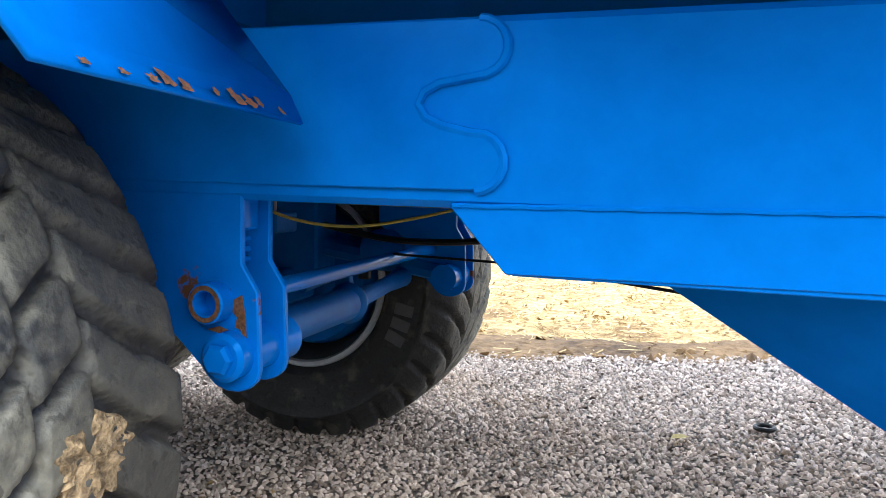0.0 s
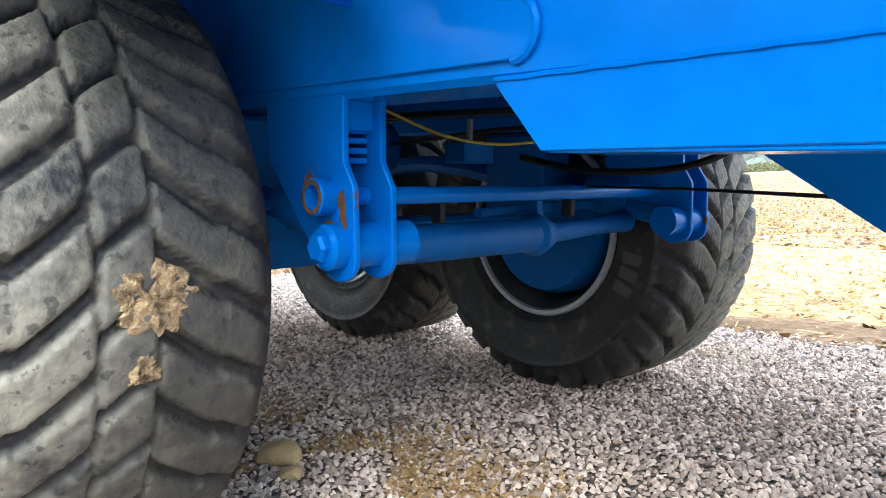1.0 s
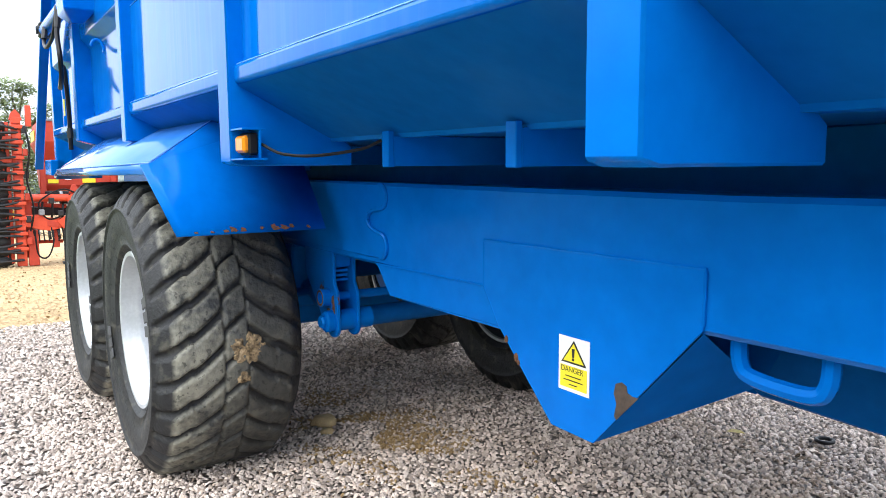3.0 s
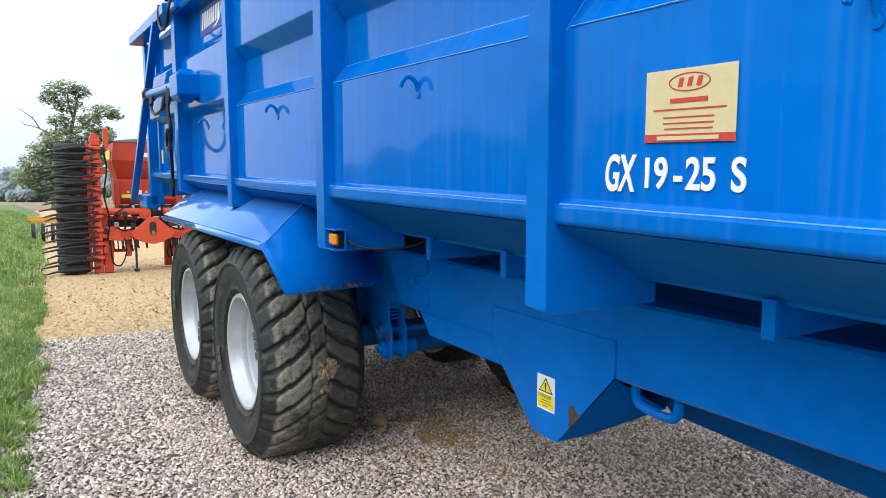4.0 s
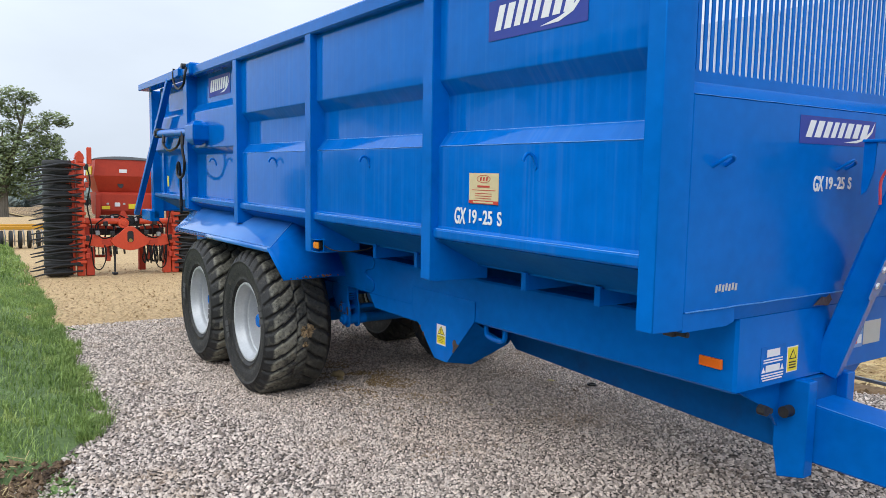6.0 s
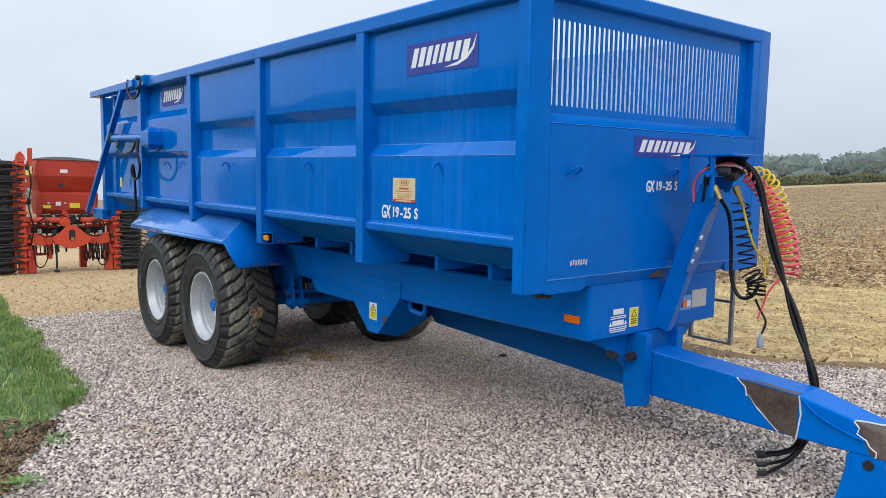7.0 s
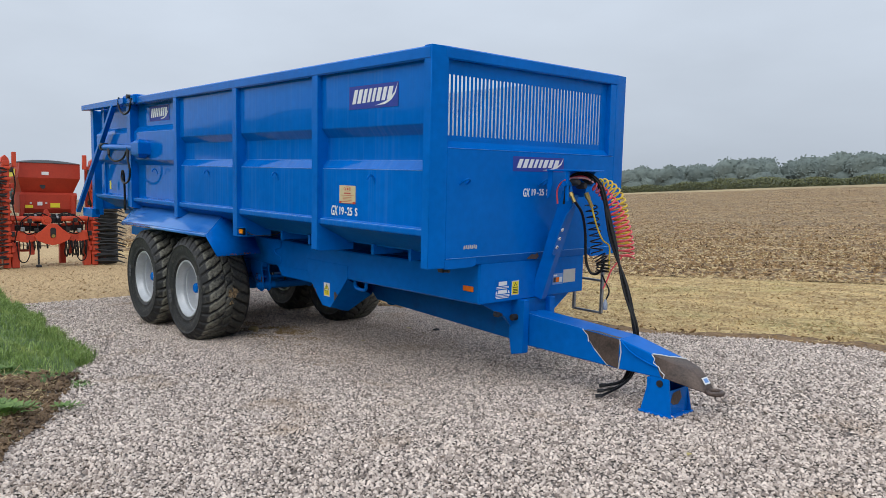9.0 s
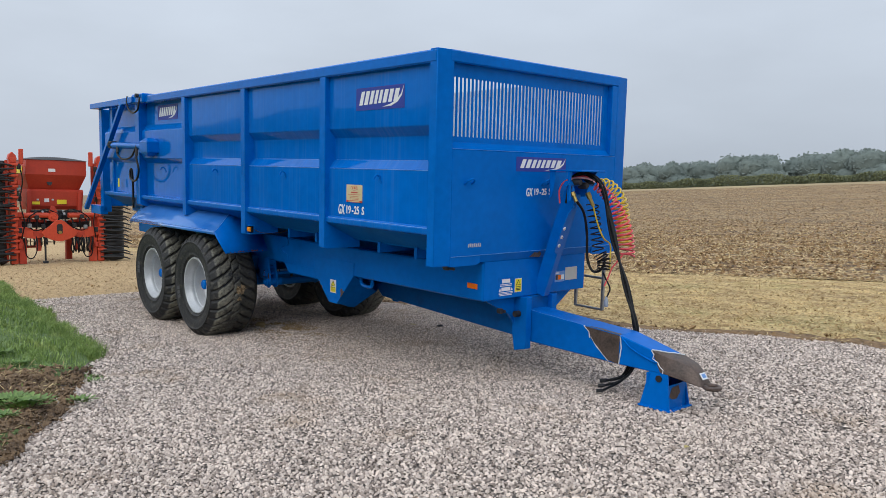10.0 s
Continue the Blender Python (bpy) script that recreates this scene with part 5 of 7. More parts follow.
# Paler bed outside the camera's wedge of view, where no stones are laid.
out_of_view = (mid[:, 0] > 8.8 - 0.25 * (mid[:, 1] + 3.9)) | (mid[:, 0] > 8.4) | (mid[:, 1] < -3.9 + 0.10 * (8.9 - mid[:, 0]))
yard.data.polygons.foreach_set("material_index", out_of_view.astype(np.int32))
gx = np.linspace(-75, -4.2, 120)
X, Y = between(gx, grass_edge(gx) - 0.3, field_edge(gx) + 0.3, 30)
v, f = grid(X, Y, -0.006 + 0.0)
raw("track", v, f, M_SAND, "sandy yellow farm track beyond the gravel", "track", "structure", smooth=True)
gx = np.linspace(-110, 90, 160)
X, Y = between(gx, field_edge(gx), np.maximum(plough_edge(gx), field_edge(gx) + 0.5), 60)
relief = np.array([0.03 * noise.noise((a * 1.2, b * 1.2, 3)) for a, b in zip(X.ravel(), Y.ravel())]).reshape(X.shape)
v, f = grid(X, Y, -0.012, relief)
raw("stubble_strip", v, f, M_STUBBLE, "strip of dry cut straw and stubble beside the yard", "field", "structure", smooth=True)
gx = np.linspace(-190, 90, 300)
X, Y = between(gx, np.maximum(plough_edge(gx), field_edge(gx) + 0.5), np.full(len(gx), 205.0), 200, 2.2)
relief = np.array([0.10 * noise.noise((a * 0.9, b * 2.2, 5)) + 0.05 * noise.noise((a * 3, b * 4, 1)) for a, b in zip(X.ravel(), Y.ravel())]).reshape(X.shape)
v, f = grid(X, Y, 0.0, relief)
raw("ploughed_field", v, f, M_PLOUGH, "wide tilled brown field with straw turned in", "field", "structure", smooth=True)
gx = np.linspace(-190, 90, 200)
X, Y = between(gx, np.full(len(gx), 135.0) + 1.5 * np.sin(gx * 0.21) + 0.8 * np.sin(gx * 0.57), np.full(len(gx), 206.0), 14)
lift = np.full(X.shape, 0.35)
lift[:, 0] = -0.4
v, f = grid(X, Y, 0.0, lift)
raw("field_margin", v, f, M_MARGIN, "pale grass margin along the far hedge", "field", "structure", smooth=True)
gx = np.linspace(-75, 14, 260)
X, Y = between(gx, grass_edge(gx) + 0.02, grass_edge(gx) - 40, 60, 2.0)
relief = np.array([0.035 * noise.noise((a * 2.1, b * 2.1, 8)) for a, b in zip(X.ravel(), Y.ravel())]).reshape(X.shape)
v, f = grid(X, Y, 0.0, relief)
raw("grass_bank", v, f, M_TURF, "low green grass bank beside the track", "grass", "structure", smooth=True)


def scatter(n, x0, x1, y0, y1, dens=None):
    p = rng.uniform((x0, y0), (x1, y1), (n, 2))
    if dens is not None:
        p = p[rng.uniform(0, 1, n) < dens(p[:, 0], p[:, 1])]
    return p[:, 0], p[:, 1]


OCTA = np.array([(1, 0, 0), (0, 1, 0), (-1, 0, 0), (0, -1, 0), (0, 0, 1), (0, 0, -1), ], float)
OCTF = np.array([(0, 1, 4), (1, 2, 4), (2, 3, 4), (3, 0, 4), (1, 0, 5), (2, 1, 5), (3, 2, 5), (0, 3, 5)])
OCTB = np.array([(0.95, 0.2, -0.15), (-0.1, 0.9, 0.15), (-0.9, 0.1, -0.1), (0.15, -0.95, 0.1), (0.15, 0.1, 0.75), (0, 0, -0.8)], float)
CHIP = np.array([(0.9, 0.35, -0.2), (0.2, 0.95, -0.1), (-0.8, 0.5, -0.25), (-0.75, -0.55, -0.1), (0.15, -1, -0.2), (0.85, -0.5, -0.15),
                 (0.5, 0.3, 0.6), (-0.35, 0.45, 0.72), (-0.4, -0.4, 0.62), (0.35, -0.45, 0.7), (0.0, 0.0, -0.7)])
CHIPF = np.array([(0, 1, 6), (1, 7, 6), (1, 2, 7), (2, 3, 8), (2, 8, 7), (3, 4, 8), (4, 9, 8), (4, 5, 9), (5, 0, 6), (5, 6, 9), (6, 7, 8), (6, 8, 9)])


def stones(name, x, y, size, material, label, category, base=CHIP, tris=CHIPF, sink=0.3, squash=0.7, rough=0.35, pile=0.0):
    n, k = len(x), len(base)
    a = rng.uniform(0, 2 * math.pi, n)
    tilt, tdir = np.clip(rng.normal(0, rough, n), -0.9, 0.9), rng.uniform(0, 2 * math.pi, n)
    sc = size * rng.uniform(0.7, 1.35, (n, 3)).T
    P = base[None] * (1 + rng.normal(0, 0.16, (n, k, 3)))
    P = P * np.stack([sc[0], sc[1], sc[2] * squash], 1)[:, None, :]
    c, s = np.cos(a)[:, None], np.sin(a)[:, None]
    X, Y, Z = P[..., 0] * c - P[..., 1] * s, P[..., 0] * s + P[..., 1] * c, P[..., 2]
    Z = Z + np.tan(tilt)[:, None] * (X * np.cos(tdir)[:, None] + Y * np.sin(tdir)[:, None])
    V = np.stack([X + x[:, None], Y + y[:, None], Z + (height(x, y) + size * sink + rng.uniform(0, 1, n) * pile)[:, None]], -1).reshape(-1, 3)
    F = (tris[None] + (np.arange(n) * k)[:, None, None]).reshape(-1, 3)
    return raw(name, V, F, material, label, category, "stuff")


def on_gravel(x, y):
    return ((y > grass_edge(x) - 0.05) & (y < field_edge(x) + 0.06)).astype(float)


# crushed stone, packed by nearness to the camera and kept to its view
def close_by(x, y):
    return (x > -0.9) & (x < 3.3) & (y > -0.5) & (y < 3.5)


def open_yard(x, y):
    return on_gravel(x, y) * ~close_by(x, y) * (x < 8.9 - 0.25 * (y + 3.9)) * (y > -3.9 + 0.10 * (8.9 - x))


def packed(d, x0, x1, y0, y1, where, slack=0.30, fill=0.88):
    """Stones side by side: uneven rows a stone's width apart, none on top of another."""
    gx, gy = np.meshgrid(np.arange(x0, x1, d), np.arange(y0, y1, d * 0.866), indexing="ij")
    gx = gx + d * 0.5 * (np.arange(gx.shape[1]) % 2)[None, :]
    p = np.stack([gx.ravel(), gy.ravel()], 1) + rng.normal(0, slack * d, (gx.size, 2))
    p = p[(where(p[:, 0], p[:, 1]) > 0) & (rng.uniform(0, 1, len(p)) < fill)]
    return p[:, 0], p[:, 1]


x, y = packed(0.0195, -0.9, 3.3, -0.5, 3.5, lambda x, y: on_gravel(x, y) * close_by(x, y), fill=0.93)
size = 0.0195 * rng.uniform(0.33, 0.64, len(x))
dusty = np.array([noise.noise((a * 1.1, b * 1.1, 6.0)) for a, b in zip(x, y)]) * 0.5 + 1.15 - np.hypot(x - 0.9, y - 1.8) / 1.9 > rng.uniform(0, 1, len(x))
stones("gravel", x[dusty], y[dusty], size[dusty], M_STONE_BROWN, "loose brownish crushed stones under the trailer", "gravel", squash=0.85, rough=0.4, pile=0.006)
stones("gravel", x[~dusty], y[~dusty], size[~dusty], M_STONE, "loose pinkish grey crushed stones", "gravel", squash=0.85, rough=0.4, pile=0.006)
x, y = packed(0.0215, 2.6, 8.4, -3.9, 1.5, open_yard)
stones("gravel", x, y, 0.0215 * rng.uniform(0.36, 0.66, len(x)), M_STONE, "loose pinkish grey crushed stones", "gravel", squash=0.85, rough=0.4, pile=0.006)
x, y = packed(0.0275, -4.3, 8.4, -3.9, 6.5, lambda x, y: open_yard(x, y) * ((x <= 2.6) | (y > 1.5)), fill=0.97)
stones("gravel", x, y, 0.0275 * rng.uniform(0.42, 0.68, len(x)), M_STONE, "loose pinkish grey crushed stones", "gravel", OCTB, OCTF[:4], 0.35, 0.9, 0.4, 0.006)
x, y = scatter(14000, -14, -4.0, -1.3, 4.0, lambda x, y: (y > grass_edge(x)) * np.clip((x + 14) / 10, 0.15, 1))
stones("track_pebbles", x, y, rng.uniform(0.010, 0.022, len(x)), M_PEBBLE, "small pale pebbles on the sandy track", "pebbles", OCTB, OCTF[:4], 0.3, 0.8)


def blades(name, x, y, h, w, material, label, category, lean=0.45, flat=0.0):
    """Thin bent blades, two faces each."""
    n = len(x)
    a = rng.uniform(0, 2 * math.pi, n)
    l = h * np.abs(rng.normal(0, lean, n))
    b = rng.uniform(0, 2 * math.pi, n)
    z = height(x, y)
    px, py = np.cos(a) * w / 2, np.sin(a) * w / 2
    dx, dy = np.cos(b) * l, np.sin(b) * l
    up = h * np.where(flat > 0, rng.uniform(0.02, 0.25, n), 1.0)
    V = np.stack([np.stack([x - px, y - py, z - 0.01], -1), np.stack([x + px, y + py, z - 0.01], -1),
                  np.stack([x - px * 0.8 + dx * 0.35, y - py * 0.8 + dy * 0.35, z + up * 0.6], -1), np.stack([x + px * 0.8 + dx * 0.35, y + py * 0.8 + dy * 0.35, z + up * 0.6], -1),
                  np.stack([x + dx, y + dy, z + up * (1 - 0.25 * np.minimum(1, l / h))], -1)], 1).reshape(-1, 3)
    F = np.array([(0, 1, 3), (0, 3, 2), (2, 3, 4)])
    F = (F[None] + (np.arange(n) * 5)[:, None, None]).reshape(-1, 3)
    return raw(name, V, F, material, label, category, "stuff")


def tufted(x, y, k):
    """Grass stands in tufts with thinner places between."""
    return np.array([0.62 + 0.75 * noise.noise((a * k, b * k, 2.0)) for a, b in zip(x, y)])


def on_turf(x, y):
    """Where the grass grows: it ends in a ragged tongue beside the bare earth."""
    end = 1.16 - 0.20 * (y + 1.8) + 0.10 * np.sin(y * 9.0)
    return (y < grass_edge(x) + 0.03) * np.clip((grass_edge(x) + 0.05 - y) / 0.12, 0.1, 1) * np.where(x > np.clip(end, 0.7, 1.9), 0.015, 1)


x, y = scatter(105000, -9, 4.5, -4.6, -0.9, on_turf)
keep = rng.uniform(0, 1, len(x)) < tufted(x, y, 2.6)
x, y = x[keep], y[keep]
blades("grass", x, y, rng.uniform(0.03, 0.075, len(x)) * (0.55 + 0.9 * np.clip(tufted(x, y, 1.1), 0.1, 1.2)), rng.uniform(0.005, 0.011, len(x)), M_GRASS, "ragged green grass on the bank", "grass", lean=0.95)
tx, ty = scatter(900, -9, 1.0, -1.9, -0.8, lambda x, y: np.abs(y - grass_edge(x) + 0.04) < 0.09)
k = rng.integers(0, len(tx), 9000)
x, y = tx[k] + rng.normal(0, 0.022, 9000), ty[k] + rng.normal(0, 0.022, 9000)
blades("grass", x, y, rng.uniform(0.04, 0.13, len(x)), rng.uniform(0.005, 0.010, len(x)), M_GRASS, "ragged tufts of grass hanging over the gravel", "grass", lean=0.9)
x, y = scatter(60000, -45, -9, -6, 0.5, lambda x, y: (y < grass_edge(x)) * 1.0)
blades("grass", x, y, rng.uniform(0.06, 0.14, len(x)), rng.uniform(0.012, 0.03, len(x)), M_GRASS, "ragged green grass on the bank", "grass", lean=0.9)


def straws(name, x, y, length, width, material, label, category):
    """Loose flat straws lying at all angles."""
    n = len(x)
    a, t = rng.uniform(0, 2 * math.pi, n), rng.normal(0, 0.25, n)
    z = height(x, y) + rng.uniform(0.0, 0.05, n)
    dx, dy, dz = np.cos(a) * length / 2, np.sin(a) * length / 2, np.sin(t) * length / 2
    px, py = -np.sin(a) * width / 2, np.cos(a) * width / 2
    V = np.stack([np.stack([x - dx - px, y - dy - py, z - dz], -1), np.stack([x - dx + px, y - dy + py, z - dz + width * 0.3], -1),
                  np.stack([x + dx + px, y + dy + py, z + dz + width * 0.3], -1), np.stack([x + dx - px, y + dy - py, z + dz], -1)], 1).reshape(-1, 3)
    return raw(name, V, np.arange(4 * n).reshape(-1, 4), material, label, category, "stuff")


x, y = scatter(95000, -9, 16, 3.2, 20, lambda x, y: (y > field_edge(x) - 0.03) * np.clip((y - field_edge(x)) / 0.9, 0.40, 1) * (y < plough_edge(x) + 0.3) * np.clip(1.4 - (y - field_edge(x)) / 12, 0.3, 1))
straws("loose_straw", x, y, rng.uniform(0.05, 0.14, len(x)), rng.uniform(0.005, 0.011, len(x)), M_STRAW, "loose dry straw on the stubble strip", "straw")
x, y = scatter(46000, -22, 18, 5, 40, lambda x, y: (y > plough_edge(x)) * np.clip(1.3 - (y - plough_edge(x)) / 25, 0.2, 1))
straws("turned_straw", x, y, rng.uniform(0.07, 0.20, len(x)), rng.uniform(0.010, 0.022, len(x)), M_STRAW, "straw turned into the tilled field", "straw")
x, y = scatter(62000, -24, 20, 5, 45, lambda x, y: (y > plough_edge(x) - 0.1) * np.clip(1.3 - (y - plough_edge(x)) / 25, 0.2, 1))
stones("soil_clods", x, y, rng.uniform(0.020, 0.060, len(x)), M_CLOD, "lumps of brown soil on the tilled field", "clods", OCTA, OCTF[:4], 0.2, 0.9)
x, y = scatter(150000, -130, 75, 14, 178, lambda x, y: (y > plough_edge(x)) * (x < 12 + 0.42 * y) * (x > 6 - 1.0 * y) * np.clip(1.5 - y / 140, 0.35, 1))
stones("far_clods", x[::2], y[::2], rng.uniform(0.03, 0.075, len(x[::2])), M_CLOD, "lumps of brown soil on the tilled field", "clods", OCTA, OCTF[:4], 0.3, 0.9)
straw_x, straw_y = x[1::3], y[1::3]
x, y = scatter(42000, -7, 15, 3.2, 20, lambda x, y: (y > field_edge(x)) * (y < plough_edge(x)) * np.clip(1.2 - (y - field_edge(x)) / 9, 0.25, 1))
stones("stubble_crumbs", x, y, rng.uniform(0.008, 0.026, len(x)), M_CRUMB, "crumbs of soil among the cut straw", "clods", OCTA, OCTF[:4], 0.5, 0.7)
x, y = scatter(5000, -7, 12, 3.2, 8, lambda x, y: (y > field_edge(x) - 0.05) * np.clip(1 - (y - field_edge(x)) / 0.7, 0, 1))
stones("soil_crumbs", x, y, rng.uniform(0.012, 0.045, len(x)), M_CLOD, "crumbled soil along the yard's edge", "clods", OCTA, OCTF, 0.2, 0.6)
x, y = scatter(900, -7, 10, 3.2, 8, lambda x, y: (y > field_edge(x) - 0.1) * (y < field_edge(x) + 0.35))
stones("edge_clods", x, y, rng.uniform(0.02, 0.06, len(x)), M_CLOD, "crumbled soil along the yard's edge", "clods", OCTA, OCTF, 0.2, 0.7)
straws("scattered_straw", straw_x, straw_y, rng.uniform(0.08, 0.22, len(straw_x)), rng.uniform(0.018, 0.045, len(straw_x)), M_STRAW, "straw lying over the tilled field", "straw")
gx = np.linspace(-12, 20, 260)
X, Y = between(gx, field_edge(gx) - 0.10, field_edge(gx) + 0.55 + 0.25 * np.sin(gx * 1.1) + 0.18 * np.sin(gx * 2.9 + 1), 13)
hump = np.sin(np.linspace(0, math.pi, 13)) ** 0.6
relief = np.array([0.04 * noise.noise((a * 3.0, b * 3.0, 11)) + 0.02 * noise.noise((a * 9, b * 9, 3)) for a, b in zip(X.ravel(), Y.ravel())]).reshape(X.shape) * hump + 0.05 * hump - 0.025
v, f = grid(X, Y, 0.006, relief)
raw("soil_verge", v, f, M_VERGE, "bare brown soil between gravel and stubble", "soil", "structure", smooth=True)
gx = np.linspace(-30, 40, 300)
X, Y = between(gx, plough_edge(gx) - 0.30, plough_edge(gx) + 2.2 + 0.5 * np.sin(gx * 0.9), 16)
hump = np.sin(np.linspace(0, math.pi, 16)) ** 0.5
relief = np.array([0.10 * noise.noise((a * 1.6, b * 2.4, 15)) + 0.06 * noise.noise((a * 5, b * 5, 2)) for a, b in zip(X.ravel(), Y.ravel())]).reshape(X.shape) * hump + 0.14 * hump - 0.14
v, f = grid(X, Y, 0.0, relief)
raw("headland_furrow", v, f, M_PLOUGH, "dark turned furrow where tilling begins", "soil", "structure", smooth=False)
gx = np.linspace(1.16, 5.2, 90)
X, Y = between(gx, grass_edge(gx) - 0.02 + 0.05 * np.sin(gx * 5.1) + 0.03 * np.sin(gx * 13.0), grass_edge(gx) - 1.3 - 0.25 * np.sin(gx * 1.7), 36)
hump = np.sin(np.linspace(0, math.pi, 36)) ** 0.4 * np.clip((gx - 1.16) / 0.35, 0, 1)[:, None]
relief = 0.05 * hump - 0.02 + np.array([0.025 * noise.noise((a * 6, b * 6, 4)) + 0.015 * noise.noise((a * 17, b * 17, 9)) for a, b in zip(X.ravel(), Y.ravel())]).reshape(X.shape)
v, f = grid(X, Y, 0.0, relief)
raw("bare_earth", v, f, M_DAMP, "patch of bare brown earth beside the grass", "soil", "structure", smooth=True)
x, y = scatter(2600, 1.15, 4.2, -3.9, -1.9, lambda x, y: (y < grass_edge(x) + 0.02) * np.clip(1.2 - 0.3 * (x - 1.2), 0.3, 1))
straws("dead_stalks", x, y, rng.uniform(0.04, 0.13, len(x)), rng.uniform(0.003, 0.007, len(x)), M_STRAW, "dead grass stalks lying on the bare earth", "straw")

# brown soil dropped off the tyres
x, y = 0.25 + 0.42 * rng.normal(0, 1, 4200), 0.92 + 0.17 * rng.normal(0, 1, 4200)
keep = np.array([noise.noise((a * 3.1, b * 3.1, 8.0)) for a, b in zip(x, y)]) > -0.12
stones("dropped_soil", x[keep], y[keep], rng.uniform(0.004, 0.011, int(keep.sum())), M_DROP, "crumbs of brown soil dropped on the gravel", "soil", OCTA, OCTF, 1.2, 0.7)
x = rng.uniform(1.3, 4.2, 3600)
y = grass_edge(x) + np.where(rng.uniform(0, 1, len(x)) < 0.2, np.abs(rng.normal(0, 0.05, len(x))), rng.uniform(-1.0, 0.0, len(x)))
stones("earth_crumbs", x, y, rng.uniform(0.006, 0.022, len(x)), M_DAMP, "crumbs of dark soil beside the grass", "soil", OCTA, OCTF, 2.2, 0.8)


# ---- red folded seed drill on the track ----
DX, DY = -11.25, 1.12
drill = thing("seed_drill", "red folded seed drill with black tyre rollers on the track", "seed drill", m=pose(DX, DY, 0.0))
part("toolbar", box(-0.12, 0.10, -0.86, 0.86, 0.66, 0.82, 0.015), M_RED, drill)
part("headstock", prism([(-0.42, 0.76), (-0.24, 0.90), (-0.10, 1.03), (-0.05, 1.055), (0.05, 1.055), (0.10, 1.03), (0.24, 0.90), (0.42, 0.76), (0.34, 0.64), (0.16, 0.56), (0.04, 0.53), (-0.04, 0.53), (-0.16, 0.56), (-0.34, 0.64)], "x", 0.12, 0.17, 0.006), M_RED, drill)
# The slot's dark inside is painted as a plate on the solid headstock.
part("headstock_slot", prism([(-0.065, 0.74), (-0.04, 0.71), (0.04, 0.71), (0.065, 0.74), (0.065, 0.92), (0.04, 0.955), (-0.04, 0.955), (-0.065, 0.92)], "x", 0.165, 0.173), M_IRON, drill, "dark plate drawn for the shade inside the headstock's slot")
part("hitch_pin", rod((0.15, 0, 0.75), (0.21, 0, 0.75), 0.04, 12), M_BRASS, drill)
part("boss", lathe([(0.0, 0.16), (0.05, 0.16), (0.06, 0.14), (0.105, 0.14), (0.115, 0.12), (0.115, 0.04)], 20, "x", m=Matrix.Translation((0, -0.13, 1.13))), M_RED, drill)
part("boss_bracket", prism([(-0.22, 1.24), (-0.16, 1.40), (-0.10, 1.40), (-0.02, 1.24)], "x", 0.04, 0.10, 0.006), M_REDARK, drill)
for s in (-1, 1):
    arm = [(s * 0.36, 0.64), (s * 0.36, 0.80), (s * 0.60, 0.84), (s * 0.92, 0.86), (s * 0.92, 0.68), (s * 0.70, 0.62), (s * 0.55, 0.60)]
    part("lower_arm", prism(arm if s > 0 else arm[::-1], "x", 0.06, 0.13, 0.008), M_RED, drill)
    part("arm_plate", prism([(s * 0.40, 0.66), (s * 0.40, 0.74), (s * 0.58, 0.78), (s * 0.58, 0.68)], "x", 0.13, 0.142), M_REDARK, drill)
    part("inner_post", box(-0.10, 0.02, s * 0.86 - 0.06, s * 0.86 + 0.06, 0.14, 1.14, 0.01), M_REDARK, drill)
for s in (-1, 1):
    part("top_tube", rod((0.05, s * 0.22, 1.17), (0.05, s * 0.84, 1.17), 0.065, 14), M_RED, drill)
    part("fold_ram", rod((-0.05, s * 0.25, 1.02), (-0.05, s * 0.80, 1.06), 0.035, 10), M_REDARK, drill)
    part("hose_bundle", tube(smooth_line([(0.1, s * 0.10, 1.25), (0.14, s * 0.3, 1.32), (0.14, s * 0.55, 1.22), (0.13, s * 0.70, 1.05), (0.13, s * 0.55, 0.80), (0.15, s * 0.2, 0.92)], 6), 0.014, 6), M_BLACK, drill)
    part("hose_loop", tube(smooth_line([(0.12, s * 0.52, 0.66), (0.16, s * 0.50, 0.38), (0.16, s * 0.60, 0.14), (0.16, s * 0.74, 0.20), (0.14, s * 0.78, 0.62)], 6), 0.014, 6), M_BLACK, drill)
part("under_frame", box(-0.9, -0.2, -0.80, 0.80, 0.86, 1.02, 0.02), M_IRON, drill)
# hopper
hopper = part("hopper", ring_box(bmesh.new(), [(1.80, -1.15, -0.42, -0.54, 0.62), (2.17, -1.42, -0.22, -0.66, 0.74), (2.53, -1.42, -0.22, -0.62, 0.74)]), M_REDARK, drill, smooth=15)
part("hopper_base", ring_box(bmesh.new(), [(1.30, -1.05, -0.36, -0.56, 0.64), (1.40, -1.10, -0.30, -0.58, 0.66), (1.76, -1.10, -0.28, -0.60, 0.68), (1.81, -1.15, -0.34, -0.60, 0.68)]), M_REDARK, drill, smooth=15)
cov = bmesh.new()
NX, NY = 8, 14
cv = {}
for i in range(NX + 1):
    for j in range(NY + 1):
        u, w = i / NX, j / NY
        cv[i, j] = cov.verts.new((-1.44 + 1.24 * u, -0.64 + 1.40 * w, 2.535 + 0.10 * math.sin(math.pi * u) ** 0.5 * math.sin(math.pi * w) ** 0.5))
for i in range(NX):
    for j in range(NY):
        cov.faces.new((cv[i, j], cv[i + 1, j], cv[i + 1, j + 1], cv[i, j + 1]))
part("tarpaulin", cov, M_BLACK, hopper, "black tarpaulin cover")
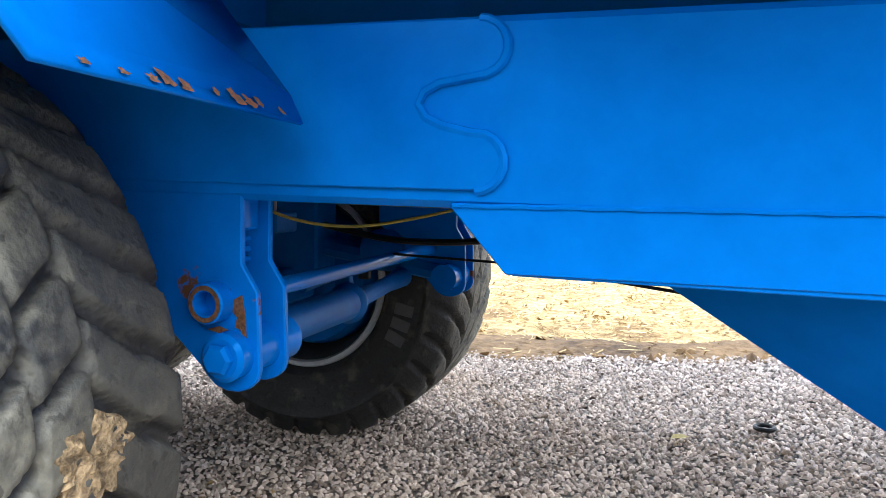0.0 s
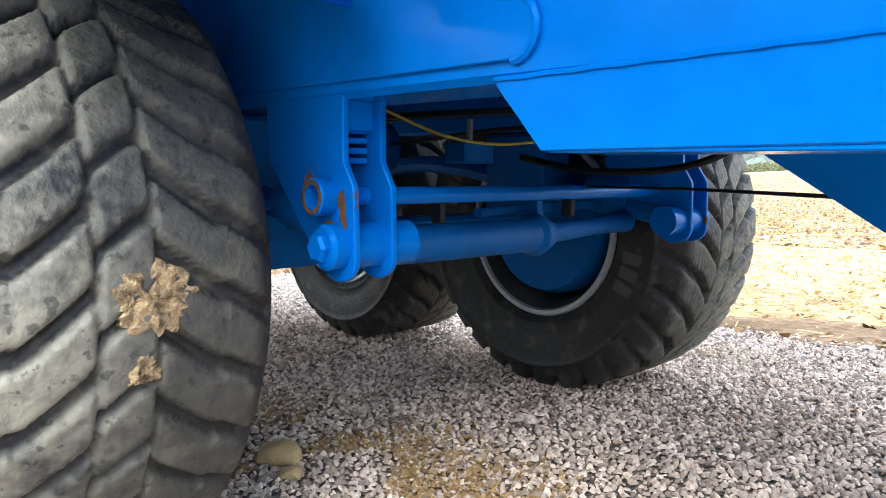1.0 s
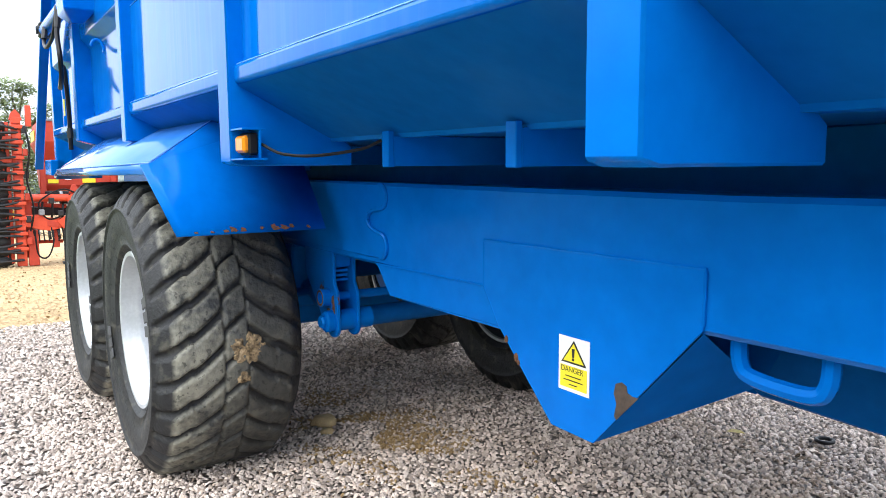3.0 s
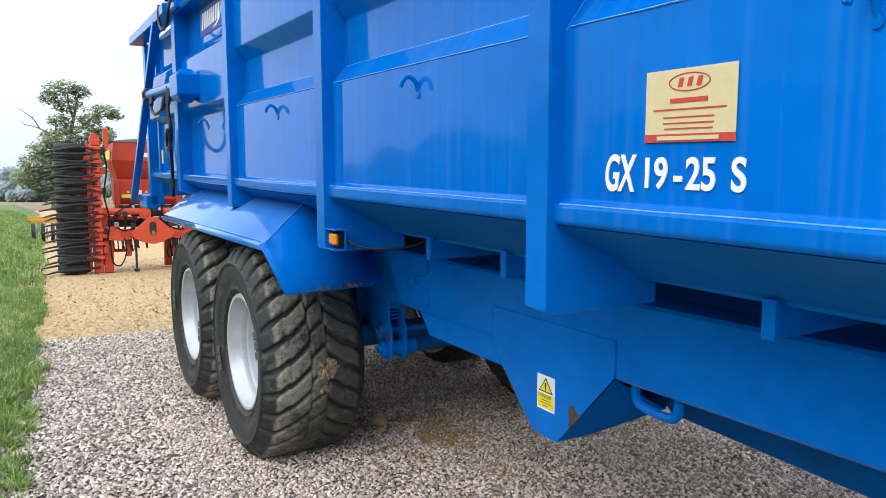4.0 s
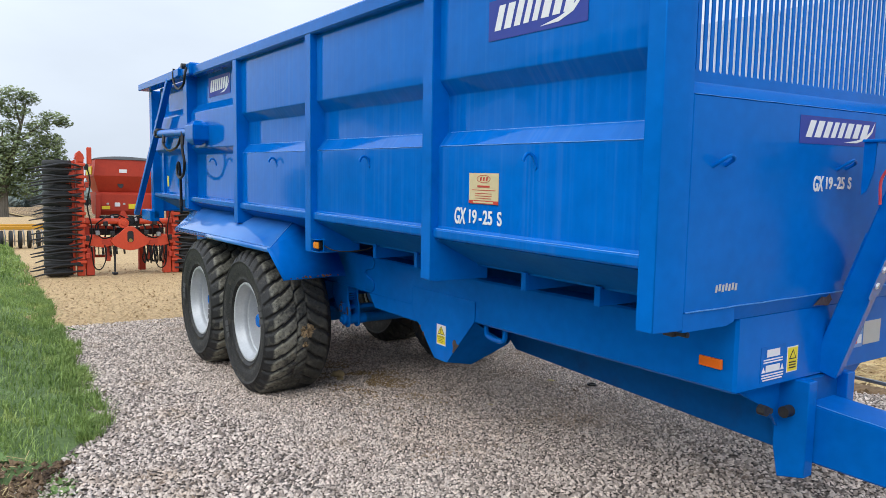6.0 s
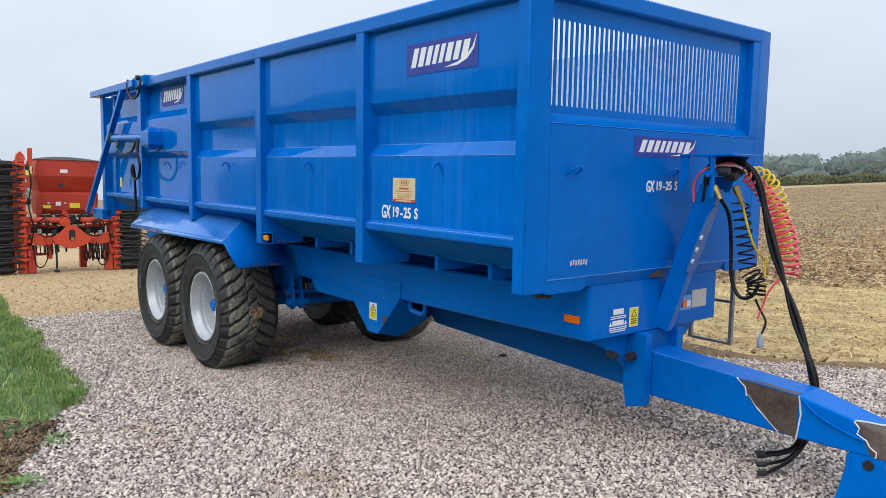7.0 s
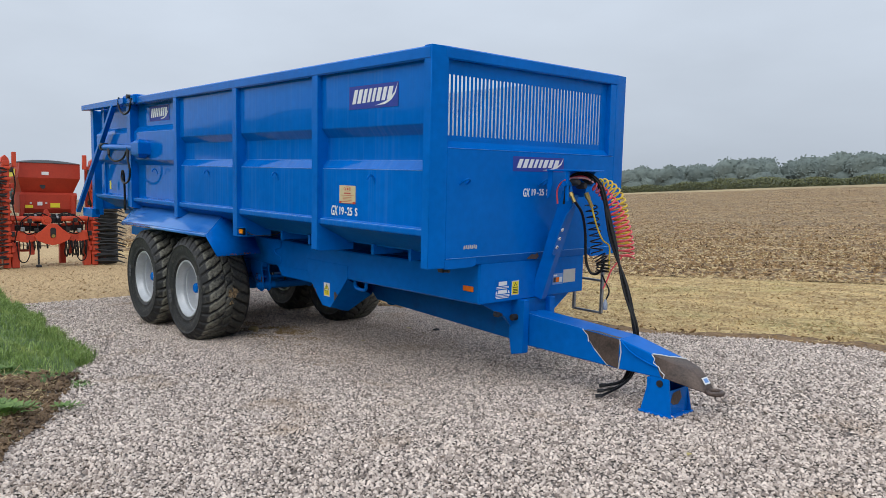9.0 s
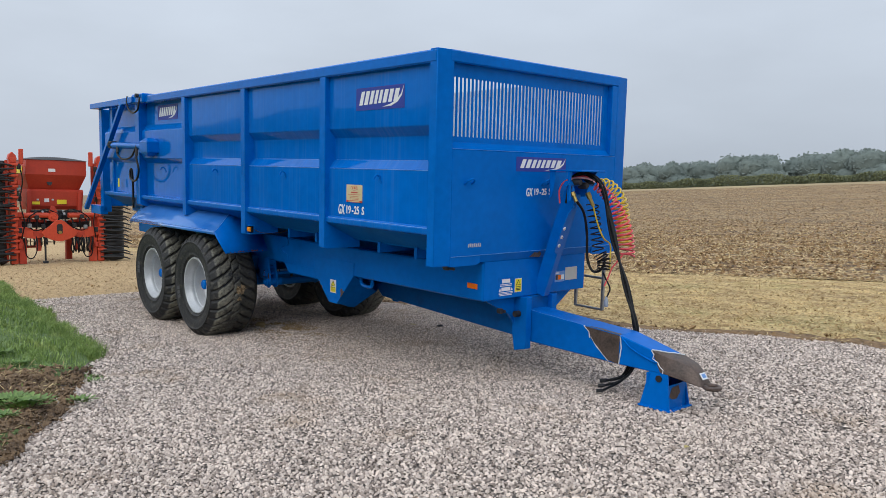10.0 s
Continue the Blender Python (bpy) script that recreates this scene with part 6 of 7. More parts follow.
for y0, y1, z0, z1, mt in ((-0.50, -0.33, 1.43, 1.50, M_YELLOW), (0.06, 0.28, 1.44, 1.55, M_YELLOW), (-0.23, -0.12, 1.49, 1.58, M_WHITE), (-0.14, 0.02, 2.24, 2.32, M_WHITE), (-0.40, -0.35, 1.53, 1.57, M_PLATE), (-0.06, -0.01, 1.53, 1.57, M_PLATE)):
    xx = -0.245 if z0 > 2 else -0.305
    part("sticker", box(xx, xx + 0.03, y0, y1, z0, z1, 0.002), mt, hopper if z0 > 2 else drill)
part("side_sticker", box(-1.2, -0.5, -0.668, -0.655, 2.2, 2.38, 0.002), M_YELLOW, hopper)
part("hopper_mark", lathe([(0.0, 0.0), (0.07, 0.0), (0.07, 0.008), (0.0, 0.008)], 10, "x", m=Matrix.Translation((-0.315, -0.10, 1.98)) @ Matrix.Rotation(radians(-29), 4, "Y") @ Matrix.Diagonal((1, 0.9, 1.3, 1))), M_IRON, hopper)
# folded wings: towers, tyre rollers, tines
tyre_small = None
for s in (-1, 1):
    yo = s * 0.98
    tower = part("wing_tower", box(-0.10, 0.10, yo - 0.075, yo + 0.075, 0.0, 2.52, 0.01), M_RED, drill)
    part("wing_tower_post", box(-0.06, 0.06, yo + s * 0.11, yo + s * 0.17, 0.05, 2.46, 0.008), M_RED, tower)
    part("wing_tower_post", box(-0.5, -0.38, yo - 0.06, yo + 0.06, 0.2, 2.50, 0.008), M_REDARK, tower)
    part("tower_cap", prism([(yo - 0.10, 2.50), (yo - 0.07, 2.62), (yo, 2.68), (yo + 0.07, 2.60), (yo + 0.10, 2.50)], "x", -0.08, 0.08, 0.006), M_RED, tower)
    part("tower_horn", box(-0.05, 0.05, yo - s * 0.24, yo - s * 0.15, 2.40, 2.76, 0.01), M_RED, tower)
    part("wing_arm", box(-0.10, 0.12, min(yo, s * 0.60), max(yo, s * 0.60), 0.70, 0.88, 0.015), M_RED, tower)
    part("foot_post", box(-0.08, 0.10, yo - s * 0.26, yo - s * 0.10, 0.0, 0.62, 0.01), M_REDARK if s < 0 else M_RED, tower)
    for k in range(9):
        z = 0.30 + k * 0.26
        part("wing_bracket", box(-0.02, 0.16, yo - 0.10, yo + 0.10, z - 0.03, z + 0.03, 0.008), M_RED, tower)
        part("bracket_plate", box(0.10, 0.14, yo - 0.06, yo + 0.07, z + 0.06, z + 0.16, 0.004), M_RED, tower)
    roller = None
    for k in range(15):
        z = 0.10 + k * 0.163
        m = Matrix.Translation((-0.10, s * (1.385 if s < 0 else 1.30), z))
        if tyre_small is None:
            tyre_small = part("roller_tyre", lathe([(0.20, -0.05), (0.27, -0.078), (0.29, -0.055), (0.30, 0.0), (0.29, 0.055), (0.27, 0.078), (0.20, 0.05)], 28, "z", closed=True), M_TYRE, drill, "black roller tyre", m=m)
        else:
            again(tyre_small, m)
    part("roller_axle", rod((-0.10, s * (1.385 if s < 0 else 1.30), 0.02), (-0.10, s * (1.385 if s < 0 else 1.30), 2.5), 0.06, 10), M_IRON, drill)
    for k in range(24):
        z = 0.06 + k * 0.098 + 0.02 * math.sin(k * 2.1)
        wv = 0.05 * math.sin(k * 1.7)
        part("tine", tube(smooth_line([(0.12, s * 0.96, z + 0.05), (0.26, s * 1.30, z + 0.04 + wv), (0.24, s * (1.66 if s < 0 else 1.52), z + 0.02), (0.20, s * ((1.92 if s < 0 else 1.68) + wv), z - 0.04)], 4), [0.022] * 9 + [0.020, 0.017, 0.014, 0.010], 6), M_IRON, drill)
    # lattice plates, hoses and latches up the folded wing
    for k in range(6):
        z = 0.25 + 0.38 * k
        part("lattice_plate", box(-0.04, 0.12, yo + s * 0.08, yo + s * 0.26, z, z + 0.07, 0.006), M_RED, tower)
        part("latch", box(0.08, 0.16, yo - s * 0.16, yo - s * 0.08, z + 0.12, z + 0.24, 0.01), M_IRON if k % 2 else M_REDARK, tower)
    part("outer_post", box(-0.02, 0.10, yo + s * 0.20, yo + s * 0.27, 0.12, 2.34, 0.008), M_RED, tower)
    part("wing_hose", tube(smooth_line([(0.16, yo - s * 0.14, 0.6), (0.20, yo - s * 0.20, 1.0), (0.18, yo - s * 0.12, 1.5), (0.18, yo - s * 0.18, 2.0), (0.14, yo - s * 0.12, 2.4)], 6), 0.016, 6), M_BLACK, tower)
for k, y in enumerate((-0.55, -0.40, -0.28, -0.12, 0.30, 0.42, 0.55, 0.68)):
    part("coulter_leg", tube([(0.05, y, 0.66), (0.12, y, 0.52), (0.04, y + 0.02, 0.46)], 0.022, 8), M_IRON, drill)
part("coulter_bar", box(-0.35, -0.28, -0.84, -0.30, 0.36, 0.42, 0.008), M_REDARK, drill)
part("stand_leg", merge(box(0.06, 0.10, -0.33, -0.29, 0.06, 0.66, 0.006), box(0.0, 0.16, -0.36, -0.26, 0.0, 0.05, 0.006)), M_IRON, drill)
part("rear_post", box(-0.75, -0.60, 0.34, 0.48, 0.02, 0.95, 0.01), M_REDARK, drill)

# pipework and fittings under the hopper
part("distributor_block", box(-0.26, -0.10, -0.34, 0.30, 1.06, 1.20, 0.01), M_IRON, drill)
part("metering_case", box(-0.30, -0.16, -0.56, 0.60, 1.20, 1.29, 0.01), M_IRON, drill)
for k in range(7):
    part("meter_outlet", rod((-0.14, -0.48 + 0.16 * k, 1.28), (-0.08, -0.46 + 0.16 * k, 1.17), 0.03, 8), (M_IRON, M_STEEL, M_BLACK)[k % 3], drill)
for k in range(8):
    y = 0.28 + 0.065 * k
    part("seed_hose", tube(smooth_line([(0.06, y, 0.70), (0.15, y + 0.02, 0.56), (0.17, y - 0.03 + 0.02 * (k % 3), 0.36), (0.12, y + 0.03, 0.24 + 0.03 * (k % 2)), (0.02, y + 0.07, 0.34), (-0.02, y + 0.05, 0.60)], 5), 0.017, 6), M_BLACK, drill)
for k in range(7):
    y = -0.80 + 0.075 * k
    part("spring_tine", tube(smooth_line([(0.04, y, 0.66), (0.12, y + 0.01, 0.56), (0.05, y + 0.02, 0.48), (0.09, y + 0.02, 0.42)], 4), 0.012, 6), M_IRON, drill)
for k in range(9):
    y = -0.62 + 0.155 * k
    part("seed_pipe", tube(smooth_line([(-0.22, y * 0.8, 1.18), (0.02, y, 1.12 + 0.05 * math.sin(k * 2)), (0.10, y * 1.05, 0.95), (0.04, y * 1.1, 0.72)], 5), 0.019, 6), M_BLACK, drill)
for k, (y, z) in enumerate(((-0.66, 0.92), (-0.36, 0.90), (0.34, 0.92), (0.60, 0.88), (-0.50, 1.12), (0.52, 1.14))):
    part("hose_clamp", box(0.10, 0.18, y - 0.045, y + 0.045, z - 0.05, z + 0.05, 0.012), M_IRON if k % 3 else M_STEEL, drill)
for s in (-1, 1):
    part("under_strut", box(-0.06, 0.06, s * 0.44 - 0.05, s * 0.44 + 0.05, 0.30, 0.70, 0.01), M_REDARK, drill)
    part("hopper_leg", box(-0.34, -0.22, s * 0.58 - 0.05, s * 0.58 + 0.05, 0.90, 1.75, 0.01), M_REDARK, drill)

# ---- yellow cultivator beyond it ----
cult = thing("cultivator", "yellow folding cultivator with rusty ring rollers on the track", "cultivator", m=pose(-22.6, 0.1, 0.0))
part("main_frame", box(-0.1, 0.1, -0.95, 1.3, 0.66, 0.80, 0.015), M_YELPAINT, cult)
part("front_frame", box(0.35, 0.47, -0.85, 1.2, 0.62, 0.74, 0.012), M_YELPAINT, cult)
for y in (-0.5, 0.3, 0.9):
    part("frame_rail", box(-0.9, 0.45, y - 0.05, y + 0.05, 0.64, 0.73, 0.012), M_YELPAINT, cult)
disc = None
for k in range(8):
    m = Matrix.Translation((0.42, -0.80 + k * 0.27, 0.30))
    if disc is None:
        disc = part("disc", lathe([(0.0, -0.02), (0.18, -0.02), (0.29, -0.05), (0.30, 0.0), (0.29, 0.05), (0.18, 0.02), (0.0, 0.02)], 20, "y"), M_TYRE, cult, m=m)
    else:
        again(disc, m)
    part("disc_arm", tube([(0.45, -0.72 + k * 0.27, 0.64), (0.62, -0.70 + k * 0.27, 0.45), (0.60, -0.70 + k * 0.27, 0.10)], 0.02, 6), M_STEEL, cult)
ring = None
for k in range(16):
    m = Matrix.Translation((0.1, 0.72, 0.92 + k * 0.105))
    if ring is None:
        ring = part("roller_ring", lathe([(0.26, -0.02), (0.30, 0.0), (0.26, 0.02), (0.20, 0.0)], 22, "z", closed=True), M_RUST, cult, m=m)
    else:
        again(ring, m)
part("wing_post", box(-0.05, 0.05, 0.66, 0.78, 0.80, 2.60, 0.01), M_IRON, cult)

# ---- trees, hedge, woods ----
# Oak and far-wood leaf colours are lifted to stand in for haze.
M_OAK = surface("oak_leaf_cluster", (0.110, 0.150, 0.060), (0.30, 0.345, 0.165), (0.6, 0.8), 0.5, 8, 0.0, island=0.45)
M_BARK = surface("grey_bark", (0.10, 0.085, 0.065), (0.22, 0.19, 0.15), (0.85, 0.95), 2, 20, 0.5, stretch=(4, 4, 0.6))
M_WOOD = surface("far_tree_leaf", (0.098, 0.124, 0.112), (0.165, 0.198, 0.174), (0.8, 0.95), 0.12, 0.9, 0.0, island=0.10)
# Distance haze is painted into this pale leaf colour.
M_HAZE_LEAF = surface("pale_grey_leaf", (0.20, 0.24, 0.225), (0.28, 0.33, 0.305), (0.8, 0.95), 0.35, 1.6, 0.0, island=0.30)
M_HEDGE = surface("hedge_leaf", (0.075, 0.092, 0.050), (0.235, 0.245, 0.115), (0.75, 0.95), 0.1, 0.8, 0.0, island=0.6)


def cards(c, size, squash=1.0, facing=None):
    """Small leaf-cluster faces of six corners at the places c, turned at random, or about facing if given."""
    n = len(c)
    a = rng.normal(0, 1, (n, 3))
    a /= np.linalg.norm(a, axis=1)[:, None]
    if facing is not None:
        up = facing + rng.normal(0, 0.30, (n, 3)) + np.array((0, 0, 0.25))
        a = np.cross(up, a)
        a /= np.linalg.norm(a, axis=1)[:, None]
        b = np.cross(up, a)
    else:
        b = np.cross(a, rng.normal(0, 1, (n, 3)))
    b /= np.linalg.norm(b, axis=1)[:, None]
    w = np.linspace(0, 2 * math.pi, 7)[:-1]
    r = size[:, None] * rng.uniform(0.45, 1.1, (n, 6))
    P = c[:, None, :] + (r * np.cos(w))[..., None] * a[:, None, :] + (r * np.sin(w))[..., None] * b[:, None, :] * squash
    V = P.reshape(-1, 3)
    F = (np.array([(0, 1, 2, 3), (0, 3, 4, 5)])[None] + (np.arange(n) * 6)[:, None, None]).reshape(-1, 4)
    return V, F


def lobes_cloud(lobes, per, shell=0.55):
    out = []
    for (cx, cy, cz, rx, ry, rz) in lobes:
        n = int(per * rx * rz)
        d = rng.normal(0, 1, (n, 3))
        d /= np.linalg.norm(d, axis=1)[:, None]
        r = rng.uniform(shell, 1.05, n) ** 0.7
        bump = 1 + 0.22 * np.array([noise.noise((q[0] * 2.2 + cx, q[1] * 2.2 + cy, q[2] * 2.2)) for q in d])
        out.append(np.array((cx, cy, cz)) + d * (r * bump)[:, None] * np.array((rx, ry, rz)))
    return np.concatenate(out)


oak = thing("oak_tree", "tall green oak tree with thinning crown and dead branches", "tree", m=pose(-84, 3.0, 0.0))
trunk = tube(smooth_line([(0, 0, -0.3), (0.1, 0.05, 2.0), (-0.1, 0.5, 4.5), (0.1, 1.2, 7.0), (0.0, 1.9, 9.5), (0, 2.4, 12.0)], 4), [0.62, 0.58, 0.55, 0.52, 0.50, 0.48, 0.46, 0.44, 0.42, 0.38, 0.34, 0.32, 0.28, 0.24, 0.2, 0.17, 0.14, 0.11, 0.09, 0.07, 0.05], 10)
part("trunk", trunk, M_BARK, oak)
for p, r in (([(0, 0.3, 3.6), (0.3, -0.8, 4.6), (0.2, -1.7, 5.2), (0, -2.4, 5.4)], 0.22), ([(0, 0.5, 4.6), (-0.3, 2.0, 5.6), (0, 3.2, 6.4), (0.2, 4.2, 6.8)], 0.22),
             ([(0, 1.4, 7.4), (0.2, 3.0, 9.0), (0, 4.4, 10.2), (0.1, 5.2, 10.7)], 0.18), ([(0, 0.9, 6.0), (-0.5, 0.2, 7.6), (-0.4, 0.3, 9.6)], 0.2),
             ([(0, 1.0, 6.4), (0.3, -0.2, 7.6), (0.2, -1.3, 8.3), (0.2, -2.2, 8.6)], 0.13), ([(0.2, -1.3, 8.3), (0.1, -1.9, 9.3), (0.1, -2.6, 9.9), (0.1, -3.3, 10.4)], 0.07),
             ([(0.2, -2.2, 8.6), (0.2, -2.7, 8.7), (0.2, -3.1, 9.2)], 0.045), ([(0.1, -1.9, 9.3), (0.1, -2.0, 9.9)], 0.03), ([(0, 1.9, 9.3), (0.2, 1.4, 11.2), (0.1, 1.5, 12.6)], 0.14)):
    part("limb", tube(smooth_line(p, 4), list(np.linspace(r, r * 0.2, (len(p) - 1) * 4 + 1)), 7), M_BARK, oak)
LOBES = [(0, 1.0, 12.6, 1.7, 1.9, 0.9), (0, 2.6, 12.3, 1.3, 1.2, 0.8), (0, -0.4, 11.6, 1.2, 1.0, 0.8), (0.3, 4.8, 10.4, 1.4, 1.6, 0.8), (0, 5.9, 10.0, 1.0, 0.9, 0.6), (0, 1.4, 10.9, 1.5, 1.6, 0.9), (0.2, 3.4, 9.4, 1.4, 1.5, 0.7),
         (0, 0.6, 9.2, 1.3, 1.3, 0.7), (0, 2.5, 8.1, 1.9, 2.2, 0.9), (0, 4.8, 8.0, 1.4, 1.3, 0.9), (0.4, 0.4, 7.4, 1.8, 1.7, 0.9), (-0.3, 4.2, 6.8, 1.8, 1.7, 1.0), (0, -0.9, 6.2, 1.7, 1.4, 0.8), (0.2, 1.4, 5.8, 2.2, 2.2, 1.1),
         (0, -1.8, 4.7, 1.7, 1.6, 0.9), (0.3, 0.2, 4.2, 1.8, 1.8, 1.0), (0, -2.6, 3.2, 1.4, 1.3, 0.9), (0, -1.0, 2.6, 1.5, 1.5, 0.9), (0, 3.4, 5.0, 1.8, 1.8, 1.1), (0, 1.9, 3.1, 1.6, 1.7, 1.2), (0, 5.2, 5.6, 1.3, 1.2, 0.9)]
c = lobes_cloud([(x, y, z, a * k, b * k, h * k) for x, y, z, a, b, h in LOBES for k in (1.18 if z < 7.5 else 1.0,)], 520, 0.30)
V, F = cards(c, rng.uniform(0.06, 0.20, len(c)), facing=np.array((0.25, -0.2, 0.5)))
crown = raw("crown", V, F, M_OAK, "", "")
crown.parent = oak


def wood(name, centres, heights, material, label, fine=2, per=330):
    """Far crowns as soft uneven masses of foliage."""
    lob = []
    for (x, y, z), h in zip(centres, heights):
        lob.append((x, y, z + h * 0.62, h * 0.46, h * 0.38, h * 0.36))
        lob.append((x + h * 0.25, y - 2, z + h * 0.32, h * 0.50, h * 0.34, h * 0.32))
    ico = bmesh.new()
    bmesh.ops.create_icosphere(ico, subdivisions=fine, radius=1)
    D = np.array([v.co[:] for v in ico.verts])
    T = np.array([[v.index for v in f.verts] for f in ico.faces])
    ico.free()
    P, coat = [], []
    for k, (cx, cy, cz, rx, ry, rz) in enumerate(lob):
        o = Vector((k * 3.7, k * 1.3, 0))
        w = np.array([1 + 0.30 * noise.noise(q * 1.9 + o) + 0.24 * noise.noise(q * 4.2 + o) + 0.10 * noise.noise(q * 10 + o) for q in map(Vector, D)])
        P.append(np.array((cx, cy, cz)) + D * w[:, None] * np.array((rx, ry, rz)))
        mid = np.array((cx, cy, cz))
        d = rng.integers(0, len(T), per)
        u = rng.dirichlet((1, 1, 1), per)
        at = (P[-1][T[d]] * u[..., None]).sum(1)
        coat.append(mid + (at - mid) * rng.uniform(0.90, 1.03, per)[:, None])
        P[-1] = mid + (P[-1] - mid) * 0.88
    # Leaf faces turned towards the camera, so that they look evenly bright.
    V, F = cards(np.concatenate(coat), rng.uniform(0.28, 0.66, per * len(lob)), facing=np.array((0.45, -0.95, 0.45)))
    B = (T[None] + (np.arange(len(lob)) * len(D))[:, None, None]).reshape(-1, 3)
    body = np.concatenate(P)
    F = np.concatenate([F[:, (0, 1, 2)], F[:, (0, 2, 3)]]) + len(body)
    return raw(name, np.concatenate([body, V]), np.concatenate([B, F]), material, label, "woods", "stuff", smooth=True)


def far_z(x):
    return 0.0247 * np.clip(x, -250, 250) + 0.036 * 205 + 1.4


n = 112
wx = np.concatenate([np.linspace(-420, -275, 16), np.linspace(-268, -66, 80), np.linspace(-58, 120, 16)]) + rng.uniform(-2, 2, n)
wy = 300 + rng.uniform(-14, 30, n)
wood("far_woods", np.stack([wx, wy, far_z(wx) + 0.5], -1), 15.4 + 0.9 * np.sin(wx * 0.03) + 0.6 * np.sin(wx * 0.11) + rng.uniform(-1.0, 0.8, n), M_WOOD, "grey-green woods on the horizon with painted haze")
n = 26
wy = np.linspace(-70, 60, n) + rng.uniform(-2, 2, n)
wood("far_woods", np.stack([-265 + rng.uniform(-12, 12, n), wy, np.full(n, 0.2)], -1), 9.5 + rng.uniform(-2.5, 2.0, n), M_HAZE_LEAF, "woods behind the bank, haze painted into their colour")
n = 8
wood("far_copse", np.stack([-190 + rng.uniform(-6, 6, n), np.linspace(-1.0, 16, n), np.full(n, -0.5)], -1), 5.5 + rng.uniform(-1.2, 0.8, n), M_HAZE_LEAF, "copse of small trees behind the bank, haze painted into its colour")
# the line of trees behind the bank, which the glossy panels mirror
n = 46
wx = np.linspace(-120, 45, n) + rng.uniform(-1.5, 1.5, n)
wood("tree_line", np.stack([wx, -52 + rng.uniform(-3, 3, n), np.full(n, 0.6)], -1), 11.5 + 1.6 * np.sin(wx * 0.13) + rng.uniform(-1.5, 1.5, n), M_HEDGE, "dark green line of trees behind the grass bank", 2, 160)
m_ = 52000
hx = rng.uniform(-200, 95, m_)
hz = rng.uniform(0, 1, m_)
top = 3.2 + 0.5 * np.sin(hx * 0.11) + 0.35 * np.sin(hx * 0.47)
c = np.stack([hx, 208 + rng.uniform(-1.2, 1.2, m_), height(hx, np.full(m_, 206.0)) + hz * top], -1)
V, F = cards(c, rng.uniform(0.12, 0.32, m_))
raw("hedge", V, F, M_HEDGE, "long dark green field hedge", "hedge", "stuff")


# ---- signs and writing on the trailer ----
SIDE = Matrix(((1, 0, 0, 0), (0, 0, -1, 0), (0, 1, 0, 0), (0, 0, 0, 1)))
FRONT = Matrix(((0, 0, 1, 0), (1, 0, 0, 0), (0, 1, 0, 0), (0, 0, 0, 1)))


def on_side(x, y, z):
    return Matrix.Translation((x, y, z)) @ SIDE


def on_front(x, y, z):
    return Matrix.Translation((x, y, z)) @ FRONT


def slab(w, h, x=0.0, y=0.0, lift=0.0, thick=0.0012, slant=0.0, bm=None):
    return prism([(x, y), (x + w, y), (x + w + slant, y + h), (x + slant, y + h)], "z", lift, lift + thick, bm=bm)


def put_words(text, size, m, material, parent, name="lettering", shear=0.0, bold=0.0):
    bm = words(text, size, bold=bold) if bold else words(text, size)
    sh = Matrix.Identity(4)
    sh[0][1] = shear
    return part(name, moved(bm, sh), material, parent, smooth=None, m=m)


def logo(m, w, h):
    """A violet-blue sticker whose white word is drawn as plain slanted bars and a sweep."""
    base = part("logo_sticker", slab(w, h), M_PURPLE, trailer, "royal blue sticker with white slanted bars", smooth=None, m=m)
    x = 0.05 * w
    for k, bw in enumerate((0.070, 0.075, 0.065, 0.055, 0.055, 0.075, 0.070, 0.080)):
        lo, hi = 0.23 + 0.010 * k, 0.84
        part("logo_bar", slab(bw * w, (hi - lo) * h, x + lo * 0.09 * w, h * lo, 0.0016, slant=(hi - lo) * 0.09 * w), M_WHITE, base, smooth=None)
        x += (bw + 0.034) * w
    sweep = prism([(0.56 * w, 0.10 * h), (0.74 * w, 0.12 * h), (0.87 * w, 0.28 * h), (0.95 * w, 0.55 * h), (0.985 * w, 0.95 * h), (0.93 * w, 0.60 * h), (0.85 * w, 0.36 * h), (0.74 * w, 0.22 * h)], "z", 0.0016, 0.003)
    part("logo_sweep", sweep, M_WHITE, base, smooth=None)
    return base


logo(on_side(3.255, -0.0075, 2.572), 0.70, 0.195)
logo(on_side(-1.70, 0.0575, 2.655), 0.70, 0.20)
logo(on_front(4.431, 0.85, 2.07), 0.66, 0.125)
for m, k in ((on_side(2.976, -0.007, 1.645), 1.17), (on_front(4.4315, 0.985, 1.862), 0.93)):
    put_words("GX", 0.100 * k, m @ Matrix.Translation((0, -0.006, 0)) @ Matrix.Diagonal((0.60, 1.05, 1, 1)), M_WHITE, trailer, "model_letters", 0.14, 0.0022 * k)
    for text, at in (("19", 0.106), ("-", 0.192), ("25", 0.222), ("S", 0.325)):
        put_words(text, 0.084 * k, m @ Matrix.Translation((at * k, 0.004, 0)) @ Matrix.Diagonal((0.86, 1, 1, 1)), M_WHITE, trailer, "model_letters", 0.0, 0.0018 * k)
# pencilled marks on the front sheet
for k in range(7):
    part("chalk_mark", slab(0.013, 0.03, 0.022 * k, 0.004 * (k % 2), slant=0.004), M_PLATE, trailer, smooth=None, m=on_front(4.4312, 0.305, 1.435) @ Matrix.Diagonal((1, 1, 1, 1)))

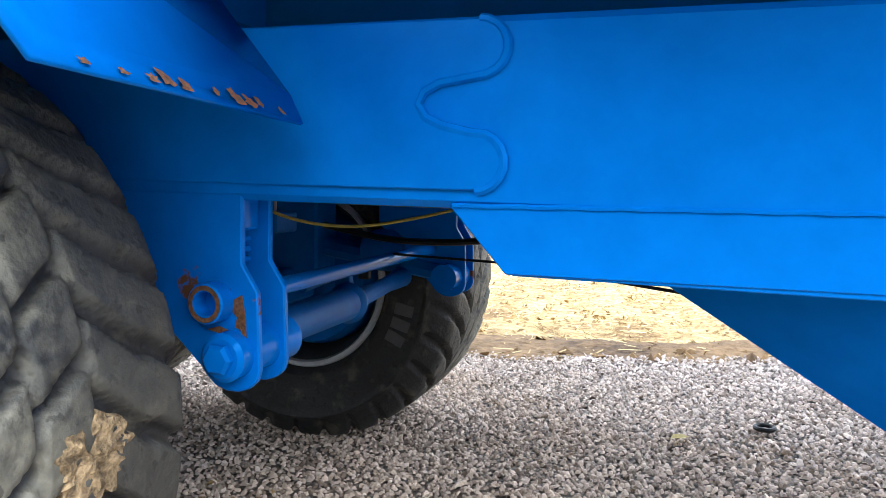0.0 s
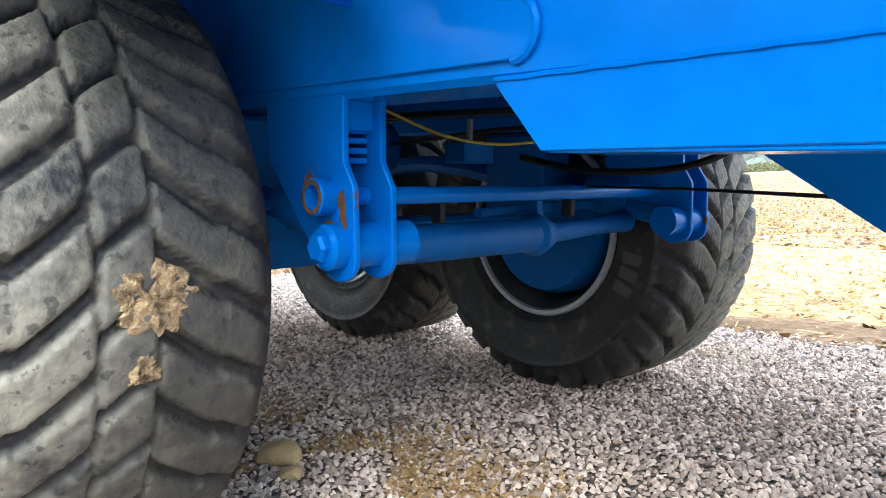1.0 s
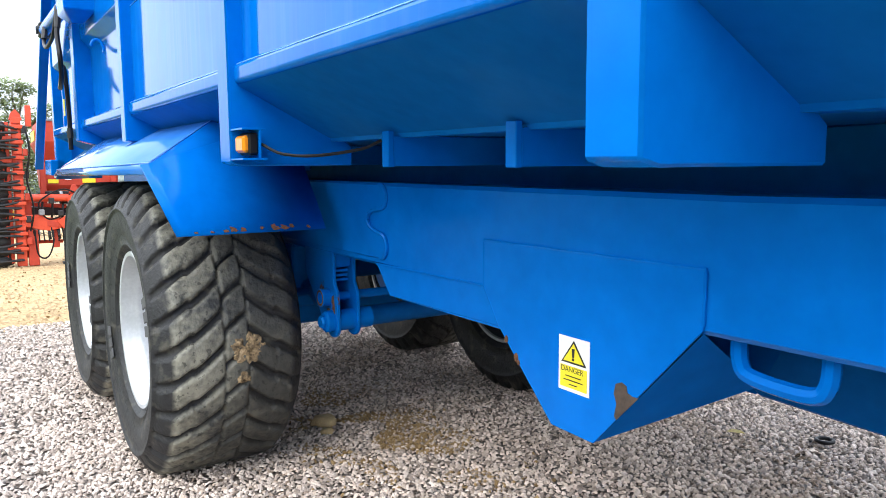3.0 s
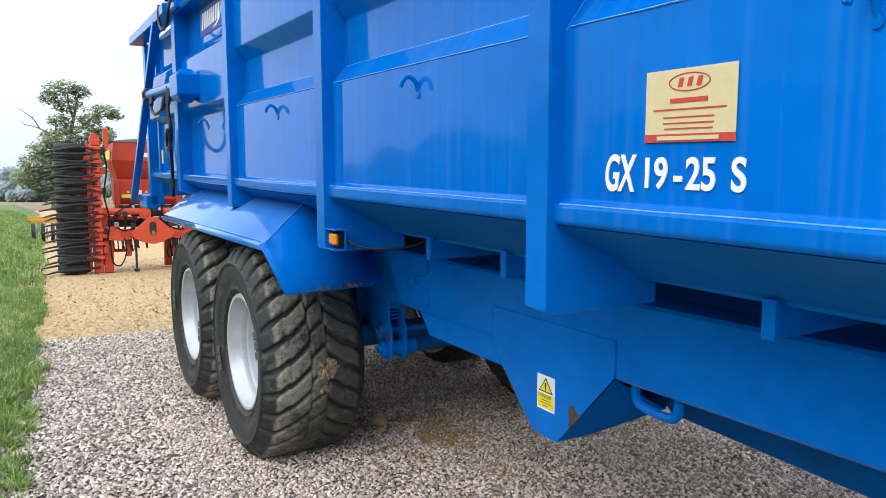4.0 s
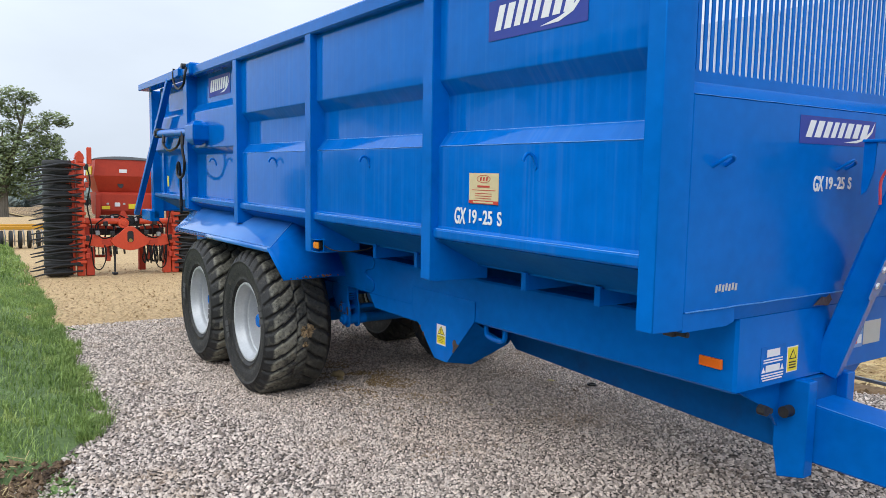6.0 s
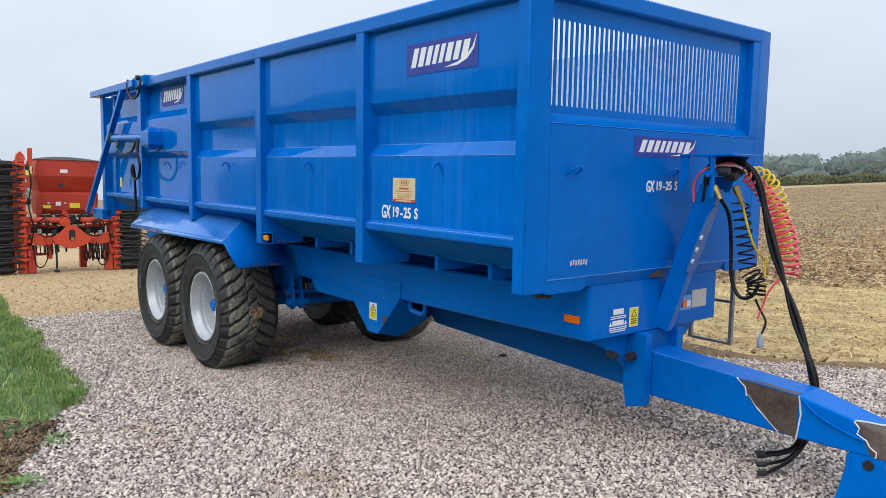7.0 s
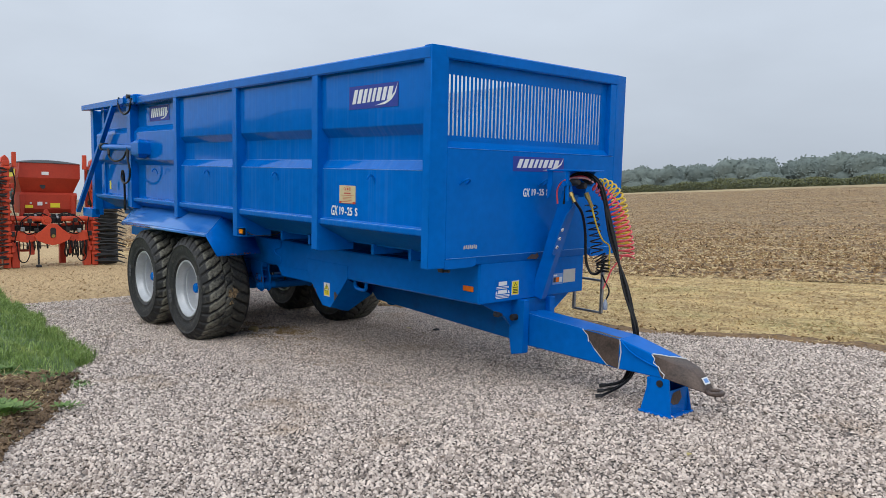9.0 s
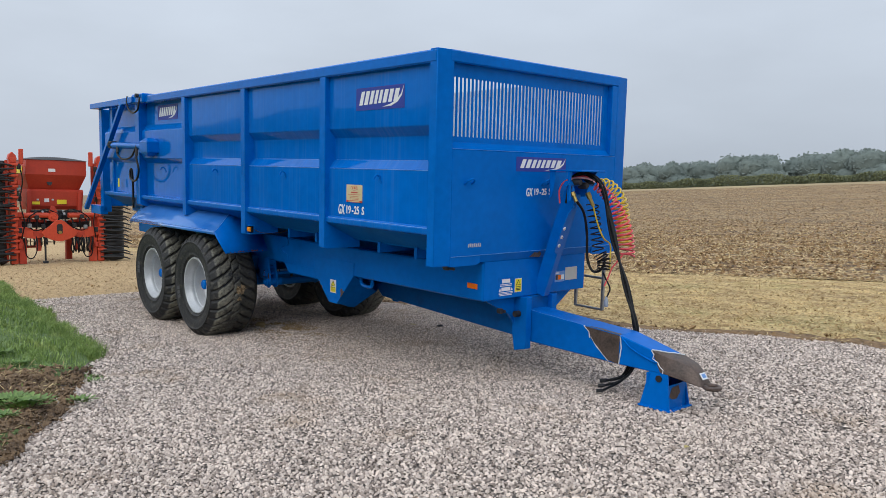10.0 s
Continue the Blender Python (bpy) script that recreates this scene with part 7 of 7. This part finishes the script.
# dealer's sticker: cream with red ring, bars and foot band
deal = part("dealer_sticker", slab(0.205, 0.160), M_CREAM, trailer, "cream sticker with red ring and bars", smooth=None, m=on_side(3.112, -0.007, 1.752) @ Matrix.Diagonal((1.23, 1.0, 1, 1)))
part("sticker_band", slab(0.205, 0.018, 0, 0, 0.0014), M_REDINK, deal, smooth=None)
part("sticker_ring", tube([(0.1025 + 0.046 * math.cos(w), 0.130 + 0.019 * math.sin(w), 0.0018) for w in np.linspace(0, 2 * math.pi, 33)[:-1]], 0.0014, 6, closed=True), M_REDINK, deal)
for k in range(3):
    part("sticker_mark", slab(0.010, 0.020, 0.077 + 0.021 * k, 0.120, 0.0014, slant=0.004), M_REDINK, deal, smooth=None)
for w, y, h in ((0.085, 0.086, 0.010), (0.165, 0.070, 0.0035), (0.115, 0.053, 0.003), (0.115, 0.040, 0.003), (0.11, 0.028, 0.003)):
    part("sticker_line", slab(w, h, 0.1025 - w / 2, y, 0.0014), M_REDINK, deal, smooth=None)
part("sticker_line", slab(0.14, 0.009, 0.032, 0.0045, 0.0028), M_CREAM, deal, smooth=None)


def danger_sign(m, w=0.112, h=0.143):
    s = part("danger_sign", slab(w, h), M_WHITE, trailer, "white and yellow danger label", smooth=None, m=m)
    c = w / 2
    part("sign_triangle", prism([(c - 0.046, h * 0.52), (c + 0.046, h * 0.52), (c, h * 0.95)], "z", 0.0014, 0.002), M_BLACKINK, s, smooth=None)
    part("sign_triangle", prism([(c - 0.037, h * 0.555), (c + 0.037, h * 0.555), (c, h * 0.89)], "z", 0.0022, 0.003), M_YELLOW, s, smooth=None)
    part("sign_mark", prism([(c - 0.003, h * 0.64), (c + 0.003, h * 0.64), (c + 0.005, h * 0.80), (c - 0.005, h * 0.80)], "z", 0.0032, 0.004), M_BLACKINK, s, smooth=None)
    part("sign_dot", slab(0.007, 0.006, c - 0.0035, h * 0.585, 0.0032), M_BLACKINK, s, smooth=None)
    part("sign_panel", slab(w * 0.86, h * 0.40, w * 0.07, h * 0.07, 0.0014), M_YELLOW, s, smooth=None)
    wd = words("DANGER", 0.0205, 0.0001)
    part("sign_word", wd, M_BLACKINK, s, smooth=None, m=Matrix.Translation((w * 0.09, h * 0.36, 0.003)))
    for k, ww in enumerate((0.055, 0.070, 0.030)):
        part("sign_line", slab(ww, 0.0022, c - ww / 2, h * (0.28 - 0.075 * k), 0.0028), M_BLACKINK, s, smooth=None)
    return s


danger_sign(on_side(2.036, 0.5152, 0.710))
# labels on the chassis front
lab = part("maker_label", slab(0.19, 0.165), M_BLUE, trailer, "white printed maker's labels on blue", smooth=None, m=on_front(4.4025, 0.705, 0.982))
for w, y, h in ((0.10, 0.115, 0.035), (0.15, 0.100, 0.006), (0.15, 0.088, 0.006), (0.11, 0.045, 0.032), (0.17, 0.030, 0.006), (0.17, 0.018, 0.006), (0.15, 0.006, 0.006)):
    part("label_line", slab(w, h, 0.095 - w / 2, y, 0.0015), M_WHITE, lab, smooth=None)
for x in (0.008, 0.155):
    part("label_triangle", prism([(x, 0.045), (x + 0.028, 0.045), (x + 0.014, 0.072)], "z", 0.0015, 0.0025), M_WHITE, lab, smooth=None)
yl = part("hazard_label", slab(0.088, 0.122), M_WHITE, trailer, "yellow hazard label", smooth=None, m=on_front(4.4025, 0.913, 1.004))
part("label_panel", slab(0.078, 0.112, 0.005, 0.005, 0.0014), M_YELLOW, yl, smooth=None)
part("label_triangle", prism([(0.014, 0.062), (0.074, 0.062), (0.044, 0.110)], "z", 0.0027, 0.0035), M_BLACKINK, yl, smooth=None)
part("label_triangle", prism([(0.024, 0.067), (0.064, 0.067), (0.044, 0.100)], "z", 0.0037, 0.0045), M_YELLOW, yl, smooth=None)
for k in range(3):
    part("label_line", slab(0.055, 0.006, 0.016, 0.044 - 0.013 * k, 0.0027), M_BLACKINK, yl, smooth=None)
tl = part("tyre_label", slab(0.14, 0.10), M_LABELBLUE, trailer, "pale blue printed label", smooth=None, m=on_front(4.4025, 1.452, 1.05))
for x, y, w, h, mt in ((0.01, 0.075, 0.05, 0.014, M_WHITE), (0.01, 0.02, 0.03, 0.045, M_BLACKINK), (0.045, 0.02, 0.04, 0.045, M_ORANGE), (0.09, 0.02, 0.04, 0.045, M_WHITE)):
    part("label_patch", slab(w, h, x, y, 0.0014), mt, tl, smooth=None)
part("rating_plate", slab(0.172, 0.122), M_PLATE, trailer, "blank pale grey rating plate", smooth=None, m=on_front(4.4025, 1.600, 1.057))
# lamp, reflector, small fittings
part("side_reflector", box(4.218, 4.339, 0.507, 0.521, 1.056, 1.102, 0.003), M_ORANGE, trailer, "orange side reflector")
for near in (True, False):
    lb = part("lamp_bracket", side(merge(box(1.166, 1.285, -0.055, 0.02, 1.306, 1.312, 0.001), merge(box(1.166, 1.275, 0.0, 0.006, 1.312, 1.400, 0.001), box(1.166, 1.275, -0.052, 0.02, 1.396, 1.402, 0.001))), near, BODY), M_BLUE, trailer)
    part("side_lamp", side(box(1.182, 1.258, -0.046, -0.018, 1.328, 1.380, 0.008), near, BODY), M_AMBER, lb, "amber side marker lamp")
    part("lamp_case", side(box(1.174, 1.266, -0.030, 0.0, 1.321, 1.388, 0.006), near, BODY), M_BLACK, lb)
    part("lamp_cable", side(tube(smooth_line([(1.26, 0.01, 1.355), (1.32, 0.05, 1.325), (1.40, 0.12, 1.318), (1.50, 0.22, 1.335), (1.54, 0.27, 1.36)], 6), 0.005, 6), near, BODY), M_BLACK, lb)
part("body_catch", merge(box(4.285, 4.345, 0.16, 0.21, 1.245, 1.290, 0.006), rod((4.27, 0.185, 1.262), (4.40, 0.185, 1.262), 0.012, 10)), M_IRON, trailer)
part("bare_patch", prism([(1.06, 1.315), (1.13, 1.352), (1.17, 1.345), (1.20, 1.36), (1.22, 1.33), (1.19, 1.305)], "x", 4.4285, 4.4305), M_RUST, trailer, "bare brown patch")
# cables beneath the chassis
part("brake_cable", tube(smooth_line([(0.40, 0.78, 0.93), (0.50, 0.9, 0.865), (0.60, 1.0, 0.845), (0.74, 1.05, 0.865), (1.0, 1.05, 0.93)], 7), 0.004, 6), M_OLIVE, trailer)
part("brake_cable", tube([(0.55, 1.4, 0.74), (0.92, 1.3, 0.745), (1.40, 0.90, 0.752), (1.60, 0.80, 0.76)], 0.004, 6), M_BLACK, trailer)
part("air_hose", tube(smooth_line([(0.35, 1.35, 0.82), (0.55, 1.38, 0.785), (0.75, 1.40, 0.785), (0.90, 1.40, 0.81), (1.02, 1.40, 0.87), (1.15, 1.40, 0.95)], 6), 0.010, 8), M_BLACK, trailer)
for k, (y, z) in enumerate(((0.85, 0.90), (1.0, 0.91), (1.45, 0.90))):
    part("brake_pipe", tube(smooth_line([(-1.6, y, z), (-0.6, y + 0.05, z - 0.03), (0.2, y, z + 0.01), (0.9, y + 0.03, z + 0.01), (1.6, y, z + 0.02)], 6), 0.008, 6), M_BLACK, trailer)
part("air_tank", lathe([(0.0, -0.36), (0.10, -0.34), (0.12, -0.28), (0.12, 0.28), (0.10, 0.34), (0.0, 0.36)], 24, "y", m=Matrix.Translation((-0.55, 1.21, 0.86))), M_BLUE_SHADE, trailer)

# hose stand on the chassis front, with coiled lines
post_m = Matrix.Translation((4.415, 1.255, 0.99)) @ Vector((0.275, 0.05, 0.90)).to_track_quat("Z", "Y").to_matrix().to_4x4()
stand = part("hose_stand", moved(box(-0.045, 0.045, -0.062, 0.062, -0.03, 0.95, 0.006), post_m), M_BLUE, trailer)
near_ear = [(0.03, 0.84), (-0.03, 0.85), (-0.10, 0.78), (-0.125, 0.60), (-0.125, 0.42), (-0.08, 0.40), (0.03, 0.42)]
far_ear = [(-0.03, 0.68), (0.05, 0.70), (0.135, 0.60), (0.135, 0.50), (0.08, 0.42), (-0.03, 0.40)]
for s, pts, nuts in ((-1, near_ear, ((-0.085, 0.64), (-0.085, 0.56), (-0.085, 0.48))), (1, far_ear, ((0.085, 0.54),))):
    part("stand_ear", moved(prism(pts, "y", s * 0.067 - 0.004, s * 0.067 + 0.004, 0.001), post_m), M_BLUE, stand)
    for x, z in nuts:
        y = s * 0.067 - 0.004
        part("ear_nut", moved(lathe([(0.008, y - 0.010), (0.015, y - 0.010), (0.017, y - 0.007), (0.017, y)], 6, "y", m=Matrix.Translation((x, 0, z))), post_m), M_WHITE, stand, "bright zinc nut")
        part("ear_bolt", moved(rod((x, y - 0.007, z), (x, y, z), 0.010, 8), post_m), M_IRON, stand)
part("stand_head", box(4.57, 4.93, 1.12, 1.44, 2.078, 2.092, 0.003), M_BLUE, stand)
part("head_cheek", prism([(4.585, 2.078), (4.86, 2.078), (4.78, 1.98), (4.74, 1.86), (4.64, 1.86), (4.60, 1.98)], "y", 1.415, 1.425, 0.001), M_BLUE, stand)
part("head_cheek", prism([(4.575, 2.078), (4.63, 2.078), (4.625, 1.95), (4.60, 1.86), (4.575, 1.84)], "y", 1.130, 1.140, 0.001), M_BLUE, stand)
part("head_strap", box(4.775, 4.80, 1.125, 1.150, 1.83, 2.078, 0.003), M_BLUE, stand)
part("head_bar", rod((4.78, 1.10, 1.975), (4.78, 1.46, 1.975), 0.022, 10), M_BLUE, stand)
for y, z in ((1.20, 1.99), (1.29, 1.96), (1.38, 2.0)):
    part("coupling", lathe([(0.0, 0), (0.025, 0), (0.03, 0.02), (0.03, 0.07), (0.022, 0.09), (0.0, 0.09)], 14, "x", m=Matrix.Translation((4.77, y, z))), M_IRON, stand)
for a, b in (((4.74, 1.24, 1.90), (4.78, 1.25, 1.82)), ((4.81, 1.36, 1.90), (4.85, 1.40, 1.78))):
    part("brass_coupling", merge(rod(a, b, 0.016, 10), rod(a, Vector(a).lerp(Vector(b), 0.4), 0.022, 6)), M_BRASS, stand)
red = coil([(4.85, 1.41, 1.965), (4.89, 1.515, 1.89), (4.94, 1.60, 1.76), (4.98, 1.66, 1.61), (5.00, 1.695, 1.46), (5.005, 1.70, 1.34)], lambda f: 0.034 + 0.036 * min(1, f * 1.6), 17, 0.0075)
part("red_air_coil", red, M_RED_COIL, stand, "red coiled air line")
yel = coil([(4.81, 1.50, 1.985), (4.84, 1.62, 1.97), (4.87, 1.725, 1.86), (4.89, 1.765, 1.70), (4.91, 1.775, 1.55), (4.92, 1.765, 1.42)], lambda f: 0.030 + 0.036 * min(1, f * 2.0), 16, 0.0075)
part("pink_air_line", tube(smooth_line([(4.76, 1.16, 2.005), (4.80, 1.24, 2.025), (4.84, 1.33, 2.02), (4.86, 1.39, 1.99)], 6), 0.008, 6), M_PINK, stand, "faded pink air line")
part("yellow_air_coil", yel, M_YEL_COIL, stand, "yellow coiled air line")
part("red_air_tail", tube(smooth_line([(5.00, 1.66, 1.36), (4.95, 1.58, 1.24), (4.94, 1.54, 1.16), (4.93, 1.50, 1.08)], 6), 0.007, 6), M_RED_COIL, stand)
part("red_air_lead", tube(smooth_line([(4.62, 1.22, 1.80), (4.63, 1.20, 1.92), (4.70, 1.20, 2.0), (4.80, 1.30, 2.04), (4.82, 1.40, 2.01)], 6), 0.007, 6), M_RED_COIL, stand)
part("yellow_air_tail", tube(smooth_line([(4.84, 1.40, 1.80), (4.87, 1.45, 1.62), (4.90, 1.50, 1.50), (4.90, 1.60, 1.44), (4.92, 1.58, 1.32), (4.95, 1.54, 1.22)], 6), 0.007, 6), M_YEL_COIL, stand)
blk = coil([(4.80, 1.45, 1.80), (4.81, 1.48, 1.65), (4.83, 1.50, 1.50), (4.85, 1.50, 1.38)], 0.050, 8, 0.006)
part("black_cable_coil", blk, M_BLACK, stand, "black coiled light cable")
blk2 = coil([(4.87, 1.50, 1.36), (4.90, 1.52, 1.30), (4.91, 1.50, 1.22)], 0.055, 6, 0.006)
part("black_cable_coil", blk2, M_BLACK, stand, "black coiled light cable")
part("light_cable", tube(smooth_line([(4.91, 1.50, 1.20), (4.93, 1.52, 1.14), (4.97, 1.53, 1.06), (4.96, 1.50, 0.98)], 6), 0.007, 6), M_BLACK, stand)
part("light_plug", lathe([(0.0, 0), (0.017, 0), (0.020, 0.01), (0.020, 0.05), (0.014, 0.07), (0.008, 0.09), (0.0, 0.09)], 14, "z", m=Matrix.Translation((4.958, 1.50, 0.90))), M_GREY_PLUG, stand, "grey plastic plug")
part("brake_hose", tube(smooth_line([(4.78, 1.25, 1.83), (4.78, 1.36, 1.72), (4.76, 1.44, 1.54), (4.77, 1.45, 1.32), (4.83, 1.45, 1.21), (4.90, 1.47, 1.22), (4.93, 1.50, 1.30)], 7), 0.012, 8), M_BLACK, stand)
for k in range(4):
    o, u = 0.016 * (k - 1.5), 0.014 * (1, -1, 1, -1)[k]
    end = [(5.31 - 0.035 * k, 1.33 + 3 * o, 0.345 - 0.01 * (k % 2)), (5.25 - 0.055 * k, 1.25 + 6 * o, 0.284 + 0.012 * (k % 3))]
    part("hydraulic_hose", tube(smooth_line([(4.66, 1.28 + o, 1.80), (4.68 + u, 1.30 + o, 2.02), (4.80, 1.38 + o, 2.05 + u), (4.90 + u, 1.46 + o, 1.93), (5.035 - u, 1.46 + o * 0.6, 1.51), (5.20 + u, 1.43 - o * 0.5, 1.14), (5.345 - u, 1.39 - o, 0.82), (5.365 + u, 1.385 - o, 0.62), (5.30 + u, 1.40 - o, 0.42), *end], 7), 0.0105, 8), M_BLACK, stand)
    part("hose_end", rod((end[1][0] - 0.035, end[1][1] - 0.035, end[1][2] - 0.004), end[1], 0.016, 8), M_IRON, stand)

# access ladder folded down on the far side
part("ladder_stile", box(3.855, 3.885, 2.43, 2.46, 0.65, 1.55, 0.004), M_STEEL, trailer, "grey steel access ladder")
part("ladder_stile", box(4.205, 4.235, 2.43, 2.46, 0.65, 1.55, 0.004), M_STEEL, trailer)
for z in (0.655, 0.985, 1.28):
    part("ladder_rung", rod((3.87, 2.445, z), (4.22, 2.445, z), 0.013, 8), M_STEEL, trailer)
part("ladder_bracket", box(3.8, 4.3, 2.38, 2.43, 1.50, 1.56, 0.004), M_BLUE, trailer)

# dry mud stuck to the front tyre's tread
def splat(r, seed, thick=0.009):
    bm = bmesh.new()
    n, rings = 64, []
    for f in (1.0, 0.96, 0.88, 0.76, 0.62, 0.47, 0.32, 0.16):
        row = []
        for k in range(n):
            a = 2 * math.pi * k / n
            o = 1 + 0.30 * noise.noise((math.cos(a) * 1.3 + seed, math.sin(a) * 1.3, seed)) + 0.30 * noise.noise((math.cos(a) * 4, math.sin(a) * 4, seed)) + 0.16 * noise.noise((math.cos(a) * 11, math.sin(a) * 11, seed))
            p = Vector((r * f * o * math.cos(a), r * 1.2 * f * o * math.sin(a), 0))
            p.z = -0.012 if f == 1.0 else thick * (1 - f ** 6) * (0.5 + 1.3 * noise.noise(p * 55 + Vector((seed, 0, 0))) + 0.5 * noise.noise(p * 150)) + 0.002
            row.append(bm.verts.new(p))
        rings.append(row)
    c = bm.verts.new((0, 0, thick * 0.6))
    for A, B in zip(rings, rings[1:]):
        for k in range(n):
            bm.faces.new((A[k], A[(k + 1) % n], B[(k + 1) % n], B[k]))
    for k in range(n):
        bm.faces.new((rings[-1][k], rings[-1][(k + 1) % n], c))
    return bm


HUB0 = INTO @ Vector(HUBS[0, True])
for y, ang, r in ((0.036, 0.8, 0.056), (0.018, -9.6, 0.026)):
    mm = w1.matrix_basis.inverted() @ Matrix.Translation(HUB0) @ Matrix.Rotation(radians(-ang), 4, "Y") @ Matrix.Translation((TYRE_R - 0.004, y, 0)) @ Matrix.Rotation(radians(90), 4, "Y")
    part("mud_patch", splat(r, int(r * 1000)), M_MUD, w1, "clump of dry brown mud", smooth=50, m=mm)

# ---- small things on the ground ----
M_PALESTONE = plain("pale_sandstone", (0.42, 0.30, 0.15), 0.9, vary=0.25)
M_DRYLEAF = plain("dry_leaf", (0.45, 0.36, 0.14), 0.8, vary=0.25)


def lump(r, seed, squash=0.6):
    bm = bmesh.new()
    bmesh.ops.create_icosphere(bm, subdivisions=3, radius=r)
    for v in bm.verts:
        k = 1 + 0.30 * noise.noise(v.co / r * 1.3 + Vector((seed, 0, 0))) + 0.10 * noise.noise(v.co / r * 4 + Vector((0, seed, 0)))
        v.co = Vector((v.co.x * k * 1.2, v.co.y * k, v.co.z * k * squash))
    return bm


def hgt(x, y):
    return float(height(np.array([x]), np.array([y]))[0])


solo("stone", lump(0.058, 3.1), M_PALESTONE, "pale yellow stone lying on the gravel by the tyre", "stone", m=pose(-0.01, 0.785, hgt(-0.01, 0.785) + 0.025, 0, 0, 30))
solo("stone", lump(0.03, 5.2), M_PALESTONE, "small pale stone on the gravel", "stone", m=pose(0.12, 0.74, hgt(0.12, 0.74) + 0.015, 0, 0, 80))
ringm = tube([(0.035 * math.cos(w), 0.035 * math.sin(w), 0) for w in np.linspace(0, 2 * math.pi, 25)[:-1]], 0.009, 8, closed=True)
solo("rubber_ring", ringm, M_BLACK, "small black rubber ring dropped on the gravel", "ring", m=pose(1.69, 2.46, hgt(1.69, 2.46) + 0.024))


def fallen_leaf(x, y, a, s):
    bm = bmesh.new()
    out = [(0, 0), (0.3, 0.22), (0.6, 0.28), (0.85, 0.16), (1.1, 0), (0.85, -0.16), (0.6, -0.28), (0.3, -0.22)]
    mid = [bm.verts.new((t * s, 0, 0.0)) for t in (0.0, 0.3, 0.6, 0.85, 1.1)]
    for sg in (1, -1):
        e = [bm.verts.new((t * s, sg * w * s, 0.10 * s)) for t, w in ((0.3, 0.22), (0.6, 0.28), (0.85, 0.16))]
        for f in ((mid[0], mid[1], e[0]), (mid[1], mid[2], e[1], e[0]), (mid[2], mid[3], e[2], e[1]), (mid[3], mid[4], e[2])):
            bm.faces.new(f)
    return solo("fallen_leaf", bm, M_DRYLEAF, "dry yellow leaf fallen on the gravel", "leaf", "fallen leaves", m=pose(x, y, hgt(x, y) + 0.028, 4, 3, a))


fallen_leaf(1.35, 2.22, 40, 0.08)
fallen_leaf(6.46, 0.39, 100, 0.06)
fallen_leaf(1.75, 1.3, 200, 0.05)


def weed(x, y, r, n, seed):
    rr = np.random.default_rng(seed)
    w = thing("weed_clump", "low green leafy weed growing through the gravel", "weed", "weeds along the grass", m=pose(x, y, hgt(x, y) + (0.045 if x > 2.3 else 0.0)))
    bm = bmesh.new()
    for k in range(n):
        a, d, l = rr.uniform(0, 6.28), rr.uniform(0, r * 0.7), rr.uniform(0.25, 0.55) * min(r, 0.10) + 0.012
        el = rr.uniform(0.15, 0.9)
        o = Vector((d * math.cos(a), d * math.sin(a), 0.0))
        dr = Vector((math.cos(a) * math.cos(el), math.sin(a) * math.cos(el), math.sin(el)))
        sd = Vector((-math.sin(a), math.cos(a), 0)) * l * rr.uniform(0.15, 0.3)
        p = [o, o + dr * l * 0.5 + sd, o + dr * l - Vector((0, 0, l * 0.15)), o + dr * l * 0.5 - sd]
        bm.faces.new([bm.verts.new(q) for q in p])
    part("leaves", bm, M_LEAF, w, smooth=None)
    return w


for k, (x, y, r, n) in enumerate(((-0.12, -1.34, 0.10, 70), (1.05, -2.30, 0.16, 130), (1.20, -2.10, 0.10, 70), (1.62, -1.80, 0.10, 60), (1.80, -1.84, 0.13, 80), (1.45, -1.80, 0.07, 30), (0.75, -2.42, 0.2, 130), (2.68, -2.18, 0.13, 60), (2.68, -2.58, 0.26, 420), (2.50, -2.66, 0.22, 240), (3.0, -2.78, 0.12, 60), (-4.0, -0.98, 0.16, 60))):
    weed(x, y, r, n, k)
